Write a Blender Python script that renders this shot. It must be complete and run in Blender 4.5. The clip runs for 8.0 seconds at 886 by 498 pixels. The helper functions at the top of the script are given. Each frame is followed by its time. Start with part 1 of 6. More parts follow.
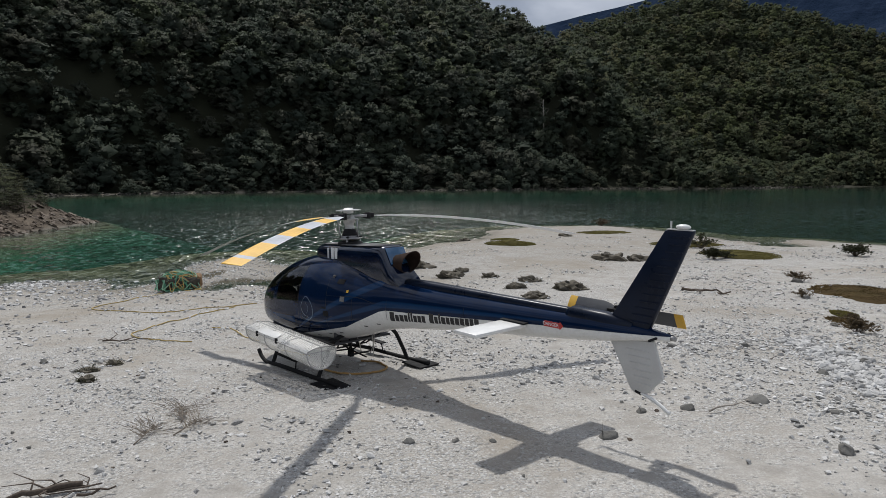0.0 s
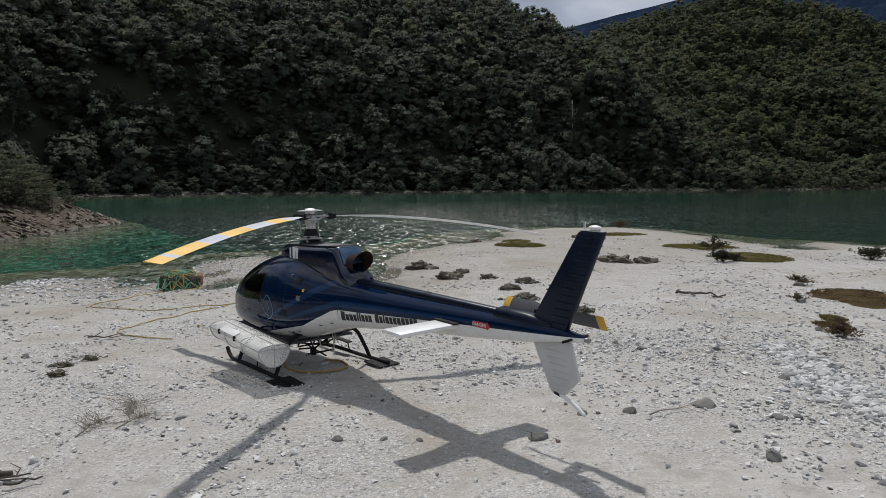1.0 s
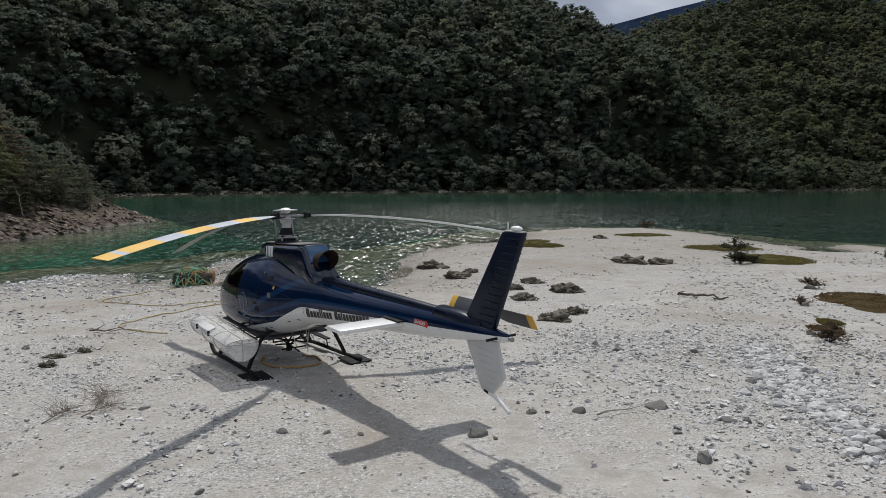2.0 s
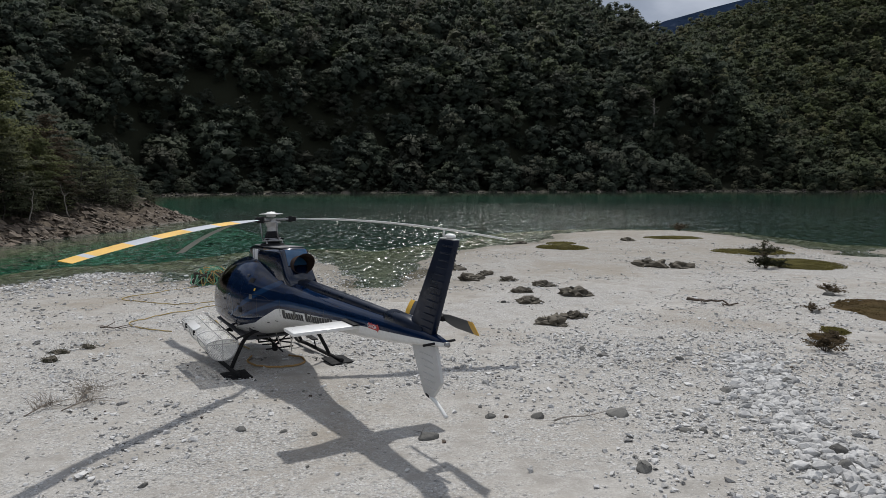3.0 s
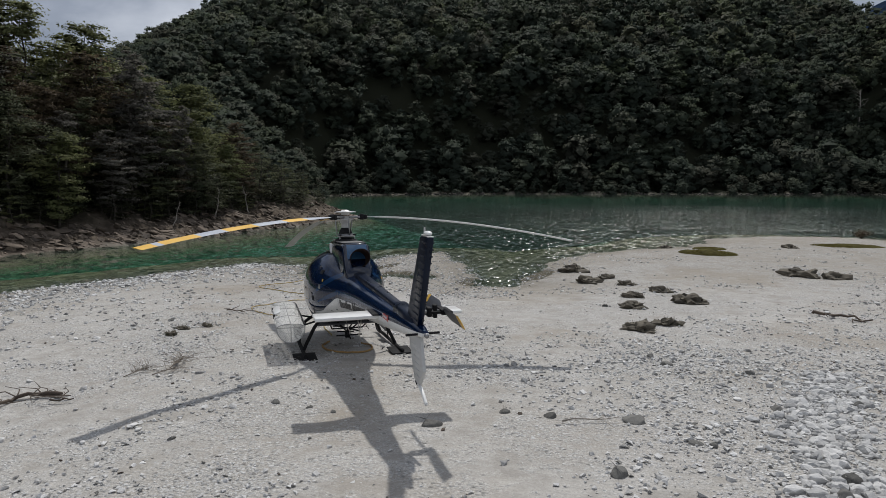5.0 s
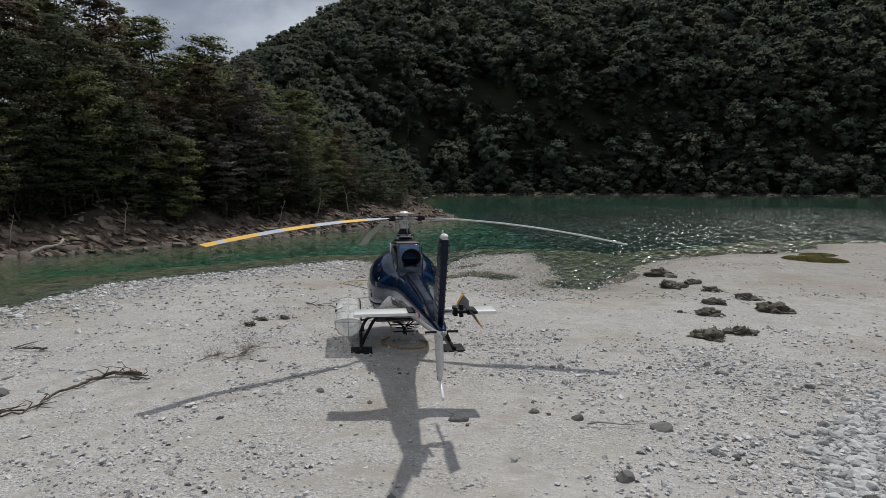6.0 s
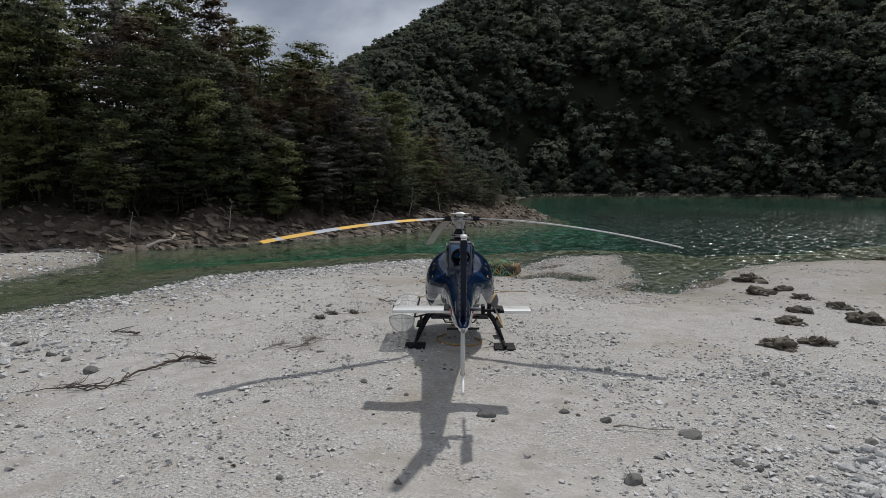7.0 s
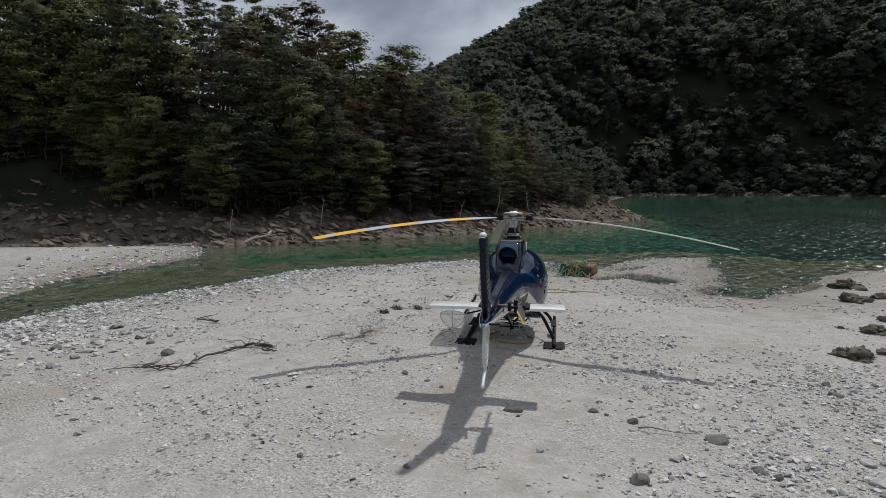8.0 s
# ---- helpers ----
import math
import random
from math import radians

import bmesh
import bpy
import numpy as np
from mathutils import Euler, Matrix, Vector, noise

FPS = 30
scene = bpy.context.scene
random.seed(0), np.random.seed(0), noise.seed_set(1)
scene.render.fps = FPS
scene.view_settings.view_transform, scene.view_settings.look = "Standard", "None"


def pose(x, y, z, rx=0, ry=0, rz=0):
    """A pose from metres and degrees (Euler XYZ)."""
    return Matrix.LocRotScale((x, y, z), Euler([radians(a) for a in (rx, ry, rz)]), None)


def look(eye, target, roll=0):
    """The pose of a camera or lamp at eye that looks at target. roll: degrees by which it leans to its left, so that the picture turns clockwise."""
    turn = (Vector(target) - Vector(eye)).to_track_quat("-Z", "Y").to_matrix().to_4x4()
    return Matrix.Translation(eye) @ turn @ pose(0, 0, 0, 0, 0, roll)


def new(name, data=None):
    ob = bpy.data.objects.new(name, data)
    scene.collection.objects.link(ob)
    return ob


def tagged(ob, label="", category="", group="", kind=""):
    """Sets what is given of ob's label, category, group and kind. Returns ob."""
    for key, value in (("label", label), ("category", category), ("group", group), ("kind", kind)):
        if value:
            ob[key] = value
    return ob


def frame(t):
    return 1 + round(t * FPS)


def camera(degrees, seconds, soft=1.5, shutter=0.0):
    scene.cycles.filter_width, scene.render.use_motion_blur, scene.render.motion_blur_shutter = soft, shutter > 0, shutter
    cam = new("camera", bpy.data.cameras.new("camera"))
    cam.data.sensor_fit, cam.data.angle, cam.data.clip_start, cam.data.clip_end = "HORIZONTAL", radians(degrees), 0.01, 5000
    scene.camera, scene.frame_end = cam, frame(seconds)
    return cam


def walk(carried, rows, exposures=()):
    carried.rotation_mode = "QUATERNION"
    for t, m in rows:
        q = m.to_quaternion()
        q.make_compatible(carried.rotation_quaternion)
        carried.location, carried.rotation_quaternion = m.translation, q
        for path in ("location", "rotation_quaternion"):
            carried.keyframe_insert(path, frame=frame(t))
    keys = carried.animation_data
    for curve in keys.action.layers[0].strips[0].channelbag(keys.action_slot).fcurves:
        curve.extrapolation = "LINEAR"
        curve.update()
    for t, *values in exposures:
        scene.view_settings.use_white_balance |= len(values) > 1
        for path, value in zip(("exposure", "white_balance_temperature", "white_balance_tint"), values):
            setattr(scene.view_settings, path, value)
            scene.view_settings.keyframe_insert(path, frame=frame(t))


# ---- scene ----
cam = camera(67.9, 8.0, soft=0.65)
METRES, EYE, TILT, LEAN, TURN = 10.33, 3.4, -2.64, -1.27, 0.0
ROWS = [
    (0.0, 0.0, 0.0, 0.0, -0.08, -3.76, 1.23),
    (0.5, 0.07, 0.0006, -0.0018, 0.83, -3.69, 1.17),
    (1.0, 0.139, -0.0038, -0.0037, 2.62, -3.6, 1.09),
    (1.5, 0.2067, -0.0131, -0.0064, 4.42, -3.58, 0.99),
    (3.0, 0.4036, -0.011, 0.0022, 9.75, -3.51, 0.68),
    (3.5, 0.4625, -0.0041, 0.0018, 12.79, -3.43, 0.55),
    (4.0, 0.5208, 0.0018, -0.0024, 16.78, -3.37, 0.34),
    (4.5, 0.5823, 0.0072, -0.0033, 20.55, -3.33, 0.17),
    (6.0, 0.7643, 0.0372, 0.0036, 33.88, -3.38, -0.51),
    (6.5, 0.8201, 0.0547, 0.0052, 38.46, -3.44, -0.75),
    (7.0, 0.8726, 0.0769, 0.0076, 42.7, -3.53, -0.95),
    (7.5, 0.9226, 0.1031, 0.0084, 46.97, -3.64, -1.14),
    (8.0, 0.9726, 0.1329, 0.0087, 51.27, -3.75, -1.29),
]
walk(cam, [(t, pose(0, 0, EYE, TILT, LEAN, TURN) @ pose(METRES * x, METRES * y, METRES * z, 90 + pitch, roll, yaw)) for t, x, y, z, yaw, pitch, roll in ROWS],
     exposures=[(0.0, 0.10), (3.0, 0.05), (5.0, -0.04), (8.0, -0.12)])

# ---- light: a high sun beyond the lake, thin cloud over all the sky ----
SUN_AZ, SUN_EL = -15.0, 57.0      # degrees; azimuth clockwise from +y
to_sun = Vector((math.sin(radians(SUN_AZ)) * math.cos(radians(SUN_EL)), math.cos(radians(SUN_AZ)) * math.cos(radians(SUN_EL)), math.sin(radians(SUN_EL))))
sun_data = bpy.data.lights.new("sun", "SUN")
sun_data.energy, sun_data.angle, sun_data.color = 2.7, radians(1.5), (1.0, 0.97, 0.93)
sun = new("sun", sun_data)
sun.matrix_world = look(to_sun * 200, (0, 0, 0))

world = bpy.data.worlds.new("world")
scene.world = world
world.use_nodes = True
wt = world.node_tree
wt.nodes.clear()


def node(tree, kind, ins=None):
    n = tree.nodes.new(kind)
    for key, value in (ins or {}).items():
        if hasattr(value, "is_output"):
            tree.links.new(value, n.inputs[key])
        else:
            n.inputs[key].default_value = value
    return n


def ramp(tree, fac, stops, interp="LINEAR"):
    n = tree.nodes.new("ShaderNodeValToRGB")
    n.color_ramp.interpolation = interp
    els = n.color_ramp.elements
    while len(els) < len(stops):
        els.new(0.5)
    for e, (p, c) in zip(els, stops):
        e.position = p
        e.color = (c, c, c, 1) if isinstance(c, (int, float)) else (*c, 1)
    tree.links.new(fac, n.inputs[0])
    return n.outputs[0]


def math_(tree, op, a, b=0.0, clamp=False):
    n = tree.nodes.new("ShaderNodeMath")
    n.operation, n.use_clamp = op, clamp
    for i, v in enumerate((a, b)):
        if hasattr(v, "is_output"):
            tree.links.new(v, n.inputs[i])
        else:
            n.inputs[i].default_value = v
    return n.outputs[0]


def mix(tree, fac, a, b, blend="MIX"):
    n = tree.nodes.new("ShaderNodeMix")
    n.data_type, n.blend_type = "RGBA", blend
    for i, v in ((0, fac), (6, a), (7, b)):
        if hasattr(v, "is_output"):
            tree.links.new(v, n.inputs[i])
        elif i and len(v) == 3:
            n.inputs[i].default_value = (*v, 1)
        else:
            n.inputs[i].default_value = v
    return n.outputs[2]


sky = node(wt, "ShaderNodeTexSky")
sky.sky_type, sky.sun_disc, sky.sun_elevation, sky.sun_rotation = "NISHITA", False, radians(SUN_EL), radians(SUN_AZ)
way = node(wt, "ShaderNodeTexCoord").outputs["Generated"]
flat = node(wt, "ShaderNodeMapping", {"Vector": way, "Scale": (1.0, 1.0, 2.2), "Location": (0.35, 0.1, 0.0)}).outputs[0]
cl_big = node(wt, "ShaderNodeTexNoise", {"Vector": flat, "Scale": 2.6, "Detail": 8.0, "Roughness": 0.5, "Distortion": 0.25}).outputs["Fac"]
clouds = ramp(wt, cl_big, [(0.34, (0.17, 0.195, 0.255)), (0.45, (0.30, 0.33, 0.40)), (0.55, (0.52, 0.55, 0.62)), (0.68, (0.90, 0.92, 0.96))])
sky_lit = mix(wt, 1.0, sky.outputs[0], (0.10, 0.10, 0.10), "MULTIPLY")
both = mix(wt, 0.88, sky_lit, clouds)
back = node(wt, "ShaderNodeBackground", {"Color": both, "Strength": 1.0})
wout = node(wt, "ShaderNodeOutputWorld", {"Surface": back.outputs[0]})


# ---- materials ----
def material(name):
    m = bpy.data.materials.new(name)
    m.use_nodes = True
    m.node_tree.nodes.clear()
    t = m.node_tree
    b = t.nodes.new("ShaderNodeBsdfPrincipled")
    o = t.nodes.new("ShaderNodeOutputMaterial")
    t.links.new(b.outputs[0], o.inputs[0])
    return m, t, b


def put(t, b, key, v):
    if hasattr(v, "is_output"):
        t.links.new(v, b.inputs[key])
    elif isinstance(v, tuple) and len(v) == 3:
        b.inputs[key].default_value = (*v, 1)
    else:
        b.inputs[key].default_value = v


def noise_fac(t, scale, detail=4.0, rough=0.55, vec=None):
    ins = {"Scale": scale, "Detail": detail, "Roughness": rough}
    ins["Vector"] = vec if vec else node(t, "ShaderNodeTexCoord").outputs["Object"]
    return node(t, "ShaderNodeTexNoise", ins).outputs["Fac"]


def bump(t, height, strength, dist):
    return node(t, "ShaderNodeBump", {"Height": height, "Strength": strength, "Distance": dist}).outputs[0]


def plain(name, colour, rough=0.5, metal=0.0, vary=0.25, scale=8.0, grain=60.0, relief=0.15, dist=0.004, coat=0.0, spec=0.5):
    """A surface of one colour with wear at two scales."""
    m, t, b = material(name)
    n1, n2 = noise_fac(t, scale), noise_fac(t, grain, 3.0)
    f = math_(t, "ADD", math_(t, "MULTIPLY", n1, 0.65), math_(t, "MULTIPLY", n2, 0.35))
    lo = tuple(c * (1 - vary) for c in colour)
    hi = tuple(min(1, c * (1 + vary)) for c in colour)
    put(t, b, "Base Color", ramp(t, f, [(0.32, lo), (0.68, hi)]))
    put(t, b, "Roughness", ramp(t, n1, [(0.3, max(0, rough - 0.08)), (0.7, min(1, rough + 0.12))]))
    put(t, b, "Metallic", metal)
    put(t, b, "Coat Weight", coat)
    put(t, b, "Specular IOR Level", spec)
    put(t, b, "Coat Roughness", 0.06)
    if relief:
        put(t, b, "Normal", bump(t, n2, relief, dist))
    return m


def foliage(name, dark, light, tip, per_tree=0.05, gloss=0.5, tinted=False):
    m, t, b = material(name)
    geo = node(t, "ShaderNodeNewGeometry")
    isl = geo.outputs["Random Per Island"]
    obr = node(t, "ShaderNodeObjectInfo").outputs["Random"]
    pos = noise_fac(t, per_tree, 2.0, 0.6, geo.outputs["Position"])
    fine = noise_fac(t, 0.9, 2.0, 0.5, geo.outputs["Position"])
    c = mix(t, ramp(t, pos, [(0.35, 0.0), (0.65, 1.0)]), dark, light)
    c = mix(t, ramp(t, fine, [(0.52, 0.0), (0.75, 0.4)]), c, tip)
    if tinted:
        # each tree its own green, some grey, some yellowish; shore trees hold painted shade
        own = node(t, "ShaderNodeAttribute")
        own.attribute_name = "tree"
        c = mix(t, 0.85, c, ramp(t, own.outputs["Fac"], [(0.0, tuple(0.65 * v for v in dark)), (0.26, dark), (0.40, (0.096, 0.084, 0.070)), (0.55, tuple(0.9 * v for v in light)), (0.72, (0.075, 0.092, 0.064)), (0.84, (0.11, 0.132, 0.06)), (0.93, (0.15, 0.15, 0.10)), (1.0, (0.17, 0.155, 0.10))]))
    if tinted:
        # the stand on the hill beyond is more olive
        side = node(t, "ShaderNodeSeparateXYZ", {0: geo.outputs["Position"]}).outputs[0]
        c = mix(t, ramp(t, math_(t, "MULTIPLY", side, 0.005), [(0.15, 0.0), (0.6, 1.0)]), c, mix(t, 1.0, c, (1.08, 1.05, 0.68), "MULTIPLY"))
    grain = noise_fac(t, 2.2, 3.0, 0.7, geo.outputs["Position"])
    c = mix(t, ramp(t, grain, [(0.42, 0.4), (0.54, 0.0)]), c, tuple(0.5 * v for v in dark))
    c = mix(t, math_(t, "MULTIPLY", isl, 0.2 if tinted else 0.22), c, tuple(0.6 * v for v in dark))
    c = mix(t, math_(t, "MULTIPLY", obr, 0.35), c, light)
    put(t, b, "Base Color", c)
    put(t, b, "Roughness", gloss)
    put(t, b, "Specular IOR Level", 0.06)
    leafy = noise_fac(t, 2.6 if tinted else 9.0, 3.0, 0.7, geo.outputs["Position"])
    put(t, b, "Normal", bump(t, leafy, 0.6, 0.12 if tinted else 0.05))
    # thin leaves let some light through
    tr = node(t, "ShaderNodeBsdfTranslucent", {"Color": c})
    mx = node(t, "ShaderNodeMixShader", {0: 0.50 if tinted else 0.48, 1: b.outputs[0], 2: tr.outputs[0]})
    out = [n for n in t.nodes if n.bl_idname == "ShaderNodeOutputMaterial"][0]
    t.links.new(mx.outputs[0], out.inputs[0])
    return m


WATER = -1.45


def ground_material():
    """Silty sand and fine gravel; lake bed tinted by water depth; near-black floor under the woods."""
    m, t, b = material("gravel_ground")
    pos = node(t, "ShaderNodeNewGeometry").outputs["Position"]
    xyz = node(t, "ShaderNodeSeparateXYZ", {0: pos})
    big = noise_fac(t, 0.22, 5.0, 0.6, pos)
    mid = noise_fac(t, 1.7, 6.0, 0.62, pos)
    fine = noise_fac(t, 28.0, 5.0, 0.7, pos)
    vor = node(t, "ShaderNodeTexVoronoi", {"Vector": pos, "Scale": 17.0, "Randomness": 1.0})
    vor2 = node(t, "ShaderNodeTexVoronoi", {"Vector": pos, "Scale": 48.0, "Randomness": 1.0})
    sand = mix(t, ramp(t, mid, [(0.35, 0.0), (0.65, 1.0)]), (0.31, 0.293, 0.266), (0.48, 0.46, 0.428))
    sand = mix(t, ramp(t, big, [(0.42, 0.0), (0.62, 0.7)]), sand, (0.385, 0.352, 0.305))
    sand = mix(t, ramp(t, noise_fac(t, 0.9, 4.0, 0.6, pos), [(0.55, 0.0), (0.72, 0.45)]), sand, (0.27, 0.255, 0.23))
    peb = ramp(t, vor.outputs["Color"], [(0.0, (0.14, 0.142, 0.145)), (0.3, (0.35, 0.352, 0.352)), (0.65, (0.56, 0.562, 0.555)), (1.0, (0.76, 0.758, 0.75))])
    peb2 = ramp(t, vor2.outputs["Color"], [(0.0, (0.09, 0.09, 0.088)), (0.3, (0.33, 0.325, 0.31)), (0.6, (0.49, 0.48, 0.46)), (1.0, (0.80, 0.795, 0.78))])
    patch = math_(t, "ADD", math_(t, "MULTIPLY", big, 0.45), math_(t, "ADD", math_(t, "MULTIPLY", mid, 0.35), math_(t, "MULTIPLY", noise_fac(t, 5.5, 3.0, 0.6, pos), 0.2)))
    stony = ramp(t, patch, [(0.45, 0.05), (0.54, 0.95)])
    grit = ramp(t, patch, [(0.42, 0.14), (0.55, 0.95)])
    c = mix(t, math_(t, "MULTIPLY", grit, ramp(t, fine, [(0.40, 0.2), (0.60, 1.0)])), sand, peb2)
    c = mix(t, math_(t, "MULTIPLY", stony, ramp(t, vor.outputs["Distance"], [(0.22, 1.0), (0.5, 0.0)])), c, peb)
    # coarser stones lying on the silt, pale and dark
    vor3 = node(t, "ShaderNodeTexVoronoi", {"Vector": pos, "Scale": 10.0, "Randomness": 1.0})
    big_peb = ramp(t, vor3.outputs["Color"], [(0.0, (0.10, 0.098, 0.09)), (0.3, (0.28, 0.275, 0.26)), (0.6, (0.44, 0.435, 0.42)), (1.0, (0.72, 0.715, 0.70))])
    c = mix(t, ramp(t, noise_fac(t, 0.16, 4.0, 0.6, pos), [(0.52, 0.0), (0.66, 0.55)]), c, (0.29, 0.25, 0.195))
    lone = math_(t, "MULTIPLY", ramp(t, vor3.outputs["Distance"], [(0.18, 1.0), (0.36, 0.0)]), ramp(t, math_(t, "ADD", patch, math_(t, "MULTIPLY", fine, 0.15)), [(0.51, 0.0), (0.59, 0.9)]))
    c = mix(t, lone, c, big_peb)
    # damp strip at the water's edge; the water's depth colour painted on the bed
    lvl = math_(t, "ADD", xyz.outputs[2], math_(t, "MULTIPLY", math_(t, "SUBTRACT", mid, 0.5), 0.10))
    damp = ramp(t, math_(t, "MULTIPLY", math_(t, "SUBTRACT", lvl, WATER), 8.0), [(0.25, 1.0), (0.85, 0.0)])
    c = mix(t, math_(t, "MULTIPLY", damp, 0.8), c, (0.13, 0.12, 0.095))
    # low flats stay moist and browner than the high gravel
    flats = ramp(t, math_(t, "MULTIPLY", math_(t, "ADD", math_(t, "SUBTRACT", lvl, WATER), math_(t, "MULTIPLY", math_(t, "SUBTRACT", big, 0.5), 0.6)), 2.2), [(0.30, 0.6), (0.95, 0.0)])
    c = mix(t, flats, c, (0.25, 0.225, 0.185))
    under = math_(t, "MULTIPLY", math_(t, "SUBTRACT", WATER, lvl), 0.2)
    # light lost with depth put into the bed's colour, greener then darker
    bed = ramp(t, under, [(0.02, (0.29, 0.26, 0.18)), (0.085, (0.22, 0.215, 0.13)), (0.14, (0.11, 0.19, 0.105)), (0.26, (0.010, 0.15, 0.085)), (0.5, (0.003, 0.09, 0.06)), (1.0, (0.001, 0.022, 0.019))])
    c = mix(t, ramp(t, under, [(0.01, 0.0), (0.045, 0.75), (0.1, 1.0)]), c, bed)
    silt = node(t, "ShaderNodeAttribute")
    silt.attribute_name = "silt"
    c = mix(t, ramp(t, math_(t, "ADD", math_(t, "MULTIPLY", silt.outputs["Fac"], 0.75), math_(t, "MULTIPLY", mid, 0.5)), [(0.5, 0.0), (0.72, 0.9)]), c, (0.07, 0.06, 0.034))
    bank = node(t, "ShaderNodeAttribute")
    bank.attribute_name = "bank"
    rock = ramp(t, noise_fac(t, 0.7, 7.0, 0.7, pos), [(0.3, (0.032, 0.026, 0.02)), (0.5, (0.09, 0.072, 0.055)), (0.7, (0.19, 0.155, 0.12))])
    c = mix(t, bank.outputs["Fac"], c, rock)
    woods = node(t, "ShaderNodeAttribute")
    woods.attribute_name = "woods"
    # near-black even colour under the trees
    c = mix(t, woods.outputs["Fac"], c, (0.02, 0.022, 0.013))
    put(t, b, "Base Color", c)
    put(t, b, "Roughness", ramp(t, damp, [(0.0, 0.95), (1.0, 0.6)]))
    put(t, b, "Specular IOR Level", 0.12)
    h = math_(t, "ADD", math_(t, "MULTIPLY", fine, 0.35), math_(t, "MULTIPLY", math_(t, "SUBTRACT", 1.0, vor.outputs["Distance"]), 0.65))
    h = math_(t, "ADD", h, math_(t, "MULTIPLY", math_(t, "SUBTRACT", 1.0, vor2.outputs["Distance"]), 0.3))
    h = math_(t, "ADD", h, math_(t, "MULTIPLY", lone, 0.5))
    h = math_(t, "MULTIPLY", h, math_(t, "ADD", 0.35, math_(t, "MULTIPLY", stony, 0.8)))
    put(t, b, "Normal", bump(t, h, 0.85, 0.05))
    return m


def water_material():
    m, t, b = material("lake_water")
    t.nodes.remove(b)
    pos = node(t, "ShaderNodeNewGeometry").outputs["Position"]
    st = node(t, "ShaderNodeMapping", {"Vector": pos, "Scale": (1.15, 0.65, 1.0), "Rotation": (0, 0, radians(22))}).outputs[0]
    calm = ramp(t, noise_fac(t, 0.035, 3.0, 0.6, st), [(0.35, 0.55), (0.6, 1.0)])
    # the lee of the far shore lies smooth
    xyz = node(t, "ShaderNodeSeparateXYZ", {0: pos})
    lee = math_(t, "SUBTRACT", math_(t, "ADD", 186.0, math_(t, "MULTIPLY", xyz.outputs[0], 0.45)), xyz.outputs[1])
    lee = math_(t, "ADD", lee, math_(t, "MULTIPLY", math_(t, "SUBTRACT", noise_fac(t, 0.02, 3.0, 0.6, node(t, "ShaderNodeMapping", {"Vector": pos, "Scale": (0.35, 1.6, 1.0)}).outputs[0]), 0.5), 90.0))
    calm = math_(t, "MULTIPLY", calm, ramp(t, math_(t, "MULTIPLY", lee, 0.01), [(0.38, 0.015), (0.95, 1.0)]))

    def chop(scale, amount, detail=3.0):
        """Slopes of small waves, straight from a noise's colour."""
        n = node(t, "ShaderNodeTexNoise", {"Vector": st, "Scale": scale, "Detail": detail, "Roughness": 0.6}).outputs["Color"]
        v = node(t, "ShaderNodeVectorMath", {0: n, 1: (0.5, 0.5, 0.5)})
        v.operation = "SUBTRACT"
        w = node(t, "ShaderNodeVectorMath", {0: v.outputs[0], 1: (amount, amount, 0.0)})
        w.operation = "MULTIPLY"
        return w.outputs[0]

    small = node(t, "ShaderNodeVectorMath", {0: chop(2.2, 0.36), 1: chop(6.0, 0.32)})
    large = node(t, "ShaderNodeVectorMath", {0: chop(0.8, 0.34), 1: chop(0.28, 0.16)})
    mild = node(t, "ShaderNodeVectorMath", {0: small.outputs[0], 1: large.outputs[0]})
    # wavelets here and there, steep on the side that runs at the beach
    crest = ramp(t, noise_fac(t, 2.3, 2.0, 0.7, st), [(0.545, 0.0), (0.585, 1.0)])
    crest = math_(t, "MULTIPLY", crest, ramp(t, math_(t, "MULTIPLY", lee, 0.005), [(0.28, 0.0), (0.62, 1.0)]))
    front = node(t, "ShaderNodeVectorMath", {0: chop(3.4, 1.7, 1.0), 1: (-0.06, -0.50, 0.0)})
    def facing(slope):
        up = node(t, "ShaderNodeVectorMath", {0: slope, 1: (0.0, 0.0, 1.0)})
        nrm = node(t, "ShaderNodeVectorMath", {0: up.outputs[0]})
        nrm.operation = "NORMALIZE"
        return nrm.outputs[0]

    sc = node(t, "ShaderNodeVectorMath", {0: mild.outputs[0]})
    sc.operation = "SCALE"
    t.links.new(calm, sc.inputs["Scale"])
    nb, ns = facing(sc.outputs[0]), facing(front.outputs[0])
    fr = node(t, "ShaderNodeFresnel", {"IOR": 1.33, "Normal": nb}).outputs[0]
    tint = node(t, "ShaderNodeBsdfTransparent", {"Color": (0.86, 0.93, 0.87, 1)})
    body = node(t, "ShaderNodeBsdfDiffuse", {"Color": (0.004, 0.075, 0.05, 1), "Normal": nb})
    under = node(t, "ShaderNodeMixShader", {0: 0.14, 1: tint.outputs[0], 2: body.outputs[0]})
    gl = node(t, "ShaderNodeBsdfGlossy", {"Color": (1, 1, 1, 1), "Roughness": 0.07, "Normal": nb})
    mx = node(t, "ShaderNodeMixShader", {0: fr, 1: under.outputs[0], 2: gl.outputs[0]})
    fs = node(t, "ShaderNodeFresnel", {"IOR": 1.33, "Normal": ns}).outputs[0]
    gs = node(t, "ShaderNodeBsdfGlossy", {"Color": (1, 1, 1, 1), "Roughness": 0.15, "Normal": ns})
    wave = node(t, "ShaderNodeMixShader", {0: fs, 1: under.outputs[0], 2: gs.outputs[0]})
    mx = node(t, "ShaderNodeMixShader", {0: math_(t, "MULTIPLY", crest, calm), 1: mx.outputs[0], 2: wave.outputs[0]})
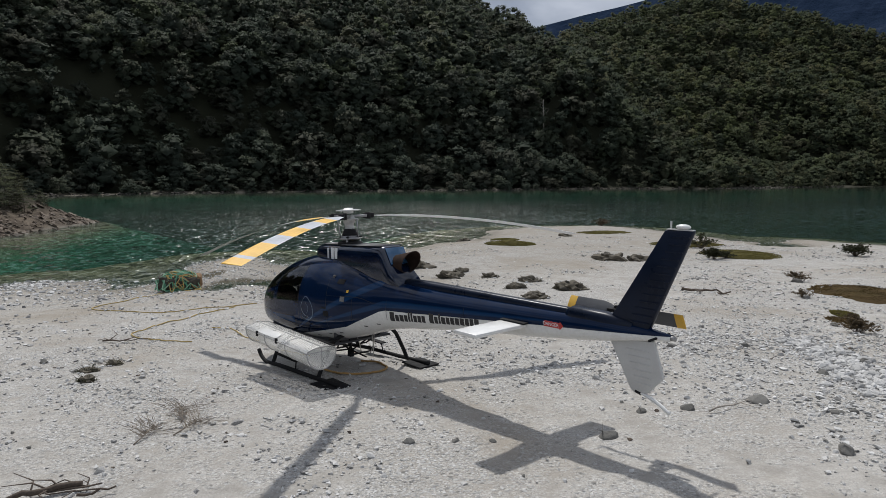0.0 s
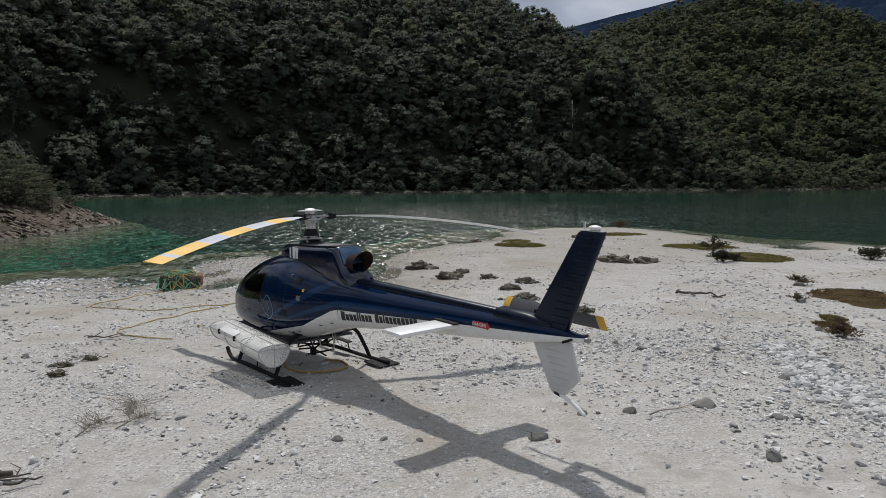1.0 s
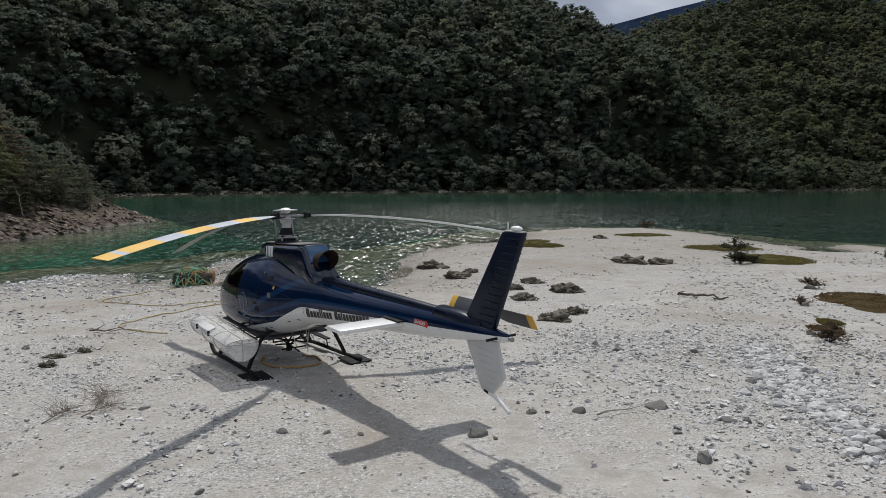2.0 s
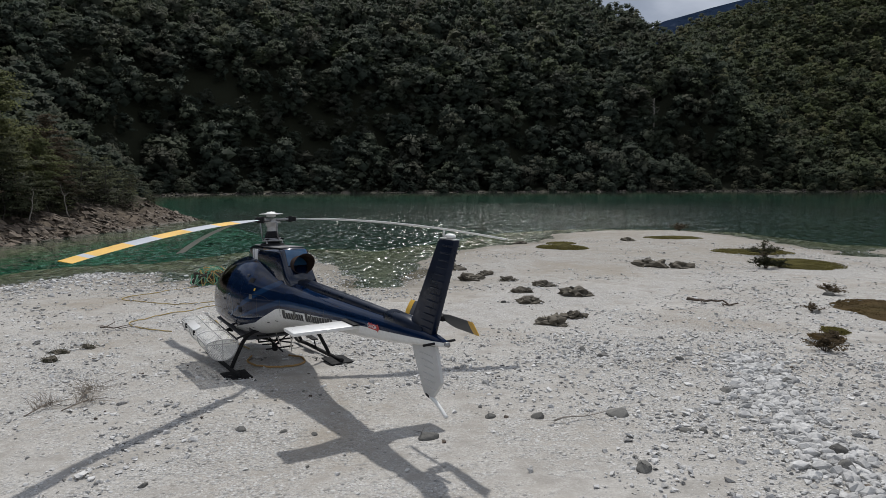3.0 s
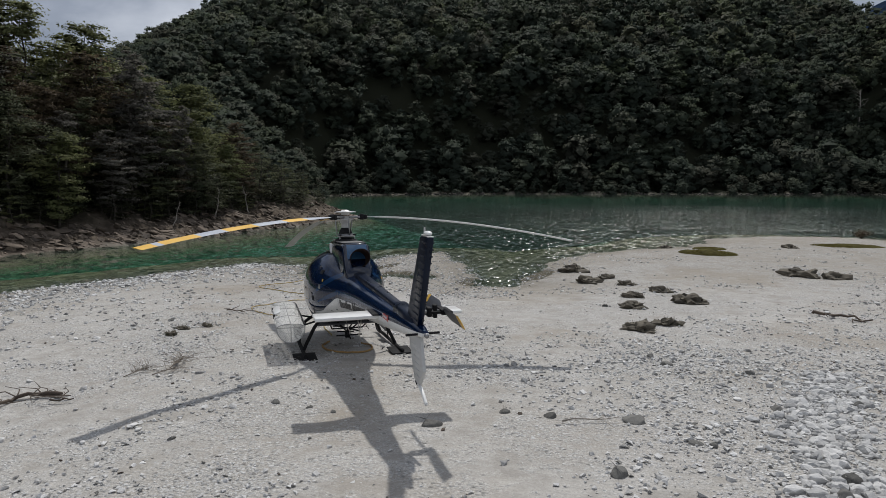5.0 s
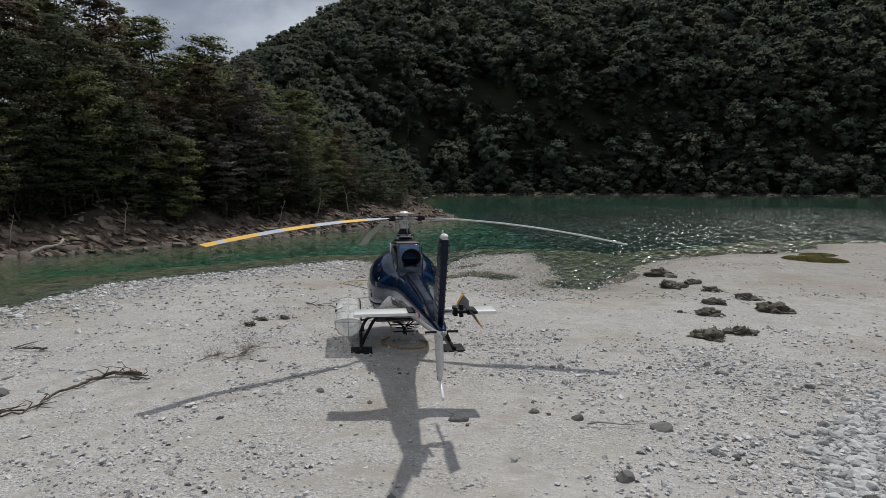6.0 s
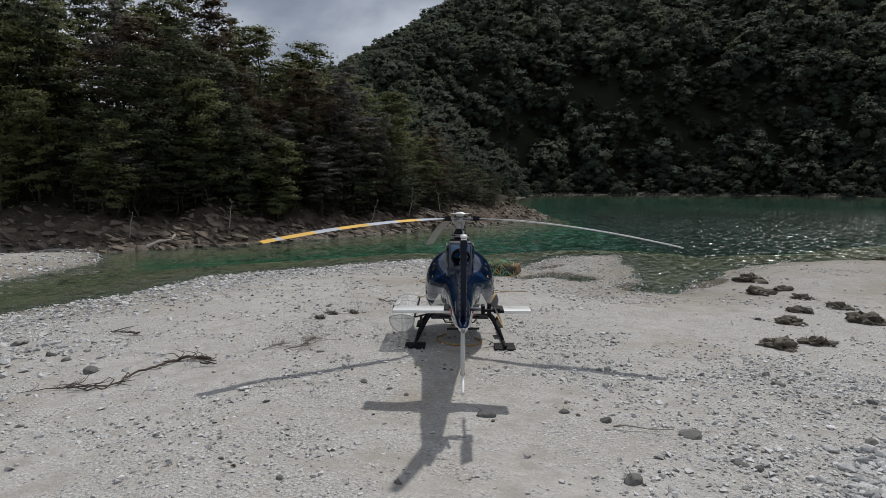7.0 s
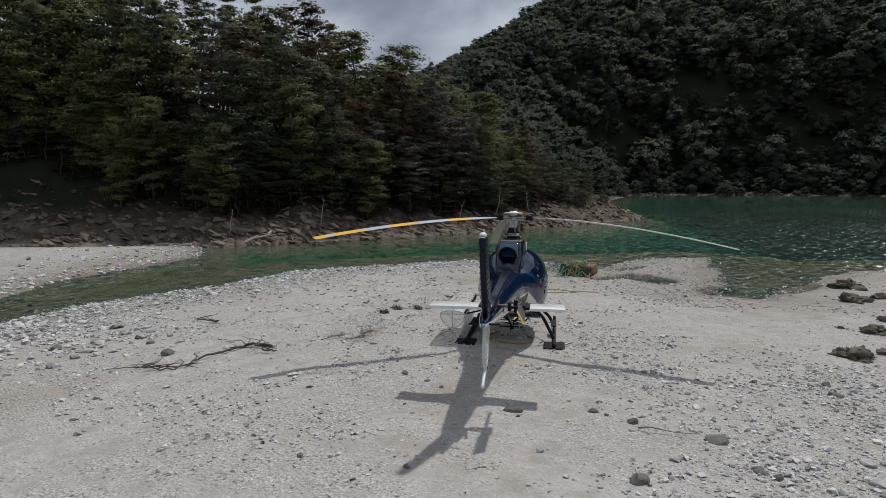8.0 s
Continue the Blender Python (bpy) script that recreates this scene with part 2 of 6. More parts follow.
    out = [n for n in t.nodes if n.bl_idname == "ShaderNodeOutputMaterial"][0]
    t.links.new(mx.outputs[0], out.inputs[0])
    return m


def stone_material(name, lo, hi):
    m, t, b = material(name)
    geo = node(t, "ShaderNodeNewGeometry")
    isl = geo.outputs["Random Per Island"]
    obr = node(t, "ShaderNodeObjectInfo").outputs["Random"]
    r = math_(t, "FRACT", math_(t, "ADD", isl, obr))
    n1 = noise_fac(t, 9.0, 5.0, 0.65, geo.outputs["Position"])
    n2 = noise_fac(t, 70.0, 4.0, 0.6, geo.outputs["Position"])
    mid = tuple((a + c) / 2 for a, c in zip(lo, hi))
    c = ramp(t, r, [(0.0, lo), (0.22, mid), (0.75, tuple(0.85 * v for v in hi)), (1.0, hi)])
    c = mix(t, ramp(t, n1, [(0.35, 0.0), (0.7, 0.5)]), c, tuple(0.6 * v for v in mid))
    c = mix(t, ramp(t, n2, [(0.45, 0.0), (0.7, 0.35)]), c, hi)
    put(t, b, "Base Color", c)
    put(t, b, "Roughness", 0.88)
    put(t, b, "Normal", bump(t, math_(t, "ADD", n1, math_(t, "MULTIPLY", n2, 0.4)), 0.5, 0.02))
    return m


M_GROUND, M_WATER = ground_material(), water_material()
M_STONE = stone_material("beach_stone", (0.10, 0.098, 0.095), (0.72, 0.715, 0.70))
M_COBBLE = stone_material("washed_cobble", (0.15, 0.15, 0.147), (0.66, 0.655, 0.64))
M_BOULDER = stone_material("dark_boulder", (0.055, 0.054, 0.05), (0.20, 0.195, 0.18))
M_SLAB = stone_material("bank_rock", (0.020, 0.016, 0.012), (0.205, 0.16, 0.122))
M_TURF = stone_material("dry_turf_clump", (0.026, 0.023, 0.018), (0.15, 0.13, 0.098))
# far greens made bluer, distance haze put into the leaf colour
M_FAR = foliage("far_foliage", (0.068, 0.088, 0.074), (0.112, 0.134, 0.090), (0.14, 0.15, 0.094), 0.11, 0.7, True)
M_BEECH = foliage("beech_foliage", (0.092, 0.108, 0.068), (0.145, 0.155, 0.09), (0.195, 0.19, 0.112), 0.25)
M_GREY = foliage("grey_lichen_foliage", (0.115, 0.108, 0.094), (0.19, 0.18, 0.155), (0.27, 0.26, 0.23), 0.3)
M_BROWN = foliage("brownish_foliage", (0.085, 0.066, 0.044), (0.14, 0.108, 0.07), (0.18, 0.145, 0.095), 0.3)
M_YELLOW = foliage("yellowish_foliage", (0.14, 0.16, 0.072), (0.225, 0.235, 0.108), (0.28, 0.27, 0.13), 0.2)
M_FARROCK = stone_material("far_shore_rock", (0.016, 0.014, 0.012), (0.07, 0.06, 0.05))
M_WEED = plain("dry_weed_stalk", (0.24, 0.205, 0.165), 0.9, 0, 0.4, 5.0, 40.0, 0.4, 0.01)
M_SHRUB = foliage("shrub_foliage", (0.03, 0.034, 0.02), (0.06, 0.062, 0.032), (0.10, 0.095, 0.06), 0.3)
M_BARK = plain("bark", (0.055, 0.046, 0.038), 0.9, 0, 0.5, 3.0, 25.0, 0.8, 0.03)
M_DEAD = plain("bleached_wood", (0.30, 0.27, 0.235), 0.85, 0, 0.4, 5.0, 40.0, 0.6, 0.01)
M_STICK = plain("dark_driftwood", (0.085, 0.065, 0.05), 0.9, 0, 0.5, 5.0, 40.0, 0.6, 0.01)
M_MOSS = foliage("moss", (0.09, 0.08, 0.026), (0.17, 0.15, 0.052), (0.14, 0.14, 0.045), 1.5, 0.8)
M_MOSSB = foliage("brown_moss", (0.085, 0.062, 0.032), (0.15, 0.105, 0.05), (0.13, 0.12, 0.05), 1.2, 0.8)


# ---- small builders ----
def mesh(name, verts, faces, mats, smooth=True, face_mats=None):
    me = bpy.data.meshes.new(name)
    me.from_pydata([tuple(v) for v in verts], [], [tuple(f) for f in faces])
    for m in mats if isinstance(mats, (list, tuple)) else [mats]:
        me.materials.append(m)
    if face_mats is not None:
        me.polygons.foreach_set("material_index", np.asarray(face_mats, dtype=np.int32))
    me.polygons.foreach_set("use_smooth", np.full(len(me.polygons), smooth, dtype=bool))
    me.update()
    return me


def big_mesh(name, co, corner, size, mat, smooth=False):
    """A mesh straight from arrays: co (n, 3), corner (faces * size)."""
    me = bpy.data.meshes.new(name)
    nf = len(corner) // size
    me.vertices.add(len(co))
    me.vertices.foreach_set("co", np.asarray(co, dtype=np.float32).ravel())
    me.loops.add(len(corner))
    me.loops.foreach_set("vertex_index", np.asarray(corner, dtype=np.int32))
    me.polygons.add(nf)
    me.polygons.foreach_set("loop_start", np.arange(nf, dtype=np.int32) * size)
    me.polygons.foreach_set("use_smooth", np.full(nf, smooth, dtype=bool))
    me.materials.append(mat)
    me.update(calc_edges=True)
    return me


def part(name, data, mat, parent, label=""):
    """Links a bmesh or a mesh as one object under a thing."""
    if isinstance(data, bmesh.types.BMesh):
        me = bpy.data.meshes.new(name)
        data.to_mesh(me)
        data.free()
        me.materials.append(mat)
        me.polygons.foreach_set("use_smooth", np.full(len(me.polygons), True, dtype=bool))
        if hasattr(me, "set_sharp_from_angle"):
            me.set_sharp_from_angle(angle=radians(35))
        data = me
    ob = new(name, data)
    ob.parent = parent
    return tagged(ob, label)


def empty(name, m, label, category, group="", kind=""):
    ob = new(name)
    ob.empty_display_size = 0.3
    ob.matrix_basis = m
    return tagged(ob, label, category, group, kind)


def lattice(ix, iy, seed):
    h = (ix.astype(np.int64) * 374761393 + iy.astype(np.int64) * 668265263 + seed * 974711) & 0x7FFFFFFF
    h = ((h ^ (h >> 13)) * 1274126177) & 0x7FFFFFFF
    h = (h ^ (h >> 16)) & 0xFFFF
    return h / 65535.0


def vnoise(x, y, seed=0):
    ix, iy = np.floor(x), np.floor(y)
    fx, fy = x - ix, y - iy
    fx, fy = fx * fx * (3 - 2 * fx), fy * fy * (3 - 2 * fy)
    a, b = lattice(ix, iy, seed), lattice(ix + 1, iy, seed)
    c, d = lattice(ix, iy + 1, seed), lattice(ix + 1, iy + 1, seed)
    return (a * (1 - fx) + b * fx) * (1 - fy) + (c * (1 - fx) + d * fx) * fy - 0.5


def fbm(x, y, octaves=4, seed=0):
    s, a = 0, 1.0
    for k in range(octaves):
        s = s + a * vnoise(x * 2 ** k, y * 2 ** k, seed + k)
        a *= 0.5
    return s


def inside_distance(px, py, poly):
    """Distance to the outline of a polygon, positive inside."""
    best = np.full(px.shape, 1e9)
    odd = np.zeros(px.shape, dtype=bool)
    for (x0, y0), (x1, y1) in zip(poly, poly[1:] + poly[:1]):
        dx, dy = x1 - x0, y1 - y0
        k = np.clip(((px - x0) * dx + (py - y0) * dy) / (dx * dx + dy * dy), 0, 1)
        best = np.minimum(best, np.hypot(px - x0 - k * dx, py - y0 - k * dy))
        if y0 != y1:
            odd ^= ((y0 > py) != (y1 > py)) & (px < (x1 - x0) * (py - y0) / (y1 - y0) + x0)
    return np.where(odd, best, -best)


# ---- the lie of the land ----
BEACH = [(-12, -90), (-13, -8), (-16.7, 3.4), (-18.6, 5.7), (-19.1, 8.5), (-20.3, 12.6), (-22.2, 17), (-21.3, 21), (-19.8, 26),
         (-19, 29.5), (-15.9, 30), (-13.3, 27.3), (-12.6, 30.5), (-13.5, 35), (-11.6, 39.5), (-9, 36.2), (-6.9, 32.6), (-4.6, 28), (-2.6, 28.6),
         (-3.4, 35), (-3.4, 40.6), (-1, 45.6), (3.3, 50), (4, 57.5), (9, 62.5), (16, 63.5), (19.6, 57), (21.5, 49), (24, 46.6), (27, 50),
         (31, 45.5), (42, 43), (80, 38), (80, -90)]
BAR = [(-15, -90), (-19.5, -3), (-22.3, 3.9), (-25.8, 6.4), (-29.2, 11.7), (-31.6, 15), (-38, 17.5), (-43, 10), (-49, 2), (-64, -30), (-64, -90)]
BANK = [(-66, -90), (-64, -30), (-48, 4), (-42.6, 12.5), (-37, 17.8), (-35.5, 25.4), (-34.2, 36), (-34.6, 51), (-35.8, 68), (-40, 74), (-55, 85),
        (-75, 115), (-92, 145), (-85, 161), (-60, 183), (12, 215), (52, 236), (104, 242), (175, 285), (300, 300), (1500, 300), (1500, 1600),
        (-1500, 1600), (-1500, -90)]
PUDDLES = [(-9.4, 28.2, 0.9, 2.0), (-8.0, 28.9, 1.1, 1.3), (23.5, 45.0, 2.2, 2.2)]
# elevation of the skyline over the lake, by bearing to the left of +y
SKY_A = ([-60, -20, -14, -9.5, -7.2, -4.0, 0.0, 38.0, 42.0, 46.5, 51.0, 56.0, 62.0, 90.0], [0.5, 2.0, 6.5, 11.3, 12.4, 14.6, 19.0, 18.2, 14.5, 12.0, 9.5, 7.9, 6.6, 6.6])
SKY_B = ([-70, -34, -28, -21.5, -15.0, -10.5, -4.0, 4.0], [10.0, 13.2, 14.0, 14.3, 13.3, 12.1, 8.0, 3.0])


def land(x, y):
    """Height of the ground at x, y (arrays)."""
    wob = 0.45 * fbm(x * 0.35, y * 0.35, 4, 3)
    db = inside_distance(x, y, BEACH) + wob
    plane = -0.0461 * y + 0.0222 * x + 0.03 + 0.10 * np.exp(-((x + 1.8) ** 2 + (y - 12.5) ** 2) / 25)
    floor = -1.20 - 0.002 * (y - 25)
    k = 0.18
    plane = floor + k * np.log1p(np.exp(np.clip((plane - floor) / k, -40, 40)))
    rough = 0.035 * fbm(x * 0.5, y * 0.5, 3, 11) + 0.05 * fbm(x * 1.7, y * 1.7, 3, 17) + 0.016 * fbm(x * 7, y * 7, 2, 23)
    shore = WATER + np.where(db > 0, 0.075 * db, np.where(db > -7.0, 0.065 * db, -0.455 + 0.20 * (db + 7.0)))
    z = np.minimum(plane, np.maximum(shore, WATER - 7.0)) + rough
    for px, py, rx, ry in PUDDLES:
        z = z - np.maximum(0, z - WATER + 0.09) * np.exp(-(((x - px) / rx) ** 2 + ((y - py) / ry) ** 2) ** 2)
    dr = inside_distance(x, y, BAR) + wob
    z2 = np.minimum(WATER + np.where(dr > 0, 0.09 * dr, 0.25 * dr), WATER + 0.55) + rough
    z = np.maximum(z, np.maximum(z2, WATER - 7.0))
    # wooded banks and hills
    dk = inside_distance(x, y, BANK) + 2 * wob
    r = np.hypot(x - 5, y - 2)
    th = np.degrees(np.arctan2(-(x - 5), y - 2))
    near = 1 / (1 + np.exp(np.clip((y - 95) / 10, -40, 40)))
    crag = 1.1 * fbm(x * 0.45 + 0.2 * y, y * 0.25, 4, 31)
    foot = np.where(dk > 0, np.minimum(dk, 9) * (0.15 + 0.30 * near) + 0.08 * np.clip(dk - 9, 0, 20), 0.3 * dk)
    za = np.minimum(1.25 * np.maximum(dk - 4, 0), 12 + 0.64 * np.maximum(dk - 4, 0)) + 12 * fbm(x * 0.012, y * 0.012, 3, 41)
    zb = 0.58 * np.maximum(dk - 18, 0) + 20 * fbm(x * 0.010, y * 0.010, 3, 43)
    ca, cb = (3.5 - 8.5 + np.where(r < rr, r, 2 * rr - r) * np.tan(np.radians(np.interp(th, *s))) for s, rr in ((SKY_A, np.interp(th, [-10, 0, 38, 46, 60], [330, 350, 350, 430, 430])), (SKY_B, 540.0)))
    far = np.clip((dk - 8) / 30, 0, 1) * (1 - near)
    hill = np.maximum(np.minimum(za, ca), np.minimum(zb, cb)) * far
    slope = np.minimum(0.42 * np.maximum(dk - 7, 0), 15.0) * near * np.clip(1 - (y - 16) / 40, 0.05, 1)
    z3 = WATER + foot + np.maximum(hill, 0) + slope + crag * np.clip(dk / 3, 0, 1) * np.clip(1 - (dk - 12) / 20, 0.25, 1)
    return np.maximum(z, np.maximum(z3, WATER - 7.0))


def land_at(x, y):
    return float(land(np.array([float(x)]), np.array([float(y)]))[0])


def spread(lo, hi, a, b, step, grow):
    """Coordinates from a to b, dense between lo and hi, wider and wider outside."""
    mid = list(np.arange(lo, hi, step))
    out, s, v = [], step, hi
    while v < b:
        out.append(v)
        s *= grow
        v += s
    pre, s, v = [], step, lo
    while v > a:
        s *= grow
        v -= s
        pre.append(v)
    return np.array(pre[::-1] + mid + out + [b])


gx, gy = spread(-24, 20, -1500, 1500, 0.22, 1.05), spread(3.5, 40, -90, 1600, 0.22, 1.05)
GX, GY = np.meshgrid(gx, gy)
GZ = land(GX, GY)
# forest floor lies under the roots and fallen wood
GZ = GZ - np.where(GY > 90, 2.6, 0.0) * np.clip((inside_distance(GX, GY, BANK) - 5) / 8, 0, 1)
nx, ny = len(gx), len(gy)
idx = np.arange(nx * ny).reshape(ny, nx)
quads = np.stack([idx[:-1, :-1], idx[:-1, 1:], idx[1:, 1:], idx[1:, :-1]], -1).reshape(-1)
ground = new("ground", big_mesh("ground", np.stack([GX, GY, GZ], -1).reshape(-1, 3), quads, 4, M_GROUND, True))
bank_mask = np.clip((inside_distance(GX, GY, BANK) + 1.0) / 1.5, 0, 1)
at_bank = ground.data.attributes.new("bank", "FLOAT", "POINT")
at_bank.data.foreach_set("value", bank_mask.astype(np.float32).ravel())
at_silt = ground.data.attributes.new("silt", "FLOAT", "POINT")
# algae and dark silt in the pools
SILT = sum(np.exp(-(((GX - px) / rx) ** 2 + ((GY - py) / ry) ** 2) ** 2) for px, py, rx, ry in PUDDLES[:2] + [(-2.9, 32.0, 0.9, 2.4), (-4.9, 29.0, 0.8, 1.5), (-11.0, 31.0, 0.6, 1.6)])
at_silt.data.foreach_set("value", np.clip(SILT, 0, 1).astype(np.float32).ravel())
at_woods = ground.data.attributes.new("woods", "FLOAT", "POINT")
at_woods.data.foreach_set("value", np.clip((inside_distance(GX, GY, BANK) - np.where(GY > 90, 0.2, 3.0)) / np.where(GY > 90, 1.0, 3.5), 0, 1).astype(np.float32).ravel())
tagged(ground, "pale grey gravel and silt beach sloping into a lake", "ground", kind="structure")

water = new("water", mesh("water", [(-300, -90, WATER), (600, -90, WATER), (600, 420, WATER), (-300, 420, WATER)], [(0, 1, 2, 3)], M_WATER))
tagged(water, "rippled emerald green lake water", "lake", kind="structure")


# ---- the mountain beyond ----
def mountain():
    m, t, b = material("haze_blue_scrub_and_rock")
    pos = node(t, "ShaderNodeNewGeometry").outputs["Position"]
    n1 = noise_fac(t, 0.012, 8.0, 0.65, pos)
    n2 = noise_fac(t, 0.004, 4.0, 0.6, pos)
    # the blue of distance haze is put into these base colours
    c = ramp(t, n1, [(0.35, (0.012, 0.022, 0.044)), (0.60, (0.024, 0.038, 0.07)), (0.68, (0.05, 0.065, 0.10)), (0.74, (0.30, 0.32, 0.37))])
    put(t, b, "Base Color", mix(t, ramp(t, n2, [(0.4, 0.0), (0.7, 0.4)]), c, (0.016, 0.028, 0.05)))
    put(t, b, "Roughness", 1.0)
    put(t, b, "Specular IOR Level", 0.0)
    put(t, b, "Normal", bump(t, n1, 0.8, 30.0))
    th = np.radians(np.linspace(-62, 30, 140))
    k = np.linspace(0, 1, 50)
    TH, K = np.meshgrid(th, k)
    el = np.interp(np.degrees(TH), [-62, -45, -30, -22, -17, -12, -8, -7, -3, 30], [15, 16, 17, 15.4, 13.9, 13.0, 12.2, 11.4, 8.5, 4])
    R = 1700 + 900 * K
    H = 2600 * np.tan(np.radians(el)) * K ** 0.9
    H = H + 60 * fbm(TH * 30, K * 5, 5, 51) * np.sin(np.clip(K * 3.1, 0, 3.1)) * K
    co = np.stack([-R * np.sin(TH), R * np.cos(TH), H], -1).reshape(-1, 3)
    ii = np.arange(TH.size).reshape(TH.shape)
    q = np.stack([ii[:-1, :-1], ii[1:, :-1], ii[1:, 1:], ii[:-1, 1:]], -1).reshape(-1)
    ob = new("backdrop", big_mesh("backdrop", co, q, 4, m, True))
    tagged(ob, "distant mountain tinted haze blue-grey with bare rock streaks", "mountain", kind="structure")


mountain()


# ---- woods ----
def unit(n, rng):
    v = rng.normal(size=(n, 3))
    return v / np.linalg.norm(v, axis=1)[:, None]


def leaf_tris(centres, normals, size, rng):
    """One leafy triangle at each centre, lying about across its normal."""
    n = len(centres)
    nn = normals + 0.55 * rng.normal(size=(n, 3))
    nn /= np.linalg.norm(nn, axis=1)[:, None]
    a = np.cross(nn, unit(n, rng))
    a /= np.linalg.norm(a, axis=1)[:, None] + 1e-9
    b = np.cross(nn, a)
    s = (size * rng.uniform(0.6, 1.35, n))[:, None]
    e = s * rng.uniform(0.6, 1.1, (n, 1))
    return np.stack([centres + a * s, centres - a * 0.6 * s + b * e, centres - a * 0.5 * s - b * e], 1).reshape(-1, 3)


OCT_V = np.array([(1, 0, 0), (-1, 0, 0), (0, 1, 0), (0, -1, 0), (0, 0, 1), (0, 0, -1)], dtype=float)
OCT_F = np.array([(0, 2, 4), (2, 1, 4), (1, 3, 4), (3, 0, 4), (2, 0, 5), (1, 2, 5), (3, 1, 5), (0, 3, 5)])


def rounder(v, f):
    """Each triangle cut in four, the corners put on the unit ball."""
    v, at, out = [tuple(q) for q in v], {}, []

    def half(a, b):
        key = (min(a, b), max(a, b))
        if key not in at:
            m = np.array(v[a]) + np.array(v[b])
            at[key] = len(v)
            v.append(tuple(m / np.linalg.norm(m)))
        return at[key]
    for a, b, c in f:
        ab, bc, ca = half(a, b), half(b, c), half(c, a)
        out += [(a, ab, ca), (ab, b, bc), (ca, bc, c), (ab, bc, ca)]
    return np.array(v), np.array(out)


LUMP_V, LUMP_F = rounder(OCT_V, OCT_F)


def far_crown(seed, lobes, tris, size, tall, ball):
    """A broad-leaved crown of unit width: tiers of leafy clumps round small inner masses, and the way that each point faces."""
    rng = np.random.default_rng(seed)
    bv, bf = ball
    out, face, tri, base = [], [], [], 0
    for k in range(lobes):
        a, h = k * 2.4 + rng.uniform(-0.6, 0.6), (k + rng.uniform(0.1, 1.0)) / lobes
        rad = 0.36 * math.sqrt(max(0.02, 1 - ((h - 0.30) / 0.72) ** 2)) * rng.uniform(0.55, 1.05)
        c = np.array([math.cos(a) * rad, math.sin(a) * rad, (0.06 + 0.74 * h) * tall])
        r = np.array([rng.uniform(0.9, 1.35), rng.uniform(0.9, 1.35), rng.uniform(0.55, 0.85)]) * rng.uniform(0.10, 0.19)
        axis = c - [0, 0, 0.25 * tall]
        axis = axis / (np.linalg.norm(axis) + 1e-6)
        out.append(c + bv * rng.uniform(0.74, 0.90, (len(bv), 1)) * r)
        nn = 0.5 * bv + 0.9 * axis + [0, 0, 0.1]
        face.append(nn / np.linalg.norm(nn, axis=1)[:, None])
        tri.append(bf + base)
        base += len(bv)
        d = unit(tris, rng)
        d[:, 2] = np.where(d[:, 2] < -0.35, -d[:, 2], d[:, 2])
        lie = 0.6 * d + [0, 0, 0.7]
        out.append(leaf_tris(c + d * r * rng.uniform(0.72, 1.22, (tris, 1)), lie, size, rng))
        nn = 0.45 * d + [0, 0, 0.25] + 0.85 * axis + 0.08 * rng.normal(size=d.shape)
        face.append(np.repeat(nn / np.linalg.norm(nn, axis=1)[:, None], 3, axis=0))
        tri.append(np.arange(3 * tris).reshape(-1, 3) + base)
        base += 3 * tris
    return np.concatenate(out), np.concatenate(face), np.concatenate(tri)


def soft_normals(me, normals):
    a = me.attributes.new("custom_normal", "FLOAT_VECTOR", "POINT")
    a.data.foreach_set("vector", np.asarray(normals, dtype=np.float32).ravel())


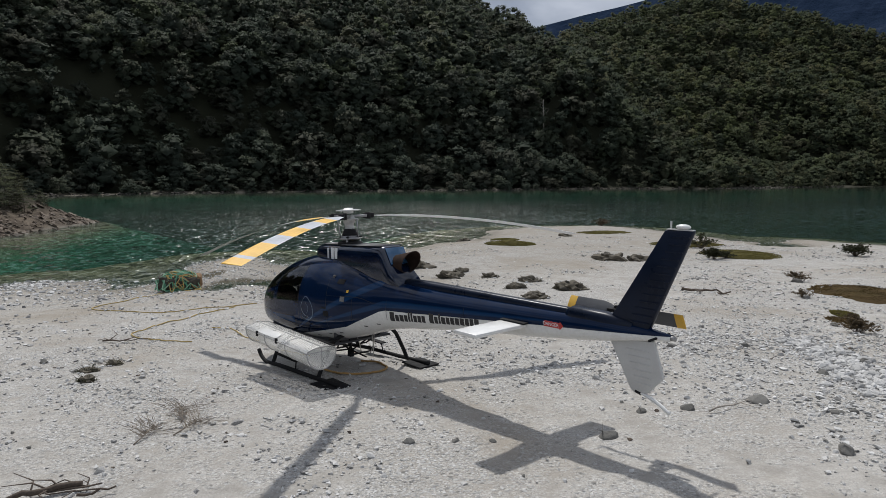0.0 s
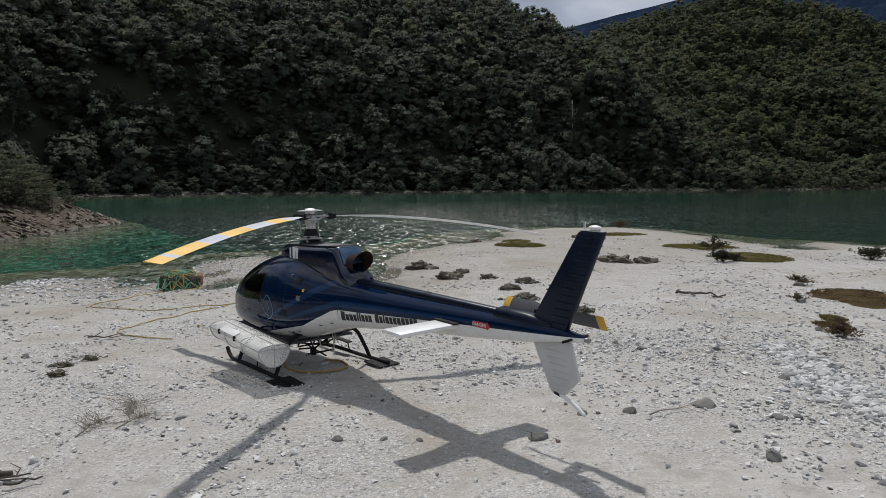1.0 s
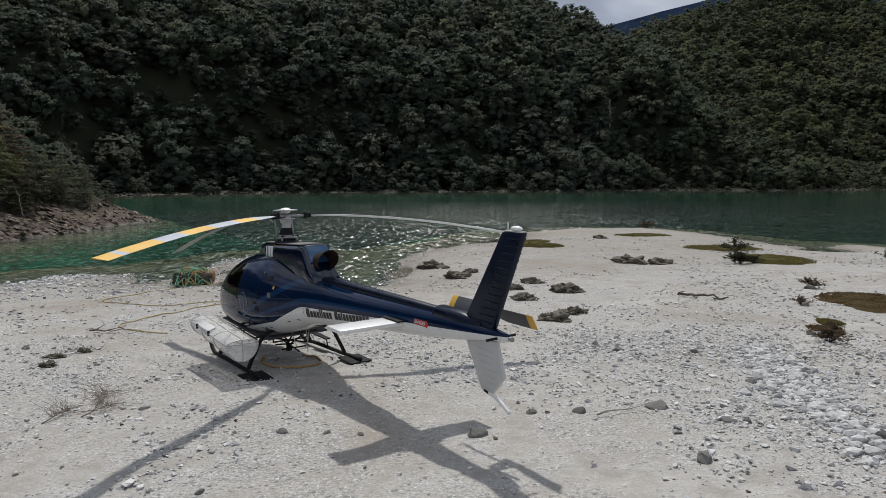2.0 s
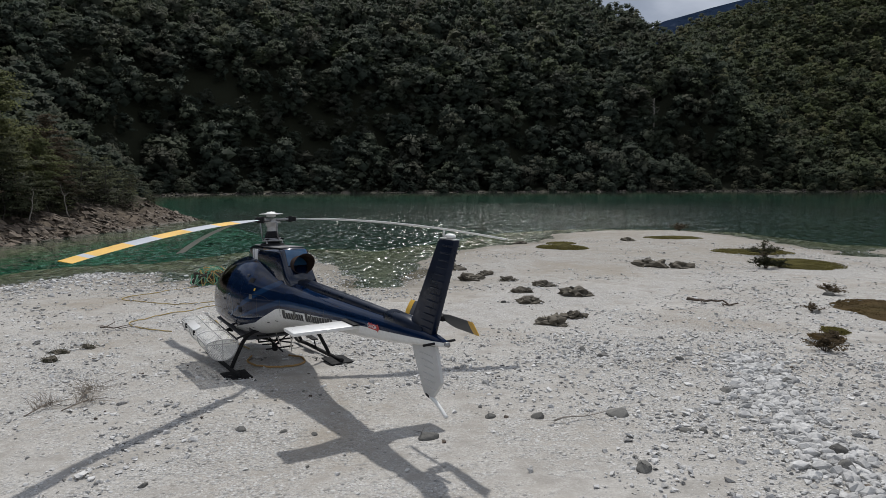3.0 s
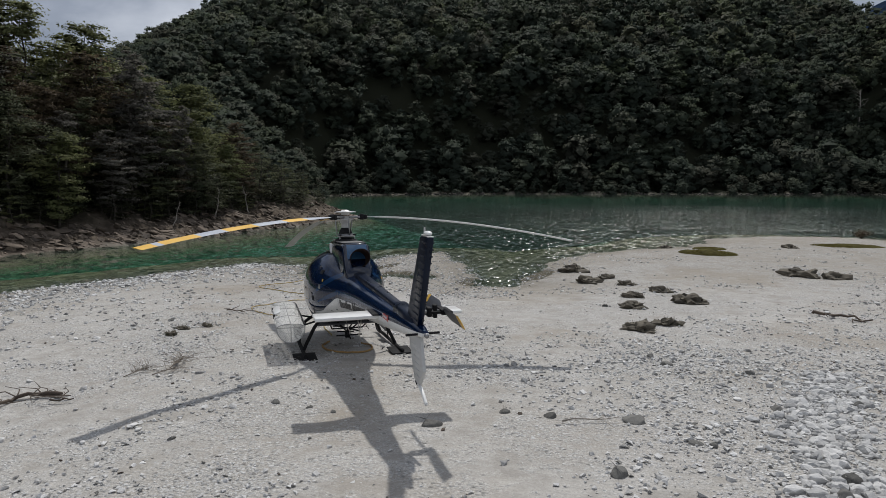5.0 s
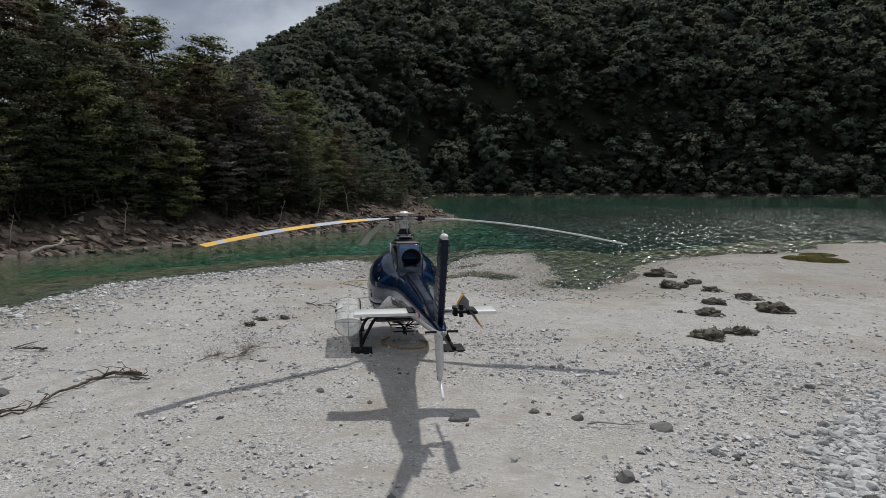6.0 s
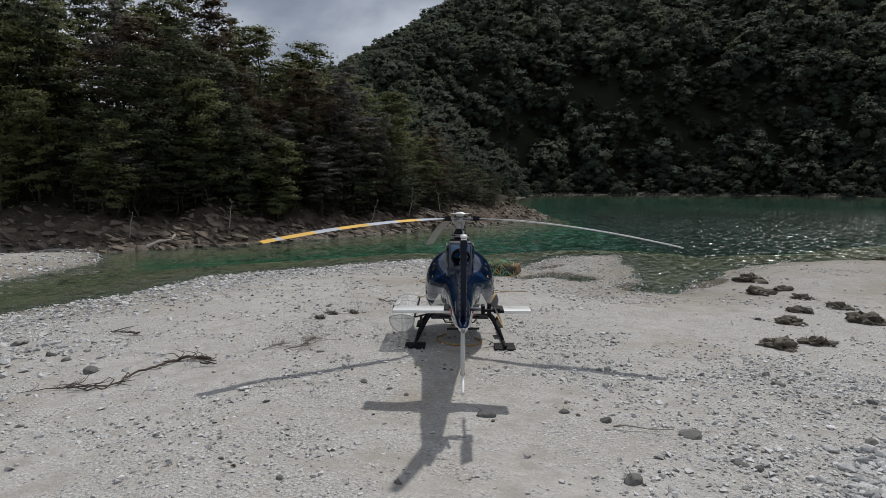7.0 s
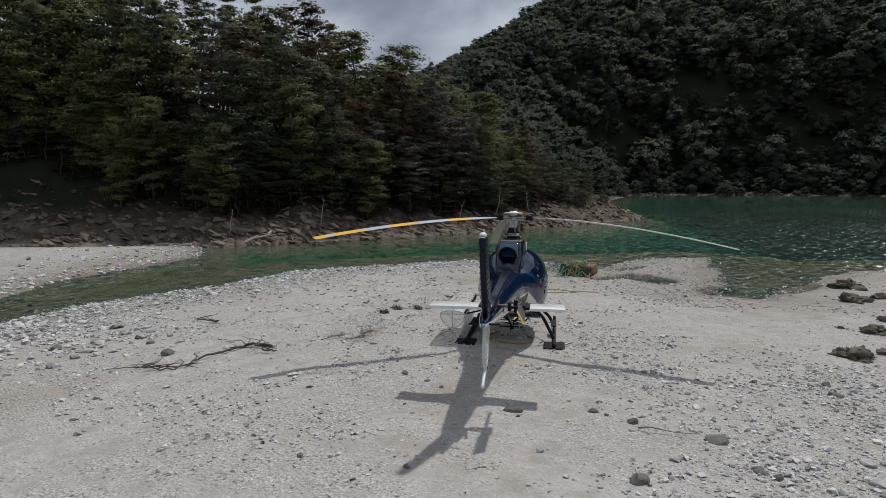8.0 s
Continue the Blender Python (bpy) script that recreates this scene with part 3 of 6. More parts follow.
def far_woods():
    rng = np.random.default_rng(5)
    tall = (0.9, 1.05, 0.8, 1.3, 0.95, 0.85, 1.15, 0.75)
    fine = [far_crown(100 + k, 14, 34, 0.039, t, (OCT_V, OCT_F)) for k, t in enumerate(tall)]
    coarse = [far_crown(120 + k, 10, 19, 0.058, t, (OCT_V, OCT_F)) for k, t in enumerate(tall)]
    px, py = [], []
    for th0, th1, r0, r1, step in ((-38, -6, 205, 580, 5.6), (-6, 42, 150, 385, 5.0), (42, 64, 95, 460, 4.4)):
        r = r0
        while r < r1:
            n = max(2, int(radians(th1 - th0) * r / step))
            a = np.radians(np.linspace(th0, th1, n) + rng.uniform(-0.5, 0.5, n) * (th1 - th0) / n)
            rr = r + rng.uniform(-0.6, 0.6, n) * step
            px.append(5 - rr * np.sin(a))
            py.append(2 + rr * np.cos(a))
            r += step * 0.72
    px, py = np.concatenate(px), np.concatenate(py)
    dk = inside_distance(px, py, BANK)
    keep = (dk > 0.6) & ((py > 92) | (px < -75))
    px, py, dk = px[keep], py[keep], dk[keep]
    pz = land(px, py)
    size = (5.6 + 6.8 * rng.uniform(0, 1, len(px)) ** 1.5) * np.where(dk < 7, 0.5, 1.0) * (1 + 0.35 * fbm(px * 0.03, py * 0.03, 2, 71))
    size = size * np.interp(np.degrees(np.arctan2(-(px - 5), py - 2)), [41, 46], [0.96, 0.80])
    stretch = rng.uniform(0.8, 1.25, len(px))
    # the tops keep under the skyline, and what the ridge hides is left out
    r, th = np.hypot(px - 5, py - 2), np.degrees(np.arctan2(-(px - 5), py - 2))
    el = np.degrees(np.arctan2(pz + size * stretch - 3.5, r))
    top = np.maximum(np.interp(th, *SKY_A), np.interp(th, *SKY_B))
    hidden = np.zeros(len(px), dtype=bool)
    for q in (0.97, 0.94, 0.9, 0.85, 0.8):
        hidden |= land(5 + (px - 5) * q, 2 + (py - 2) * q) + 3.0 > 3.5 + (pz + size * stretch - 3.5) * q
    keep = (el < 17.5) & (np.degrees(np.arctan2(pz - 3.5, r)) < 14.3) & (el < top + rng.uniform(-0.3, 0.5, len(px))) & ~hidden
    out, face, own, tri, base = [], [], [], [], 0
    for k in np.nonzero(keep)[0]:
        kinds = fine if r[k] < 270 and th[k] < 42 else coarse
        c, nn, f = kinds[rng.integers(len(kinds))]
        # shade low on the slope put into tree colour, darker towards the shore
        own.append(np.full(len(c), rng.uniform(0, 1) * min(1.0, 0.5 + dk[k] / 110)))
        a = rng.uniform(0, 6.283)
        turn = np.array([[math.cos(a), math.sin(a), 0], [-math.sin(a), math.cos(a), 0], [0, 0, 1]])
        out.append((c @ turn) * size[k] * [1, 1, stretch[k]] + [px[k], py[k], pz[k] - 0.9])
        face.append(nn @ turn)
        tri.append(f + base)
        base += len(c)
    co = np.concatenate(out)
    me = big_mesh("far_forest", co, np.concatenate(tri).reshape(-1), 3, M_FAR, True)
    soft_normals(me, np.concatenate(face))
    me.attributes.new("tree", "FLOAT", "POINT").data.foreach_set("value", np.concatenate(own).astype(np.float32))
    tagged(new("far_forest", me), "dense dark green beech forest on the far hills", "forest", kind="stuff")


far_woods()


# ---- helicopter ----
def paint_material():
    """Dark metallic blue over a white belly; the line rises from the nose to the boom."""
    m, t, b = material("blue_and_white_paint")
    ob = node(t, "ShaderNodeTexCoord").outputs["Object"]
    xyz = node(t, "ShaderNodeSeparateXYZ", {0: ob})
    fy = math_(t, "DIVIDE", math_(t, "ADD", xyz.outputs[1], 7.2), 10.4)

    def level(y, z):
        return ((y + 7.2) / 10.4, z / 3.0)
    line = ramp(t, fy, [level(-7.1, 1.93), level(-5.2, 1.775), level(-2.3, 1.52), level(-1.75, 1.49), level(-1.6, 1.45), level(-0.8, 1.06), level(0.7, 0.68), level(1.3, 0.50), level(2.4, 0.3)])
    above = math_(t, "MULTIPLY", math_(t, "SUBTRACT", math_(t, "DIVIDE", xyz.outputs[2], 3.0), line), 600.0, True)
    n = noise_fac(t, 3.0, 4.0, 0.6, ob)
    dust = noise_fac(t, 18.0, 4.0, 0.6, ob)
    blue = mix(t, n, (0.002, 0.008, 0.027), (0.004, 0.017, 0.054))

    def livery_sheen(y0, z0, y1, z1, w0, w1):
        """A tapering lighter band on the side from (y0, z0) to (y1, z1)."""
        k = math_(t, "DIVIDE", math_(t, "SUBTRACT", xyz.outputs[1], y0), y1 - y0)
        inside = math_(t, "MULTIPLY", math_(t, "GREATER_THAN", k, 0.0), math_(t, "LESS_THAN", k, 1.0))
        off = math_(t, "ABSOLUTE", math_(t, "SUBTRACT", xyz.outputs[2], math_(t, "ADD", z0, math_(t, "MULTIPLY", k, z1 - z0))))
        half = math_(t, "ADD", w0, math_(t, "MULTIPLY", k, w1 - w0))
        edge = math_(t, "MULTIPLY", math_(t, "SUBTRACT", half, off), 40.0, True)
        return math_(t, "MULTIPLY", edge, inside)
    # lighter blue bands: livery stripes and reflections, both painted into the colour
    pale = livery_sheen(2.5, 0.86, 0.75, 0.98, 0.10, 0.07)
    for band in ((0.75, 0.80, -1.55, 1.98, 0.03, 0.09), (0.1, 0.98, -1.7, 1.60, 0.02, 0.07), (-1.7, 1.60, -5.4, 1.86, 0.07, 0.02)):
        pale = math_(t, "MAXIMUM", pale, livery_sheen(*band))
    blue = mix(t, math_(t, "MULTIPLY", pale, 0.45), blue, (0.020, 0.070, 0.17))
    white = mix(t, ramp(t, dust, [(0.4, 0.0), (0.75, 0.5)]), (0.72, 0.72, 0.70), (0.55, 0.54, 0.51))
    c = mix(t, above, white, blue)
    put(t, b, "Base Color", c)
    put(t, b, "Roughness", ramp(t, dust, [(0.3, 0.05), (0.7, 0.10)]))
    put(t, b, "Specular IOR Level", 0.14)
    put(t, b, "Coat Weight", 0.10)
    put(t, b, "Coat Roughness", 0.02)
    return m


def glass_material():
    m, t, b = material("tinted_glass")
    t.nodes.remove(b)
    fr = node(t, "ShaderNodeFresnel", {"IOR": 1.5}).outputs[0]
    tr = node(t, "ShaderNodeBsdfTransparent", {"Color": (0.42, 0.45, 0.46, 1)})
    gl = node(t, "ShaderNodeBsdfGlossy", {"Color": (1, 1, 1, 1), "Roughness": 0.03})
    mx = node(t, "ShaderNodeMixShader", {0: fr, 1: tr.outputs[0], 2: gl.outputs[0]})
    out = [n for n in t.nodes if n.bl_idname == "ShaderNodeOutputMaterial"][0]
    t.links.new(mx.outputs[0], out.inputs[0])
    return m


def mesh_screen_material():
    """Woven steel mesh: thin wires with open holes between."""
    m, t, b = material("steel_wire_mesh")
    uv = node(t, "ShaderNodeTexCoord").outputs["UV"]
    sc = node(t, "ShaderNodeMapping", {"Vector": uv, "Rotation": (0, 0, radians(45)), "Scale": (1, 1, 1)}).outputs[0]
    xyz = node(t, "ShaderNodeSeparateXYZ", {0: sc})
    wires = []
    for k in (0, 1):
        f = math_(t, "FRACT", math_(t, "MULTIPLY", xyz.outputs[k], 34.0))
        wires.append(math_(t, "LESS_THAN", f, 0.27))
    wire = math_(t, "MAXIMUM", wires[0], wires[1])
    put(t, b, "Base Color", (0.74, 0.74, 0.72))
    put(t, b, "Metallic", 0.35)
    put(t, b, "Roughness", 0.42)
    put(t, b, "Alpha", wire)
    return m


M_PAINT, M_GLASS, M_SCREEN = paint_material(), glass_material(), mesh_screen_material()
M_BLUE = plain("dark_blue_paint", (0.002, 0.008, 0.026), 0.09, 0.0, 0.3, 3.0, 30.0, 0.0, coat=0.4)
M_SKY_SHEEN = plain("sky_sheen_blue", (0.03, 0.09, 0.18), 0.12, 0.0, 0.2, 3.0, 30.0, 0.0, coat=0.4)
M_FIN = plain("fin_navy_paint", (0.003, 0.008, 0.022), 0.30, 0.0, 0.3, 3.0, 40.0, 0.05, spec=0.22)
M_WHITE = plain("white_paint", (0.74, 0.74, 0.72), 0.35, 0, 0.08, 4.0, 50.0, 0.03, coat=0.4)
M_GREYW = plain("pale_grey_paint", (0.50, 0.50, 0.49), 0.45, 0, 0.08, 4.0, 50.0, 0.03, coat=0.2)
M_BLACK = plain("black_metal", (0.012, 0.012, 0.013), 0.72, 0.0, 0.4, 9.0, 60.0, 0.1, spec=0.2)
M_STEEL = plain("worn_steel", (0.30, 0.30, 0.30), 0.4, 0.85, 0.3, 9.0, 60.0, 0.1)
M_DECK = plain("dull_dark_deck", (0.06, 0.062, 0.066), 0.6, 0.0, 0.4, 6.0, 50.0, 0.1)
M_SOOT = plain("sooty_steel", (0.030, 0.019, 0.015), 0.92, 0.0, 0.5, 6.0, 50.0, 0.1, spec=0.12)
M_PALE = plain("blade_white", (0.74, 0.76, 0.79), 0.4, 0, 0.08, 3.0, 50.0, 0.03)
M_UNDER = plain("blade_shaded_grey", (0.20, 0.22, 0.20), 0.5, 0, 0.15, 3.0, 50.0, 0.03)
M_BLADE = plain("blade_grey", (0.42, 0.45, 0.50), 0.45, 0, 0.1, 3.0, 50.0, 0.03)
M_YELL = plain("blade_yellow", (0.72, 0.42, 0.05), 0.45, 0, 0.1, 3.0, 50.0, 0.03)
M_TRB = plain("tail_blade_grey", (0.075, 0.078, 0.085), 0.5, 0, 0.2, 5.0, 50.0, 0.05)
M_RED = plain("red_decal", (0.42, 0.035, 0.03), 0.45, 0, 0.1)
M_DECAL = plain("black_decal", (0.012, 0.012, 0.014), 0.4, 0, 0.1)
M_LETTER = plain("white_decal", (0.72, 0.73, 0.74), 0.4, 0, 0.06)
M_SWIRL = plain("pale_blue_decal", (0.13, 0.19, 0.26), 0.4, 0, 0.2)
M_SEAT = plain("grey_seat_cloth", (0.07, 0.07, 0.075), 0.9, 0, 0.3)

HELI_YAW = math.degrees(math.atan2(0.664, 0.747))
heli = empty("helicopter", pose(-1.83, 13.18, -0.5, 0, 0, HELI_YAW), "dark blue and white utility helicopter parked on gravel", "helicopter")

# y, half width, bottom, middle, top of each station from nose to tail
STATIONS = [(3.00, .04, .92, .97, 1.02), (2.93, .27, .76, .98, 1.22), (2.75, .51, .62, 1.0, 1.44), (2.45, .69, .53, 1.02, 1.66), (2.05, .80, .49, 1.08, 1.88),
            (1.6, .86, .48, 1.15, 2.07), (1.1, .89, .49, 1.2, 2.21), (.5, .89, .53, 1.25, 2.28), (0, .87, .60, 1.3, 2.28), (-.5, .80, .72, 1.38, 2.2),
            (-1.0, .67, .88, 1.45, 2.1), (-1.5, .52, 1.04, 1.52, 2.02), (-2.0, .41, 1.15, 1.55, 1.98), (-2.6, .345, 1.24, 1.6, 1.96), (-3.7, .28, 1.40, 1.68, 1.97),
            (-5.0, .21, 1.55, 1.78, 1.99), (-6.2, .14, 1.72, 1.85, 2.0), (-6.8, .085, 1.83, 1.89, 1.97), (-7.02, .05, 1.86, 1.9, 1.94)]
ST = np.array(STATIONS)[::-1]
RING = 64


def smooth_table(y):
    """Stations at any y, by a monotone cubic through the table."""
    xs = ST[:, 0]
    out = []
    for c in range(1, 5):
        v = ST[:, c]
        d = np.gradient(v, xs)
        k = np.clip(np.searchsorted(xs, y) - 1, 0, len(xs) - 2)
        h = xs[k + 1] - xs[k]
        s = np.clip((y - xs[k]) / h, 0, 1)
        out.append(v[k] * (2 * s ** 3 - 3 * s ** 2 + 1) + d[k] * h * (s ** 3 - 2 * s ** 2 + s) + v[k + 1] * (-2 * s ** 3 + 3 * s ** 2) + d[k + 1] * h * (s ** 3 - s ** 2))
    return out


def hull_point(y, a, grow=0.0):
    """A point of the hull at station y; a turns from the right side (0) over the top (90) to the left (180)."""
    hw, zb, zc, zt = smooth_table(y)
    a = np.radians(a)
    c, s = np.cos(a), np.sin(a)
    e = np.where(s >= 0, 2 / 2.35, 2 / 2.6)
    x = (hw + grow) * np.sign(c) * np.abs(c) ** e
    z = zc + np.where(s >= 0, zt - zc + grow, zc - zb + grow) * np.sign(s) * np.abs(s) ** e
    return np.stack([x, np.broadcast_to(y, x.shape), z], -1)


YS = np.concatenate([3.0 - 0.16 * np.linspace(0, 1, 9) ** 1.6, np.linspace(2.80, -2.2, 84), np.linspace(-2.35, -7.02, 40)])
AS = np.arange(RING) * 360 / RING
# window openings: y from, y to, angle from, angle to (left side; the right mirrors it)
PANES = [("windscreen", 2.86, 1.62, 92, 158), ("chin_window", 2.84, 2.2, 182, 206), ("front_door_window", 1.56, 0.55, 132, 176), ("nose_side_window", 2.72, 1.74, 161, 176)]


def pane_of(y, a):
    for name, y0, y1, a0, a1 in PANES:
        for side, aa in (("left", a), ("right", (180 - a) % 360)):
            if y1 < y < y0 and a0 < aa < a1:
                return name, side
    return None


grid = np.array([hull_point(np.full(RING, y), AS) for y in YS])
ids = np.arange(grid.shape[0] * RING).reshape(-1, RING)
shell, panes = [], {}
for i in range(len(YS) - 1):
    for j in range(RING):
        f = (ids[i, j], ids[i, (j + 1) % RING], ids[i + 1, (j + 1) % RING], ids[i + 1, j])
        w = pane_of((YS[i] + YS[i + 1]) / 2, AS[j] + 180 / RING)
        (panes.setdefault(w, []) if w else shell).append(f)
shell.append(tuple(ids[0]))
shell.append(tuple(ids[-1][::-1]))
flat_co = grid.reshape(-1, 3)


def sub_mesh(name, faces, mat, grow=0.0):
    used = sorted({v for f in faces for v in f})
    at = {v: k for k, v in enumerate(used)}
    return mesh(name, flat_co[used], [tuple(at[v] for v in f) for f in faces], mat)


def recalc(me):
    b = bmesh.new()
    b.from_mesh(me)
    bmesh.ops.recalc_face_normals(b, faces=b.faces)
    b.to_mesh(me)
    b.free()
    return me


hull = part("fuselage", recalc(mesh("fuselage", flat_co, shell, M_PAINT)), None, heli, "dark blue fuselage and boom with a white belly")
for (name, side), faces in panes.items():
    part(name, sub_mesh(name, faces, M_GLASS), None, heli, "tinted clear glazing")


def box(bm, lo, hi, bevel=0.0, m=None):
    r = bmesh.ops.create_cube(bm, size=1.0)
    lo, hi = Vector(lo), Vector(hi)
    tr = Matrix.Translation((lo + hi) / 2) @ Matrix.Diagonal((*(hi - lo), 1))
    if m is not None:
        tr = m @ tr
    bmesh.ops.transform(bm, matrix=tr, verts=r["verts"])
    if bevel:
        edges = {e for v in r["verts"] for e in v.link_edges}
        bmesh.ops.bevel(bm, geom=list(edges), offset=bevel, segments=2, affect="EDGES", profile=0.5)
    return bm


def tube_mesh(name, pts, radius, mat, sides=10, closed_ends=True):
    """A round bar through the points; radius may be a number or one for each point."""
    pts = [Vector(p) for p in pts]
    rad = [radius] * len(pts) if isinstance(radius, (int, float)) else list(radius)
    verts, faces = [], []
    up = Vector((0.13, 0.21, 0.97))
    for i, p in enumerate(pts):
        d = (pts[min(i + 1, len(pts) - 1)] - pts[max(i - 1, 0)]).normalized()
        a = d.cross(up)
        a = a.normalized() if a.length > 1e-4 else d.orthogonal().normalized()
        b = d.cross(a).normalized()
        for k in range(sides):
            w = 2 * math.pi * k / sides
            verts.append(p + (a * math.cos(w) + b * math.sin(w)) * rad[i])
    for i in range(len(pts) - 1):
        for k in range(sides):
            q = (k + 1) % sides
            faces.append((i * sides + k, i * sides + q, (i + 1) * sides + q, (i + 1) * sides + k))
    if closed_ends:
        faces.append(tuple(range(sides))[::-1])
        faces.append(tuple(range((len(pts) - 1) * sides, len(pts) * sides)))
    return recalc(mesh(name, verts, faces, mat))


def curve_pts(pts, n=24):
    """A smooth line through a few points."""
    p = [Vector(v) for v in pts]
    p = [2 * p[0] - p[1]] + p + [2 * p[-1] - p[-2]]
    out = []
    for i in range(1, len(p) - 2):
        for k in range(n):
            s = k / n
            a, b, c, d = p[i - 1:i + 3]
            out.append(0.5 * ((2 * b) + (c - a) * s + (2 * a - 5 * b + 4 * c - d) * s * s + (3 * b - a - 3 * c + d) * s ** 3))
    return out + [p[-2]]


def slab(bm, outline, thick, axis="x", taper=1.0, offset=0.0):
    """A plate of even thickness from a flat outline in (y, z); rounded off by a bevel."""
    lay = []
    for s in (-1, 1):
        lay.append([bm.verts.new((offset + s * thick / 2, y, z)) for y, z in outline])
    n = len(outline)
    bm.faces.new(lay[0][::-1])
    bm.faces.new(lay[1])
    for k in range(n):
        bm.faces.new((lay[0][k], lay[0][(k + 1) % n], lay[1][(k + 1) % n], lay[1][k]))
    bmesh.ops.recalc_face_normals(bm, faces=bm.faces)
    bmesh.ops.bevel(bm, geom=list(bm.edges), offset=thick * 0.3, segments=2, affect="EDGES", profile=0.5)
    return bm


# engine and gearbox cowling
def loft(sections, ring=28, power=2.0):
    verts, faces = [], []
    for (y, cx, hw, zb, zt, n) in sections:
        for k in range(ring):
            a = 2 * math.pi * k / ring
            c, s = math.cos(a), math.sin(a)
            e = 2 / n
            verts.append((cx + hw * math.copysign(abs(c) ** e, c), y, (zb + zt) / 2 + (zt - zb) / 2 * math.copysign(abs(s) ** e, s)))
    for i in range(len(sections) - 1):
        for k in range(ring):
            q = (k + 1) % ring
            faces.append((i * ring + k, i * ring + q, (i + 1) * ring + q, (i + 1) * ring + k))
    faces += [tuple(range(ring)), tuple(range((len(sections) - 1) * ring, len(sections) * ring))[::-1]]
    return verts, faces


v, f = loft([(.98, 0, .20, 2.0, 2.30, 3.2), (.86, 0, .27, 1.98, 2.43, 4.2), (.72, 0, .30, 1.96, 2.475, 5), (.2, 0, .33, 1.9, 2.505, 5), (-.5, 0, .35, 1.8, 2.545, 5), (-1.1, 0, .335, 1.75, 2.585, 5),
             (-1.36, 0, .315, 1.75, 2.60, 5), (-1.42, 0, .29, 1.76, 2.58, 4.5), (-1.62, 0, .30, 1.72, 2.28, 3.2), (-1.9, 0, .27, 1.68, 2.10, 2.6)])
cowl = part("engine_cowling", recalc(mesh("engine_cowling", v, f, M_BLUE)), None, heli)
v, f = loft([(.62, 0, .22, 2.485, 2.508, 4), (-.4, 0, .27, 2.53, 2.556, 4), (-1.34, 0, .25, 2.59, 2.612, 4)])
part("cowling_deck", recalc(mesh("cowling_deck", v, f, M_DECK)), None, heli, "dull dark grey deck on the cowling")
# added plate, the sky's reflection on the aft face painted as lighter blue
rear = box(bmesh.new(), (-.215, -.006, -.17), (.215, .006, .17), .005, Matrix.Translation((0, -1.535, 2.43)) @ Matrix.Rotation(radians(-33.5), 4, "X"))
part("cowling_rear_panel", rear, M_SKY_SHEEN, heli, "rear panel of the cowling with sky reflection painted light blue")
# exhaust: a wide flared pipe with a dark mouth
bm = bmesh.new()
prof = [(-1.38, .150), (-1.52, .160), (-1.62, .172), (-1.74, .185), (-1.86, .200), (-1.93, .212), (-1.935, .203), (-1.84, .188), (-1.66, .165), (-1.5, .15), (-1.48, .06)]
rings = []
for y, r in prof:
    row = []
    for k in range(28):
        a = 2 * math.pi * k / 28
        # the mouth is cut on the slant, the pipe rises a little
        cut = -0.10 * math.sin(a) * max(0, min(1, (-1.55 - y) / .38))
        row.append(bm.verts.new((r * math.cos(a), y + cut, 2.26 + (-1.4 - y) * .16 + r * math.sin(a))))
    rings.append(row)
for a, b in zip(rings, rings[1:]):
    for k in range(28):
        bm.faces.new((a[k], a[(k + 1) % 28], b[(k + 1) % 28], b[k]))
bm.faces.new(rings[-1])
bmesh.ops.recalc_face_normals(bm, faces=bm.faces)
part("exhaust", bm, M_SOOT, heli, "sooty round exhaust pipe")
# raised cover of the tail drive shaft along the boom
v, f = loft([(-1.85, 0, .13, 1.88, 2.04, 3), (-2.4, 0, .11, 1.88, 2.06, 3), (-5.45, 0, .075, 1.93, 2.06, 3), (-5.52, 0, .06, 1.93, 2.04, 3)], 18)
part("drive_shaft_cover", recalc(mesh("drive_shaft_cover", v, f, M_FIN)), None, heli)
v, f = loft([(-5.48, 0, .11, 1.86, 2.06, 3), (-5.56, 0, .125, 1.84, 2.10, 3.2), (-6.1, 0, .115, 1.84, 2.09, 3), (-6.5, 0, .08, 1.86, 2.03, 3)], 20)
part("tail_gearbox_cover", recalc(mesh("tail_gearbox_cover", v, f, M_FIN)), None, heli)
# tail surfaces
fin = part("upper_fin", slab(bmesh.new(), [(-6.10, 1.94), (-6.72, 1.92), (-7.28, 3.25), (-6.90, 3.24)], .10), M_FIN, heli, "navy swept upper fin")
for k in range(13):
    s = k / 13 + 0.04
    y0, z0, y1 = -6.70 - .54 * s, 1.98 + 1.22 * s, -6.42 - .62 * s
    part("fin_rib", box(bmesh.new(), (-.06, y0 - .012, z0), (.06, y1, z0 + .02), .003), M_FIN, fin)
part("fin_cap", box(bmesh.new(), (-.04, -7.26, 3.243), (.04, -6.92, 3.256), .004), M_GREYW, fin)
bm = bmesh.new()
bmesh.ops.create_uvsphere(bm, u_segments=20, v_segments=10, radius=1, matrix=Matrix.Translation((0, -7.12, 3.285)) @ Matrix.Diagonal((.055, .095, .034, 1)))
part("beacon", bm, M_WHITE, fin, "white rounded beacon cap")
bm = bmesh.new()
box(bm, (-.01, -6.97, 3.26), (.01, -6.95, 3.35), .003)
part("antenna", bm, M_GREYW, fin)
lfin = part("lower_fin", slab(bmesh.new(), [(-6.15, 1.75), (-6.80, 1.82), (-6.95, 1.37), (-6.74, 1.13), (-6.56, 1.09), (-6.48, 1.15)], .055), M_GREYW, heli, "pale grey lower fin with pressed ribs")
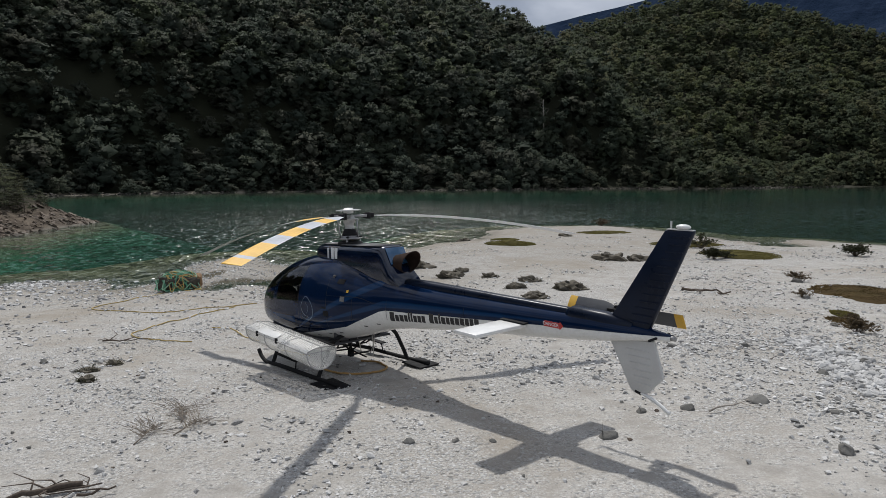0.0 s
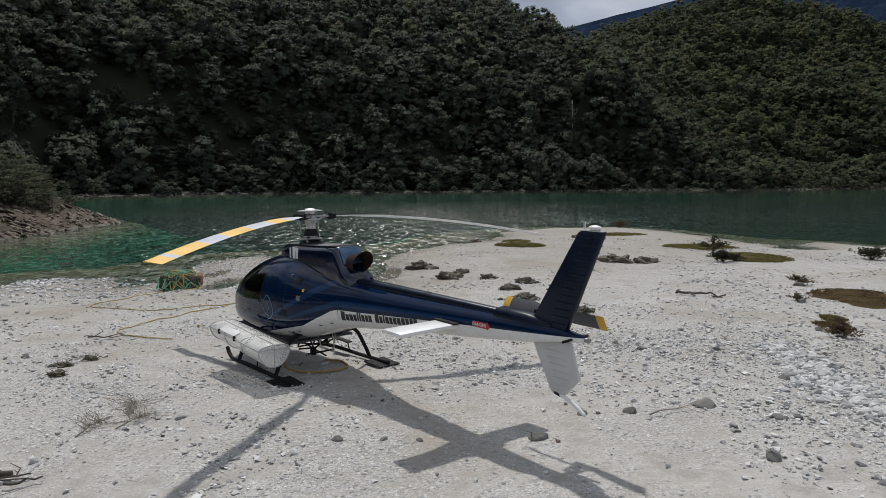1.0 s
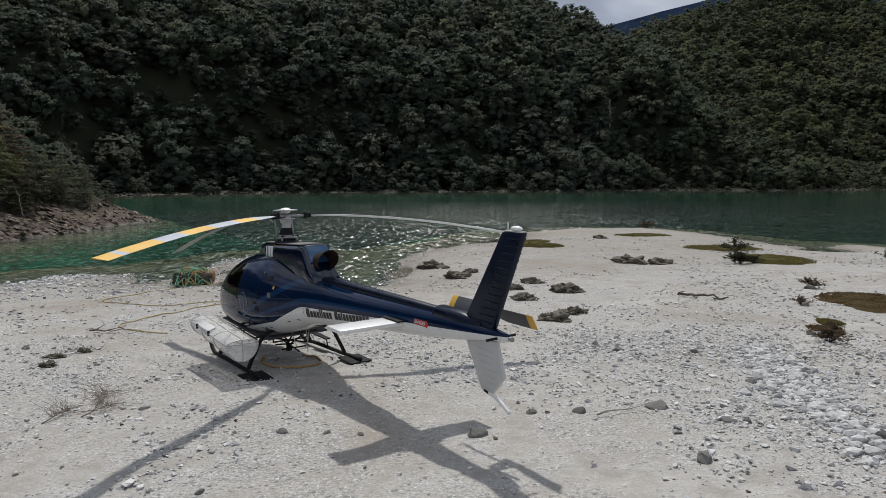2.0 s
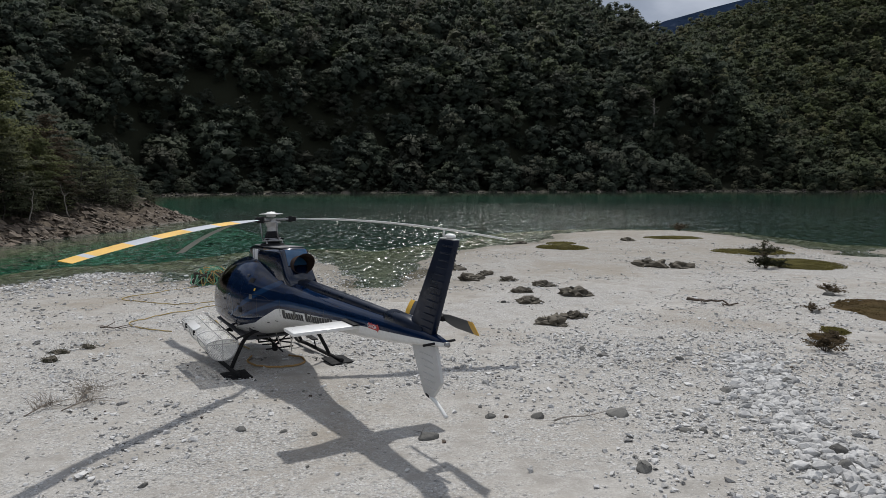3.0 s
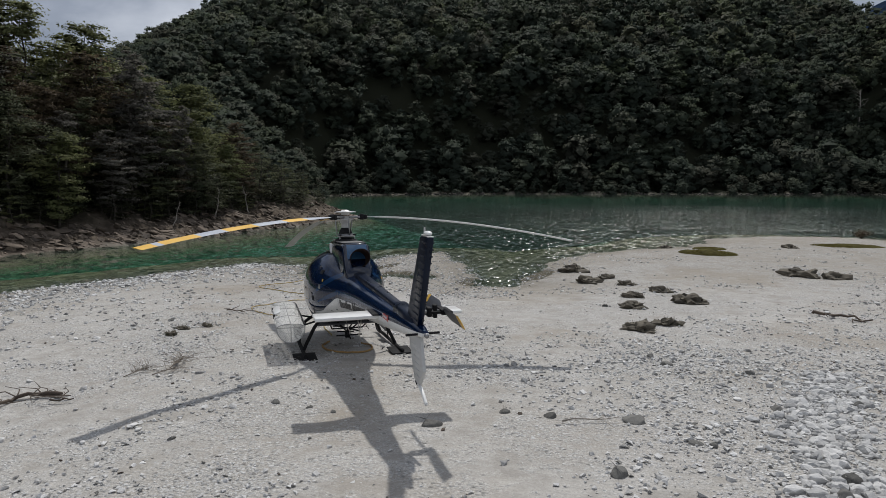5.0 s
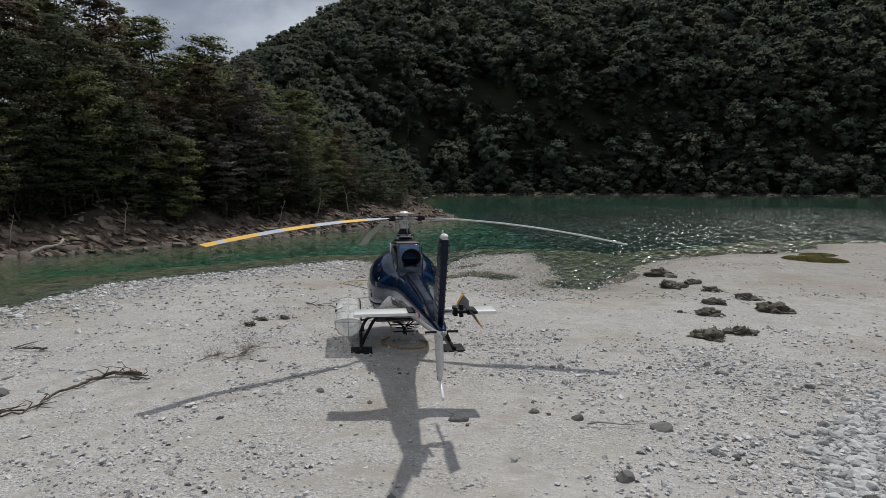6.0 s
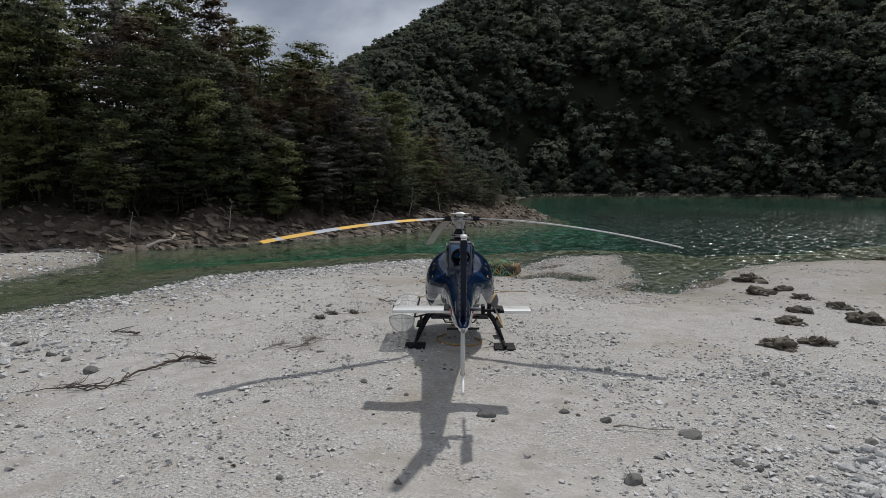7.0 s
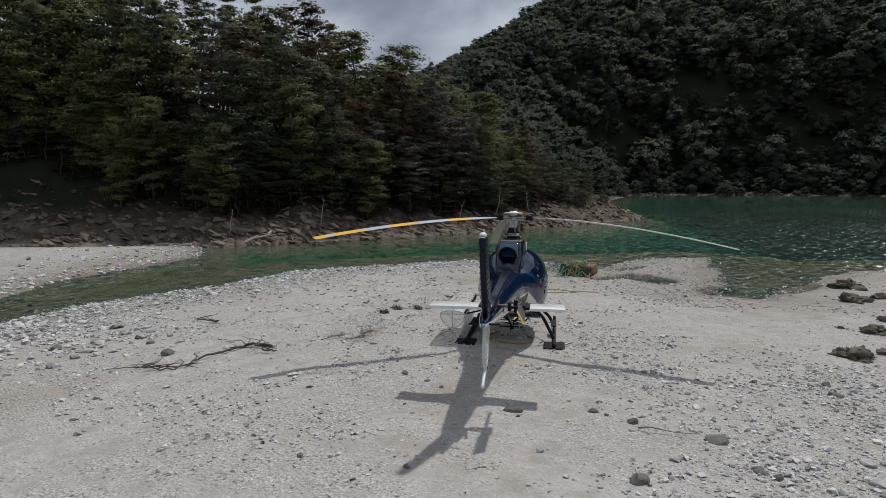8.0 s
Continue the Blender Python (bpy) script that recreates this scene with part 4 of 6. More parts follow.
for k in range(6):
    z0 = 1.66 - .085 * k
    part("fin_rib", box(bmesh.new(), (-.036, -6.74 - .012 * k, z0), (.036, -6.40 - .03 * k, z0 + .016), .005), M_GREYW, lfin)
part("tail_bumper", tube_mesh("tail_bumper", curve_pts([(0, -6.50, 1.14), (0, -6.69, 1.10), (0, -6.88, 1.03), (0, -7.04, .94)], 6), .026, M_WHITE, 8), None, heli, "white tubular tail bumper")
part("bumper_cuff", tube_mesh("bumper_cuff", [(0, -6.56, 1.13), (0, -6.64, 1.112)], .034, M_BLACK, 8), None, heli, "black cuff")
bm = bmesh.new()
box(bm, (-1.25, -4.86, 1.69), (1.25, -4.43, 1.75), .02)
part("stabiliser", bm, M_WHITE, heli, "white horizontal stabiliser")
for sx in (-1, 1):
    part("stabiliser_hinge", box(bmesh.new(), (sx * .26 - .06, -4.9, 1.75), (sx * .26 + .06, -4.42, 1.775), .008), M_BLACK, heli)
    part("stabiliser_lead_edge", tube_mesh("lead", [(sx * .22, -4.42, 1.72), (sx * 1.24, -4.42, 1.72)], .024, M_WHITE, 8), None, heli)
part("tail_lamp", tube_mesh("tail_lamp", [(0, -6.98, 1.9), (0, -7.08, 1.9)], .03, M_STEEL, 12), None, heli, "small steel-ringed tail lamp")
part("tail_crossbar", tube_mesh("tail_crossbar", [(-.24, -6.86, 1.88), (.24, -6.86, 1.89)], .017, M_BLACK, 8), None, heli)
# tail rotor on the right side
part("tail_rotor_shaft", tube_mesh("tail_rotor_shaft", [(.08, -5.97, 2.0), (.58, -5.97, 2.0)], .03, M_STEEL, 10), None, heli)
bm = bmesh.new()
box(bm, (.50, -6.12, 1.96), (.60, -5.82, 2.04), .012)
box(bm, (.40, -6.02, 1.90), (.46, -5.92, 2.10), .01)
box(bm, (.30, -6.07, 1.93), (.36, -5.87, 2.07), .01)
box(bm, (.58, -6.16, 1.975), (.66, -5.78, 2.025), .01)
box(bm, (.34, -6.10, 1.98), (.62, -6.06, 2.02), .004)
box(bm, (.34, -5.88, 1.98), (.62, -5.84, 2.02), .004)
part("tail_rotor_hub", bm, M_BLACK, heli, "black tail rotor hub with pitch links")
for s in (1, -1):
    bl = bmesh.new()
    xs = [(.10, .045, .01), (.22, .10, .01), (.34, .128, .011), (.80, .128, .011)]
    prev = None
    tw = radians(38)
    for r, ch, th in xs:
        ring = []
        for cz, cx in ((-1, 0), (-.5, 1), (.5, 1), (1, 0), (.5, -1), (-.5, -1)):
            zz, xx = cz * ch, cx * th
            ring.append(bl.verts.new((.55 + zz * math.sin(tw) * .7 + xx * math.cos(tw), -5.97 + s * r, 2.0 + zz * math.cos(tw) * s - xx * math.sin(tw))))
        if prev:
            for k in range(6):
                bl.faces.new((prev[k], prev[(k + 1) % 6], ring[(k + 1) % 6], ring[k]))
        prev = ring
    bl.faces.new(prev)
    bmesh.ops.recalc_face_normals(bl, faces=bl.faces)
    tb = part("tail_rotor_blade", bl, M_TRB, heli, "grey tail rotor blade")
    tipb = bmesh.new()
    prev = None
    for r in (.80, .93):
        ring = []
        for cz, cx in ((-1, 0), (-.5, 1), (.5, 1), (1, 0), (.5, -1), (-.5, -1)):
            zz, xx = cz * .129, cx * .0125
            ring.append(tipb.verts.new((.55 + zz * math.sin(tw) * .7 + xx * math.cos(tw), -5.97 + s * r, 2.0 + zz * math.cos(tw) * s - xx * math.sin(tw))))
        if prev:
            for k in range(6):
                tipb.faces.new((prev[k], prev[(k + 1) % 6], ring[(k + 1) % 6], ring[k]))
        tipb.faces.new(ring)
        prev = ring
    bmesh.ops.recalc_face_normals(tipb, faces=tipb.faces)
    part("blade_tip", tipb, M_YELL, tb, "yellow tip")

# rotor mast, head and blades; the head leans forward with the mast
HEAD = Matrix.Translation((0, .05, 3.08)) @ Matrix.Rotation(radians(-3.6), 4, "X")


def head(p):
    return HEAD @ Vector(p)


M_ALU = plain("dull_aluminium", (0.42, 0.42, 0.41), 0.5, 0.3, 0.2, 9.0, 60.0, 0.1)
part("mast", tube_mesh("mast", [(0, 0, 2.45), (0, .01, 2.62), (0, .012, 2.66), (0, .03, 2.9), (0, .035, 2.93), (0, .037, 2.95), (0, .05, 3.1)], [.14, .12, .10, .095, .095, .12, .12], M_ALU, 20), None, heli, "dull aluminium rotor mast")
part("mast_fairing", tube_mesh("mast_fairing", [(0, 0, 2.50), (0, 0, 2.56), (0, 0, 2.58), (0, 0, 2.60)], [.26, .25, .2, .12], M_BLACK, 24), None, heli)
part("swashplate", tube_mesh("swashplate", [(0, .015, 2.60), (0, .015, 2.62), (0, .018, 2.65), (0, .018, 2.652), (0, .02, 2.69), (0, .02, 2.70)], [.15, .21, .21, .17, .19, .14], M_STEEL, 24), None, heli, "steel swashplate")
part("mast_boot", tube_mesh("mast_boot", [(0, .015, 2.69), (0, .02, 2.73), (0, .022, 2.79), (0, .025, 2.83)], [.165, .15, .125, .105], M_BLACK, 20), None, heli, "black rubber boot")
for k in range(3):
    a = radians(100 + 120 * k)
    part("scissor_arm", box(bmesh.new(), (.13, -.02, 2.66), (.24, .02, 2.69), .006, Matrix.Rotation(a, 4, "Z")), M_BLACK, heli)
    part("servo_rod", tube_mesh("servo_rod", [(.21 * math.cos(a), .02 + .21 * math.sin(a), 2.50), (.2 * math.cos(a), .02 + .2 * math.sin(a), 2.63)], .022, M_STEEL, 8), None, heli)
part("hub_plate", tube_mesh("hub_plate", [head((0, 0, z)) for z in (-.075, -.07, -.045, -.04)], [.14, .19, .19, .14], M_ALU, 24), None, heli, "aluminium hub plate")
for k in range(3):
    a = radians(40 + 120 * k)
    part("pitch_link", tube_mesh("pitch_link", [(.2 * math.sin(a), .02 + .2 * math.cos(a), 2.66), (.235 * math.sin(a + .2), .04 + .235 * math.cos(a + .2), 3.04)], .014, M_STEEL, 8), None, heli)
bm = bmesh.new()
for k in range(3):
    a = radians(-10 + 120 * k)
    m = HEAD @ Matrix.Rotation(-a, 4, "Z")
    box(bm, (-.07, .02, -.028), (.07, .42, .028), .02, m)
part("rotor_star", bm, M_STEEL, heli, "steel star of the rotor head")
cap = tube_mesh("head_cap", [head((0, 0, z)) for r, z in [(.05, .05), (.10, .06), (.10, .10), (.25, .112), (.255, .122), (.20, .132), (.10, .14), (.085, .165), (.02, .17)]], [.05, .10, .10, .25, .255, .20, .10, .085, .02], M_WHITE, 28)
part("head_cap", cap, None, heli, "pale round cap on the rotor head")


def rotor_blade(angle):
    m = HEAD @ Matrix.Rotation(radians(-angle), 4, "Z")

    def station(r):
        droop = -{110: 0.64, -10: 0.86}.get(angle, 0.48) * max(0, (r - .4) / 4.9) ** 1.75
        return droop
    cuff = bmesh.new()
    box(cuff, (-.055, .30, -.05), (.055, .52, .05), .015, m)
    box(cuff, (-.075, .36, -.065), (.075, .44, .065), .012, m)
    cf = part("blade_cuff", cuff, M_BLACK, heli, "black sleeve at the blade root")
    bands = [(.5, 1.35, M_BLADE), (1.35, 1.95, M_YELL), (1.95, 2.75, M_BLADE), (2.75, 3.5, M_YELL), (3.5, 4.1, M_BLADE), (4.1, 4.85, M_YELL), (4.85, 4.98, M_BLADE), (4.98, 5.28, M_YELL)]
    striped = abs(angle - 110) > 1
    # the dark of this blade's underside is put into its grey all round
    if abs(angle + 10) < 1:
        bands = [(.5, .8, M_UNDER), (.8, 1.5, M_YELL), (1.5, 3.0, M_UNDER), (3.0, 5.28, M_UNDER)]
    root = None
    for r0, r1, mt in bands:
        b = bmesh.new()
        prev = None
        for q in range(7):
            r = r0 + (r1 - r0) * q / 6
            ch = .045 + .092 * min(1, max(0, (r - .5) / .75))
            z = station(r)
            ring = []
            for cx, cz in ((.32, 0), (.22, .09), (.0, .07), (-.3, .035), (-.68, 0), (-.3, -.03), (.0, -.05), (.22, -.05)):
                ring.append(b.verts.new(m @ Vector((cx * 2 * ch, r, z + cz * .35 * ch * 2 + cx * 2 * ch * .14))))
            if prev:
                for k in range(8):
                    b.faces.new((prev[k], prev[(k + 1) % 8], ring[(k + 1) % 8], ring[k]))
            elif root is None or r0 == .5:
                b.faces.new(ring)
            prev = ring
        b.faces.new(prev)
        bmesh.ops.recalc_face_normals(b, faces=b.faces)
        if root is None:
            root = part("rotor_blade", b, mt if striped else M_PALE, heli, "drooping rotor blade with yellow and grey bands" if striped else "drooping pale grey rotor blade")
        else:
            part("blade_band", b, mt if striped else M_PALE, root)


for angle in (-10, 110, -130):
    rotor_blade(angle)

# skid landing gear
for sx in (-1, 1):
    x = sx * 1.08
    sk = part("skid", tube_mesh("skid", curve_pts([(x, -1.15, .105), (x, -.3, .055), (x, 1.0, .0), (x, 1.6, -.05), (x, 1.85, .02), (x, 1.98, .15)], 8), .042, M_BLACK, 12), None, heli, "black skid tube")
    part("skid_shoe", box(bmesh.new(), (x - .25, -1.20, .03), (x + .25, -.58, .066), .012), M_BLACK, sk, "flat black bear paw plate")
    for y, zf, n in ((-.45, .86, "rear_cross_tube"), (1.35, .60, "front_cross_tube")):
        zs = .06 if y < 0 else -.02
        part(n, tube_mesh(n, curve_pts([(0, y, zf), (sx * .35, y, zf - .02), (sx * .72, y, zf - .14), (sx * .95, y, zs + .28), (x, y, zs)], 8), .040, M_BLACK, 10), None, heli, "black bowed cross tube")
    part("step", box(bmesh.new(), (x - sx * .02 - .07, .35, .22), (x - sx * .02 + .07, 1.1, .25), .01), M_BLACK, heli)
    part("step_strut", tube_mesh("step_strut", [(x, .4, .05), (x - sx * .03, .42, .23)], .014, M_BLACK, 6), None, sk)
# cargo hook and its frame under the belly
for k, (p, q) in enumerate((((-.3, .35, .62), (0, .1, .34)), ((.3, .35, .62), (0, .1, .34)), ((-.3, -.35, .70), (0, .0, .34)), ((.3, -.35, .70), (0, .0, .34)), ((-.36, .0, .44), (.36, .0, .44)), ((-.25, .3, .45), (.25, -.3, .42)), ((.36, .0, .44), (.5, -.4, .74)), ((-.36, .0, .44), (-.5, -.4, .74)), ((-.2, .3, .30), (.2, .25, .28)), ((-.3, -.3, .34), (.3, -.3, .34)), ((0, .1, .34), (0, -.5, .30)))):
    part("hook_frame_bar", tube_mesh("hook_frame_bar", [p, q], .017, M_BLACK, 8), None, heli)
M_STRAP = plain("pale_cable", (0.42, 0.40, 0.36), 0.7, 0, 0.2)
for x, y, z0, z1, dx in ((.18, -.45, .74, .24, .02), (.27, -.40, .72, .32, -.03), (-.08, -.30, .70, .36, .05), (.36, -.15, .66, .40, .06)):
    part("hanging_cable", tube_mesh("hanging_cable", curve_pts([(x, y, z0), (x + dx, y - .02, (z0 + z1) / 2), (x + 2.4 * dx, y + .03, z1)], 5), .010, M_STRAP, 6), None, heli, "pale cable hanging under the belly")
part("cargo_hook", box(bmesh.new(), (-.05, -.02, .20), (.05, .10, .34), .02), M_BLACK, heli, "black cargo hook")
part("hook_mirror", box(bmesh.new(), (-.28, .5, .36), (.02, .53, .52), .01), M_STEEL, heli)

# cargo basket on the left skid: wire mesh trough with a lid and tube frame
bas = new("cargo_basket")
bas.parent = heli
tagged(bas, "bright steel wire mesh cargo basket")


def basket_section(y):
    """Half-round trough with a shallow domed lid; x, z from the outer lip round the bottom to the inner lip."""
    cx, cz, r = -1.38, .78, .30
    pts = []
    for k in range(13):
        a = math.pi + math.pi * k / 12
        pts.append((cx + r * math.cos(a), cz + r * 1.10 * math.sin(a)))
    for k in range(1, 8):
        a = math.pi * k / 8
        pts.append((cx + r * math.cos(a), cz + .085 * math.sin(a)))
    return pts


def screen(name, rows, mat, parent, label=""):
    """A sheet through rows of points, with its own size in metres as texture coordinates."""
    verts, faces, uvs = [], [], []
    n = len(rows[0])
    for r in rows:
        verts += r
    me_faces = [(i * n + k, i * n + k + 1, (i + 1) * n + k + 1, (i + 1) * n + k) for i in range(len(rows) - 1) for k in range(n - 1)]
    me = mesh(name, verts, me_faces, mat)
    us = np.zeros((len(rows), n, 2))
    arr = np.array([[tuple(p) for p in r] for r in rows])
    us[:, 1:, 0] = np.cumsum(np.linalg.norm(np.diff(arr, axis=1), axis=2), axis=1)
    us[1:, :, 1] = np.cumsum(np.linalg.norm(np.diff(arr, axis=0), axis=2), axis=0)
    us = us.reshape(-1, 2)
    lay = me.uv_layers.new(name="UVMap")
    loops = np.zeros(len(me.loops), dtype=np.int32)
    me.loops.foreach_get("vertex_index", loops)
    lay.data.foreach_set("uv", us[loops].astype(np.float32).ravel())
    ob = new(name, me)
    ob.parent = parent
    return tagged(ob, label)


B0, B1 = 1.30, -1.10
sec = basket_section(0)
screen("basket_trough", [[(x, y, z + .02 * (y - B1)) for x, z in sec[:13]] for y in np.linspace(B0, B1, 9)], M_SCREEN, bas, "woven steel mesh trough")
screen("basket_lid", [[(x, y, z + .02 * (y - B1)) for x, z in [sec[12]] + sec[13:] + [sec[0]]] for y in np.linspace(B0, B1, 9)], M_SCREEN, bas, "woven steel mesh lid")
for y in (B0, B1):
    dz = .02 * (y - B1)
    rows = []
    for s in np.linspace(0, 1, 6):
        rows.append([(-1.38 + (x + 1.38) * s, y, .74 + (z - .74) * s + dz) for x, z in sec + [sec[0]]])
    screen("basket_end", rows, M_SCREEN, bas, "woven steel mesh end")
for y in (B0, .5, -.3, B1):
    dz = .02 * (y - B1)
    part("basket_hoop", tube_mesh("basket_hoop", [(x, y, z + dz) for x, z in sec + [sec[0]]], .011, M_ALU, 6), None, bas)
for k in (0, 6, 12, 16):
    x, z = sec[k]
    part("basket_rail", tube_mesh("basket_rail", [(x, B0, z + .02 * (B0 - B1)), (x, B1, z)], .012, M_ALU, 6), None, bas)
for y in (B0, B1):
    dz = .02 * (y - B1)
    part("basket_brace", tube_mesh("basket_brace", [(-1.38, y, .46 + dz), (-1.38, y, .86 + dz)], .009, M_ALU, 6), None, bas)
    part("basket_brace", tube_mesh("basket_brace", [(-1.68, y, .78 + dz), (-1.08, y, .78 + dz)], .009, M_ALU, 6), None, bas)
plate = box(bmesh.new(), (-1.68, .05, .868), (-1.52, .85, .882), .004, Matrix.Translation((-1.60, 0, .875)) @ Matrix.Rotation(radians(-24), 4, "Y") @ Matrix.Translation((1.60, 0, -.875)))
part("lid_plate", plate, M_WHITE, bas, "blank white plate on the lid")
for y in (.02, .80):
    part("lid_latch", box(bmesh.new(), (-1.70, y - .03, .76), (-1.66, y + .03, .86), .008), M_BLACK, bas)
part("lid_hinge", box(bmesh.new(), (-1.10, B1 + .05, .775), (-1.07, B0 - .05, .84), .006), M_BLACK, bas, "black hinge strip along the lid")
part("basket_bracket", tube_mesh("basket_bracket", [(-1.1, .6, .70), (-.75, .6, .62)], .02, M_BLACK, 8), None, bas)
part("basket_bracket", tube_mesh("basket_bracket", [(-1.1, -.6, .70), (-.72, -.6, .80)], .02, M_BLACK, 8), None, bas)

# seats and panel seen through the glazing
for x in (-.38, .38):
    for y in (1.25, .15):
        st = bmesh.new()
        box(st, (x - .22, y - .22, .62), (x + .22, y + .24, .98), .05)
        box(st, (x - .21, y - .32, .95), (x + .21, y - .20, 1.62), .05)
        box(st, (x - .12, y - .31, 1.64), (x + .12, y - .22, 1.84), .04)
        part("seat", st, M_SEAT, heli, "grey cloth seat")
part("instrument_panel", box(bmesh.new(), (-.05, 1.95, .8), (.55, 2.15, 1.42), .05), M_BLACK, heli)
part("cabin_floor", box(bmesh.new(), (-.72, -.35, .60), (.72, 2.2, .64), .01), M_SEAT, heli)
part("cabin_bulkhead", box(bmesh.new(), (-.66, -.42, .7), (.66, -.36, 2.0), .01), M_SEAT, heli)


# marks laid on the hull
def side_angle(y, z, left=True):
    """The angle at which the hull has height z on its left side."""
    hw, zb, zc, zt = (float(q[0]) for q in smooth_table(np.array([y])))
    s = max(-1, min(1, (z - zc) / ((zt - zc) if z >= zc else (zc - zb))))
    e = 2 / 2.35 if z >= zc else 2 / 2.6
    a = math.degrees(math.asin(math.copysign(abs(s) ** (1 / e), s)))
    return 180 - a if left else a


def side_block(name, y0, y1, z0, z1, mat, left=True, label="", slant=0.0):
    b = bmesh.new()
    prev = None
    for k in range(5):
        z = z0 + (z1 - z0) * k / 4
        row = [b.verts.new(hull_point(np.array([y + slant * k / 4]), np.array([side_angle(y, z, left)]), .006)[0]) for y in (y0, y1)]
        if prev:
            b.faces.new((prev[0], prev[1], row[1], row[0]))
        prev = row
    r = bmesh.ops.extrude_face_region(b, geom=b.faces[:])
    bmesh.ops.translate(b, verts=[q for q in r["geom"] if isinstance(q, bmesh.types.BMVert)], vec=(.004 if left else -.004, 0, 0))
    bmesh.ops.recalc_face_normals(b, faces=b.faces)
    return part(name, b, mat, heli, label)


rng = random.Random(4)
for left in (True, False):
    y = -1.86
    for word in (9, 11):
        for k in range(word):
            w = .10 if k == 0 else rng.choice((.075, .08, .088, .04))
            z = 1.325 + (-1.86 - y) * .112
            tall = .165 if k == 0 or w == .04 else .115
            side_block("name_bar", y, y - w, z, z + tall, M_DECAL, left)
            y -= w + .024
        y -= .08


def ribbon(name, pts, width, mat, label, left=True):
    """A thin stripe of paint along a line of (y, z) on the hull's side."""
    b = bmesh.new()
    prev = None
    line = curve_pts([Vector((0, y, z)) for y, z in pts], 6)
    for i, p in enumerate(line):
        d = line[min(i + 1, len(line) - 1)] - line[max(i - 1, 0)]
        n = Vector((0, -d.z, d.y)).normalized() * width * (0.35 + 0.65 * math.sin(math.pi * min(1, (i + 0.5) / len(line))))
        row = []
        for q in (p - n, p + n):
            row.append(b.verts.new(hull_point(np.array([q.y]), np.array([side_angle(q.y, q.z, left)]), .005)[0]))
        if prev:
            b.faces.new((prev[0], prev[1], row[1], row[0]))
        prev = row
    bmesh.ops.recalc_face_normals(b, faces=b.faces)
    return part(name, b, mat, heli, label)


for left in (True, False):
    ribbon("swirl_mark", [(.42, 1.10), (.22, 1.06), (.05, 1.18), (.08, 1.38), (.28, 1.52), (.40, 1.44)], .009, M_SWIRL, "pale blue swirl mark", left)
    ribbon("swirl_mark", [(.40, 1.44), (.46, 1.30), (.36, 1.16), (.20, 1.12)], .007, M_SWIRL, "pale blue swirl mark", left)
    ribbon("swirl_mark", [(.30, 1.40), (.20, 1.30), (.26, 1.18)], .005, M_SWIRL, "pale blue swirl mark", left)
    # door outline
    for pts in ([(.56, .95), (.57, 1.5), (.55, 2.0)], [(-.36, .95), (-.36, 1.5), (-.34, 1.95)], [(1.62, .95), (1.66, 1.4), (1.56, 1.85)], [(1.62, .92), (.6, .88), (-.34, .98)], [(-.36, 1.62), (-1.1, 1.66), (-1.45, 1.6)], [(-1.0, 1.2), (-1.0, 1.62)]):
        ribbon("panel_seam", pts, .0045, M_DECAL, "", left)
    for y, z in ((.70, 1.34), (-.22, 1.36)):
        side_block("door_handle", y, y - .13, z, z + .03, M_BLACK, left, "black door handle")
    side_block("fuel_cap", -.72, -.82, 1.55, 1.64, M_STEEL, left, "steel fuel cap")
    side_block("intake_grille", -.55, -.72, 1.86, 1.94, M_BLACK, left, "black grille")
    side_block("vent", -.28, -.42, 1.22, 1.32, M_BLACK, left, "black vent")
    side_block("sticker", -.84, -.89, 1.72, 1.77, M_YELL, left, "small yellow warning sticker")
    for y, z in ((-.25, .84), (-.55, .90), (.15, .74), (-1.2, 1.12), (-1.5, 1.2)):
        side_block("belly_vent", y, y - .07, z, z + .02, M_DECAL, left)
    for yj in (-1.78, -3.6):
        zc = float(smooth_table(np.array([yj]))[2][0])
        ribbon("panel_seam", [(yj, zc - .22 if yj > -2 else zc - .16), (yj, zc), (yj, zc + .14)], .005, M_DECAL, "", left)
# registration drawn as plain bars on the cowling sides
for sx in (-1, 1):
    for k, w in enumerate((.035, .095, .085)):
        y0 = .32 - k * .13
        zt = 2.445 + .010 * k
        xs = sx * .343
        part("registration_bar", box(bmesh.new(), (min(xs, xs - sx * .02), y0 - w, zt - .22), (max(xs, xs - sx * .02), y0, zt), .003), M_LETTER, heli, "white registration mark as a plain bar")


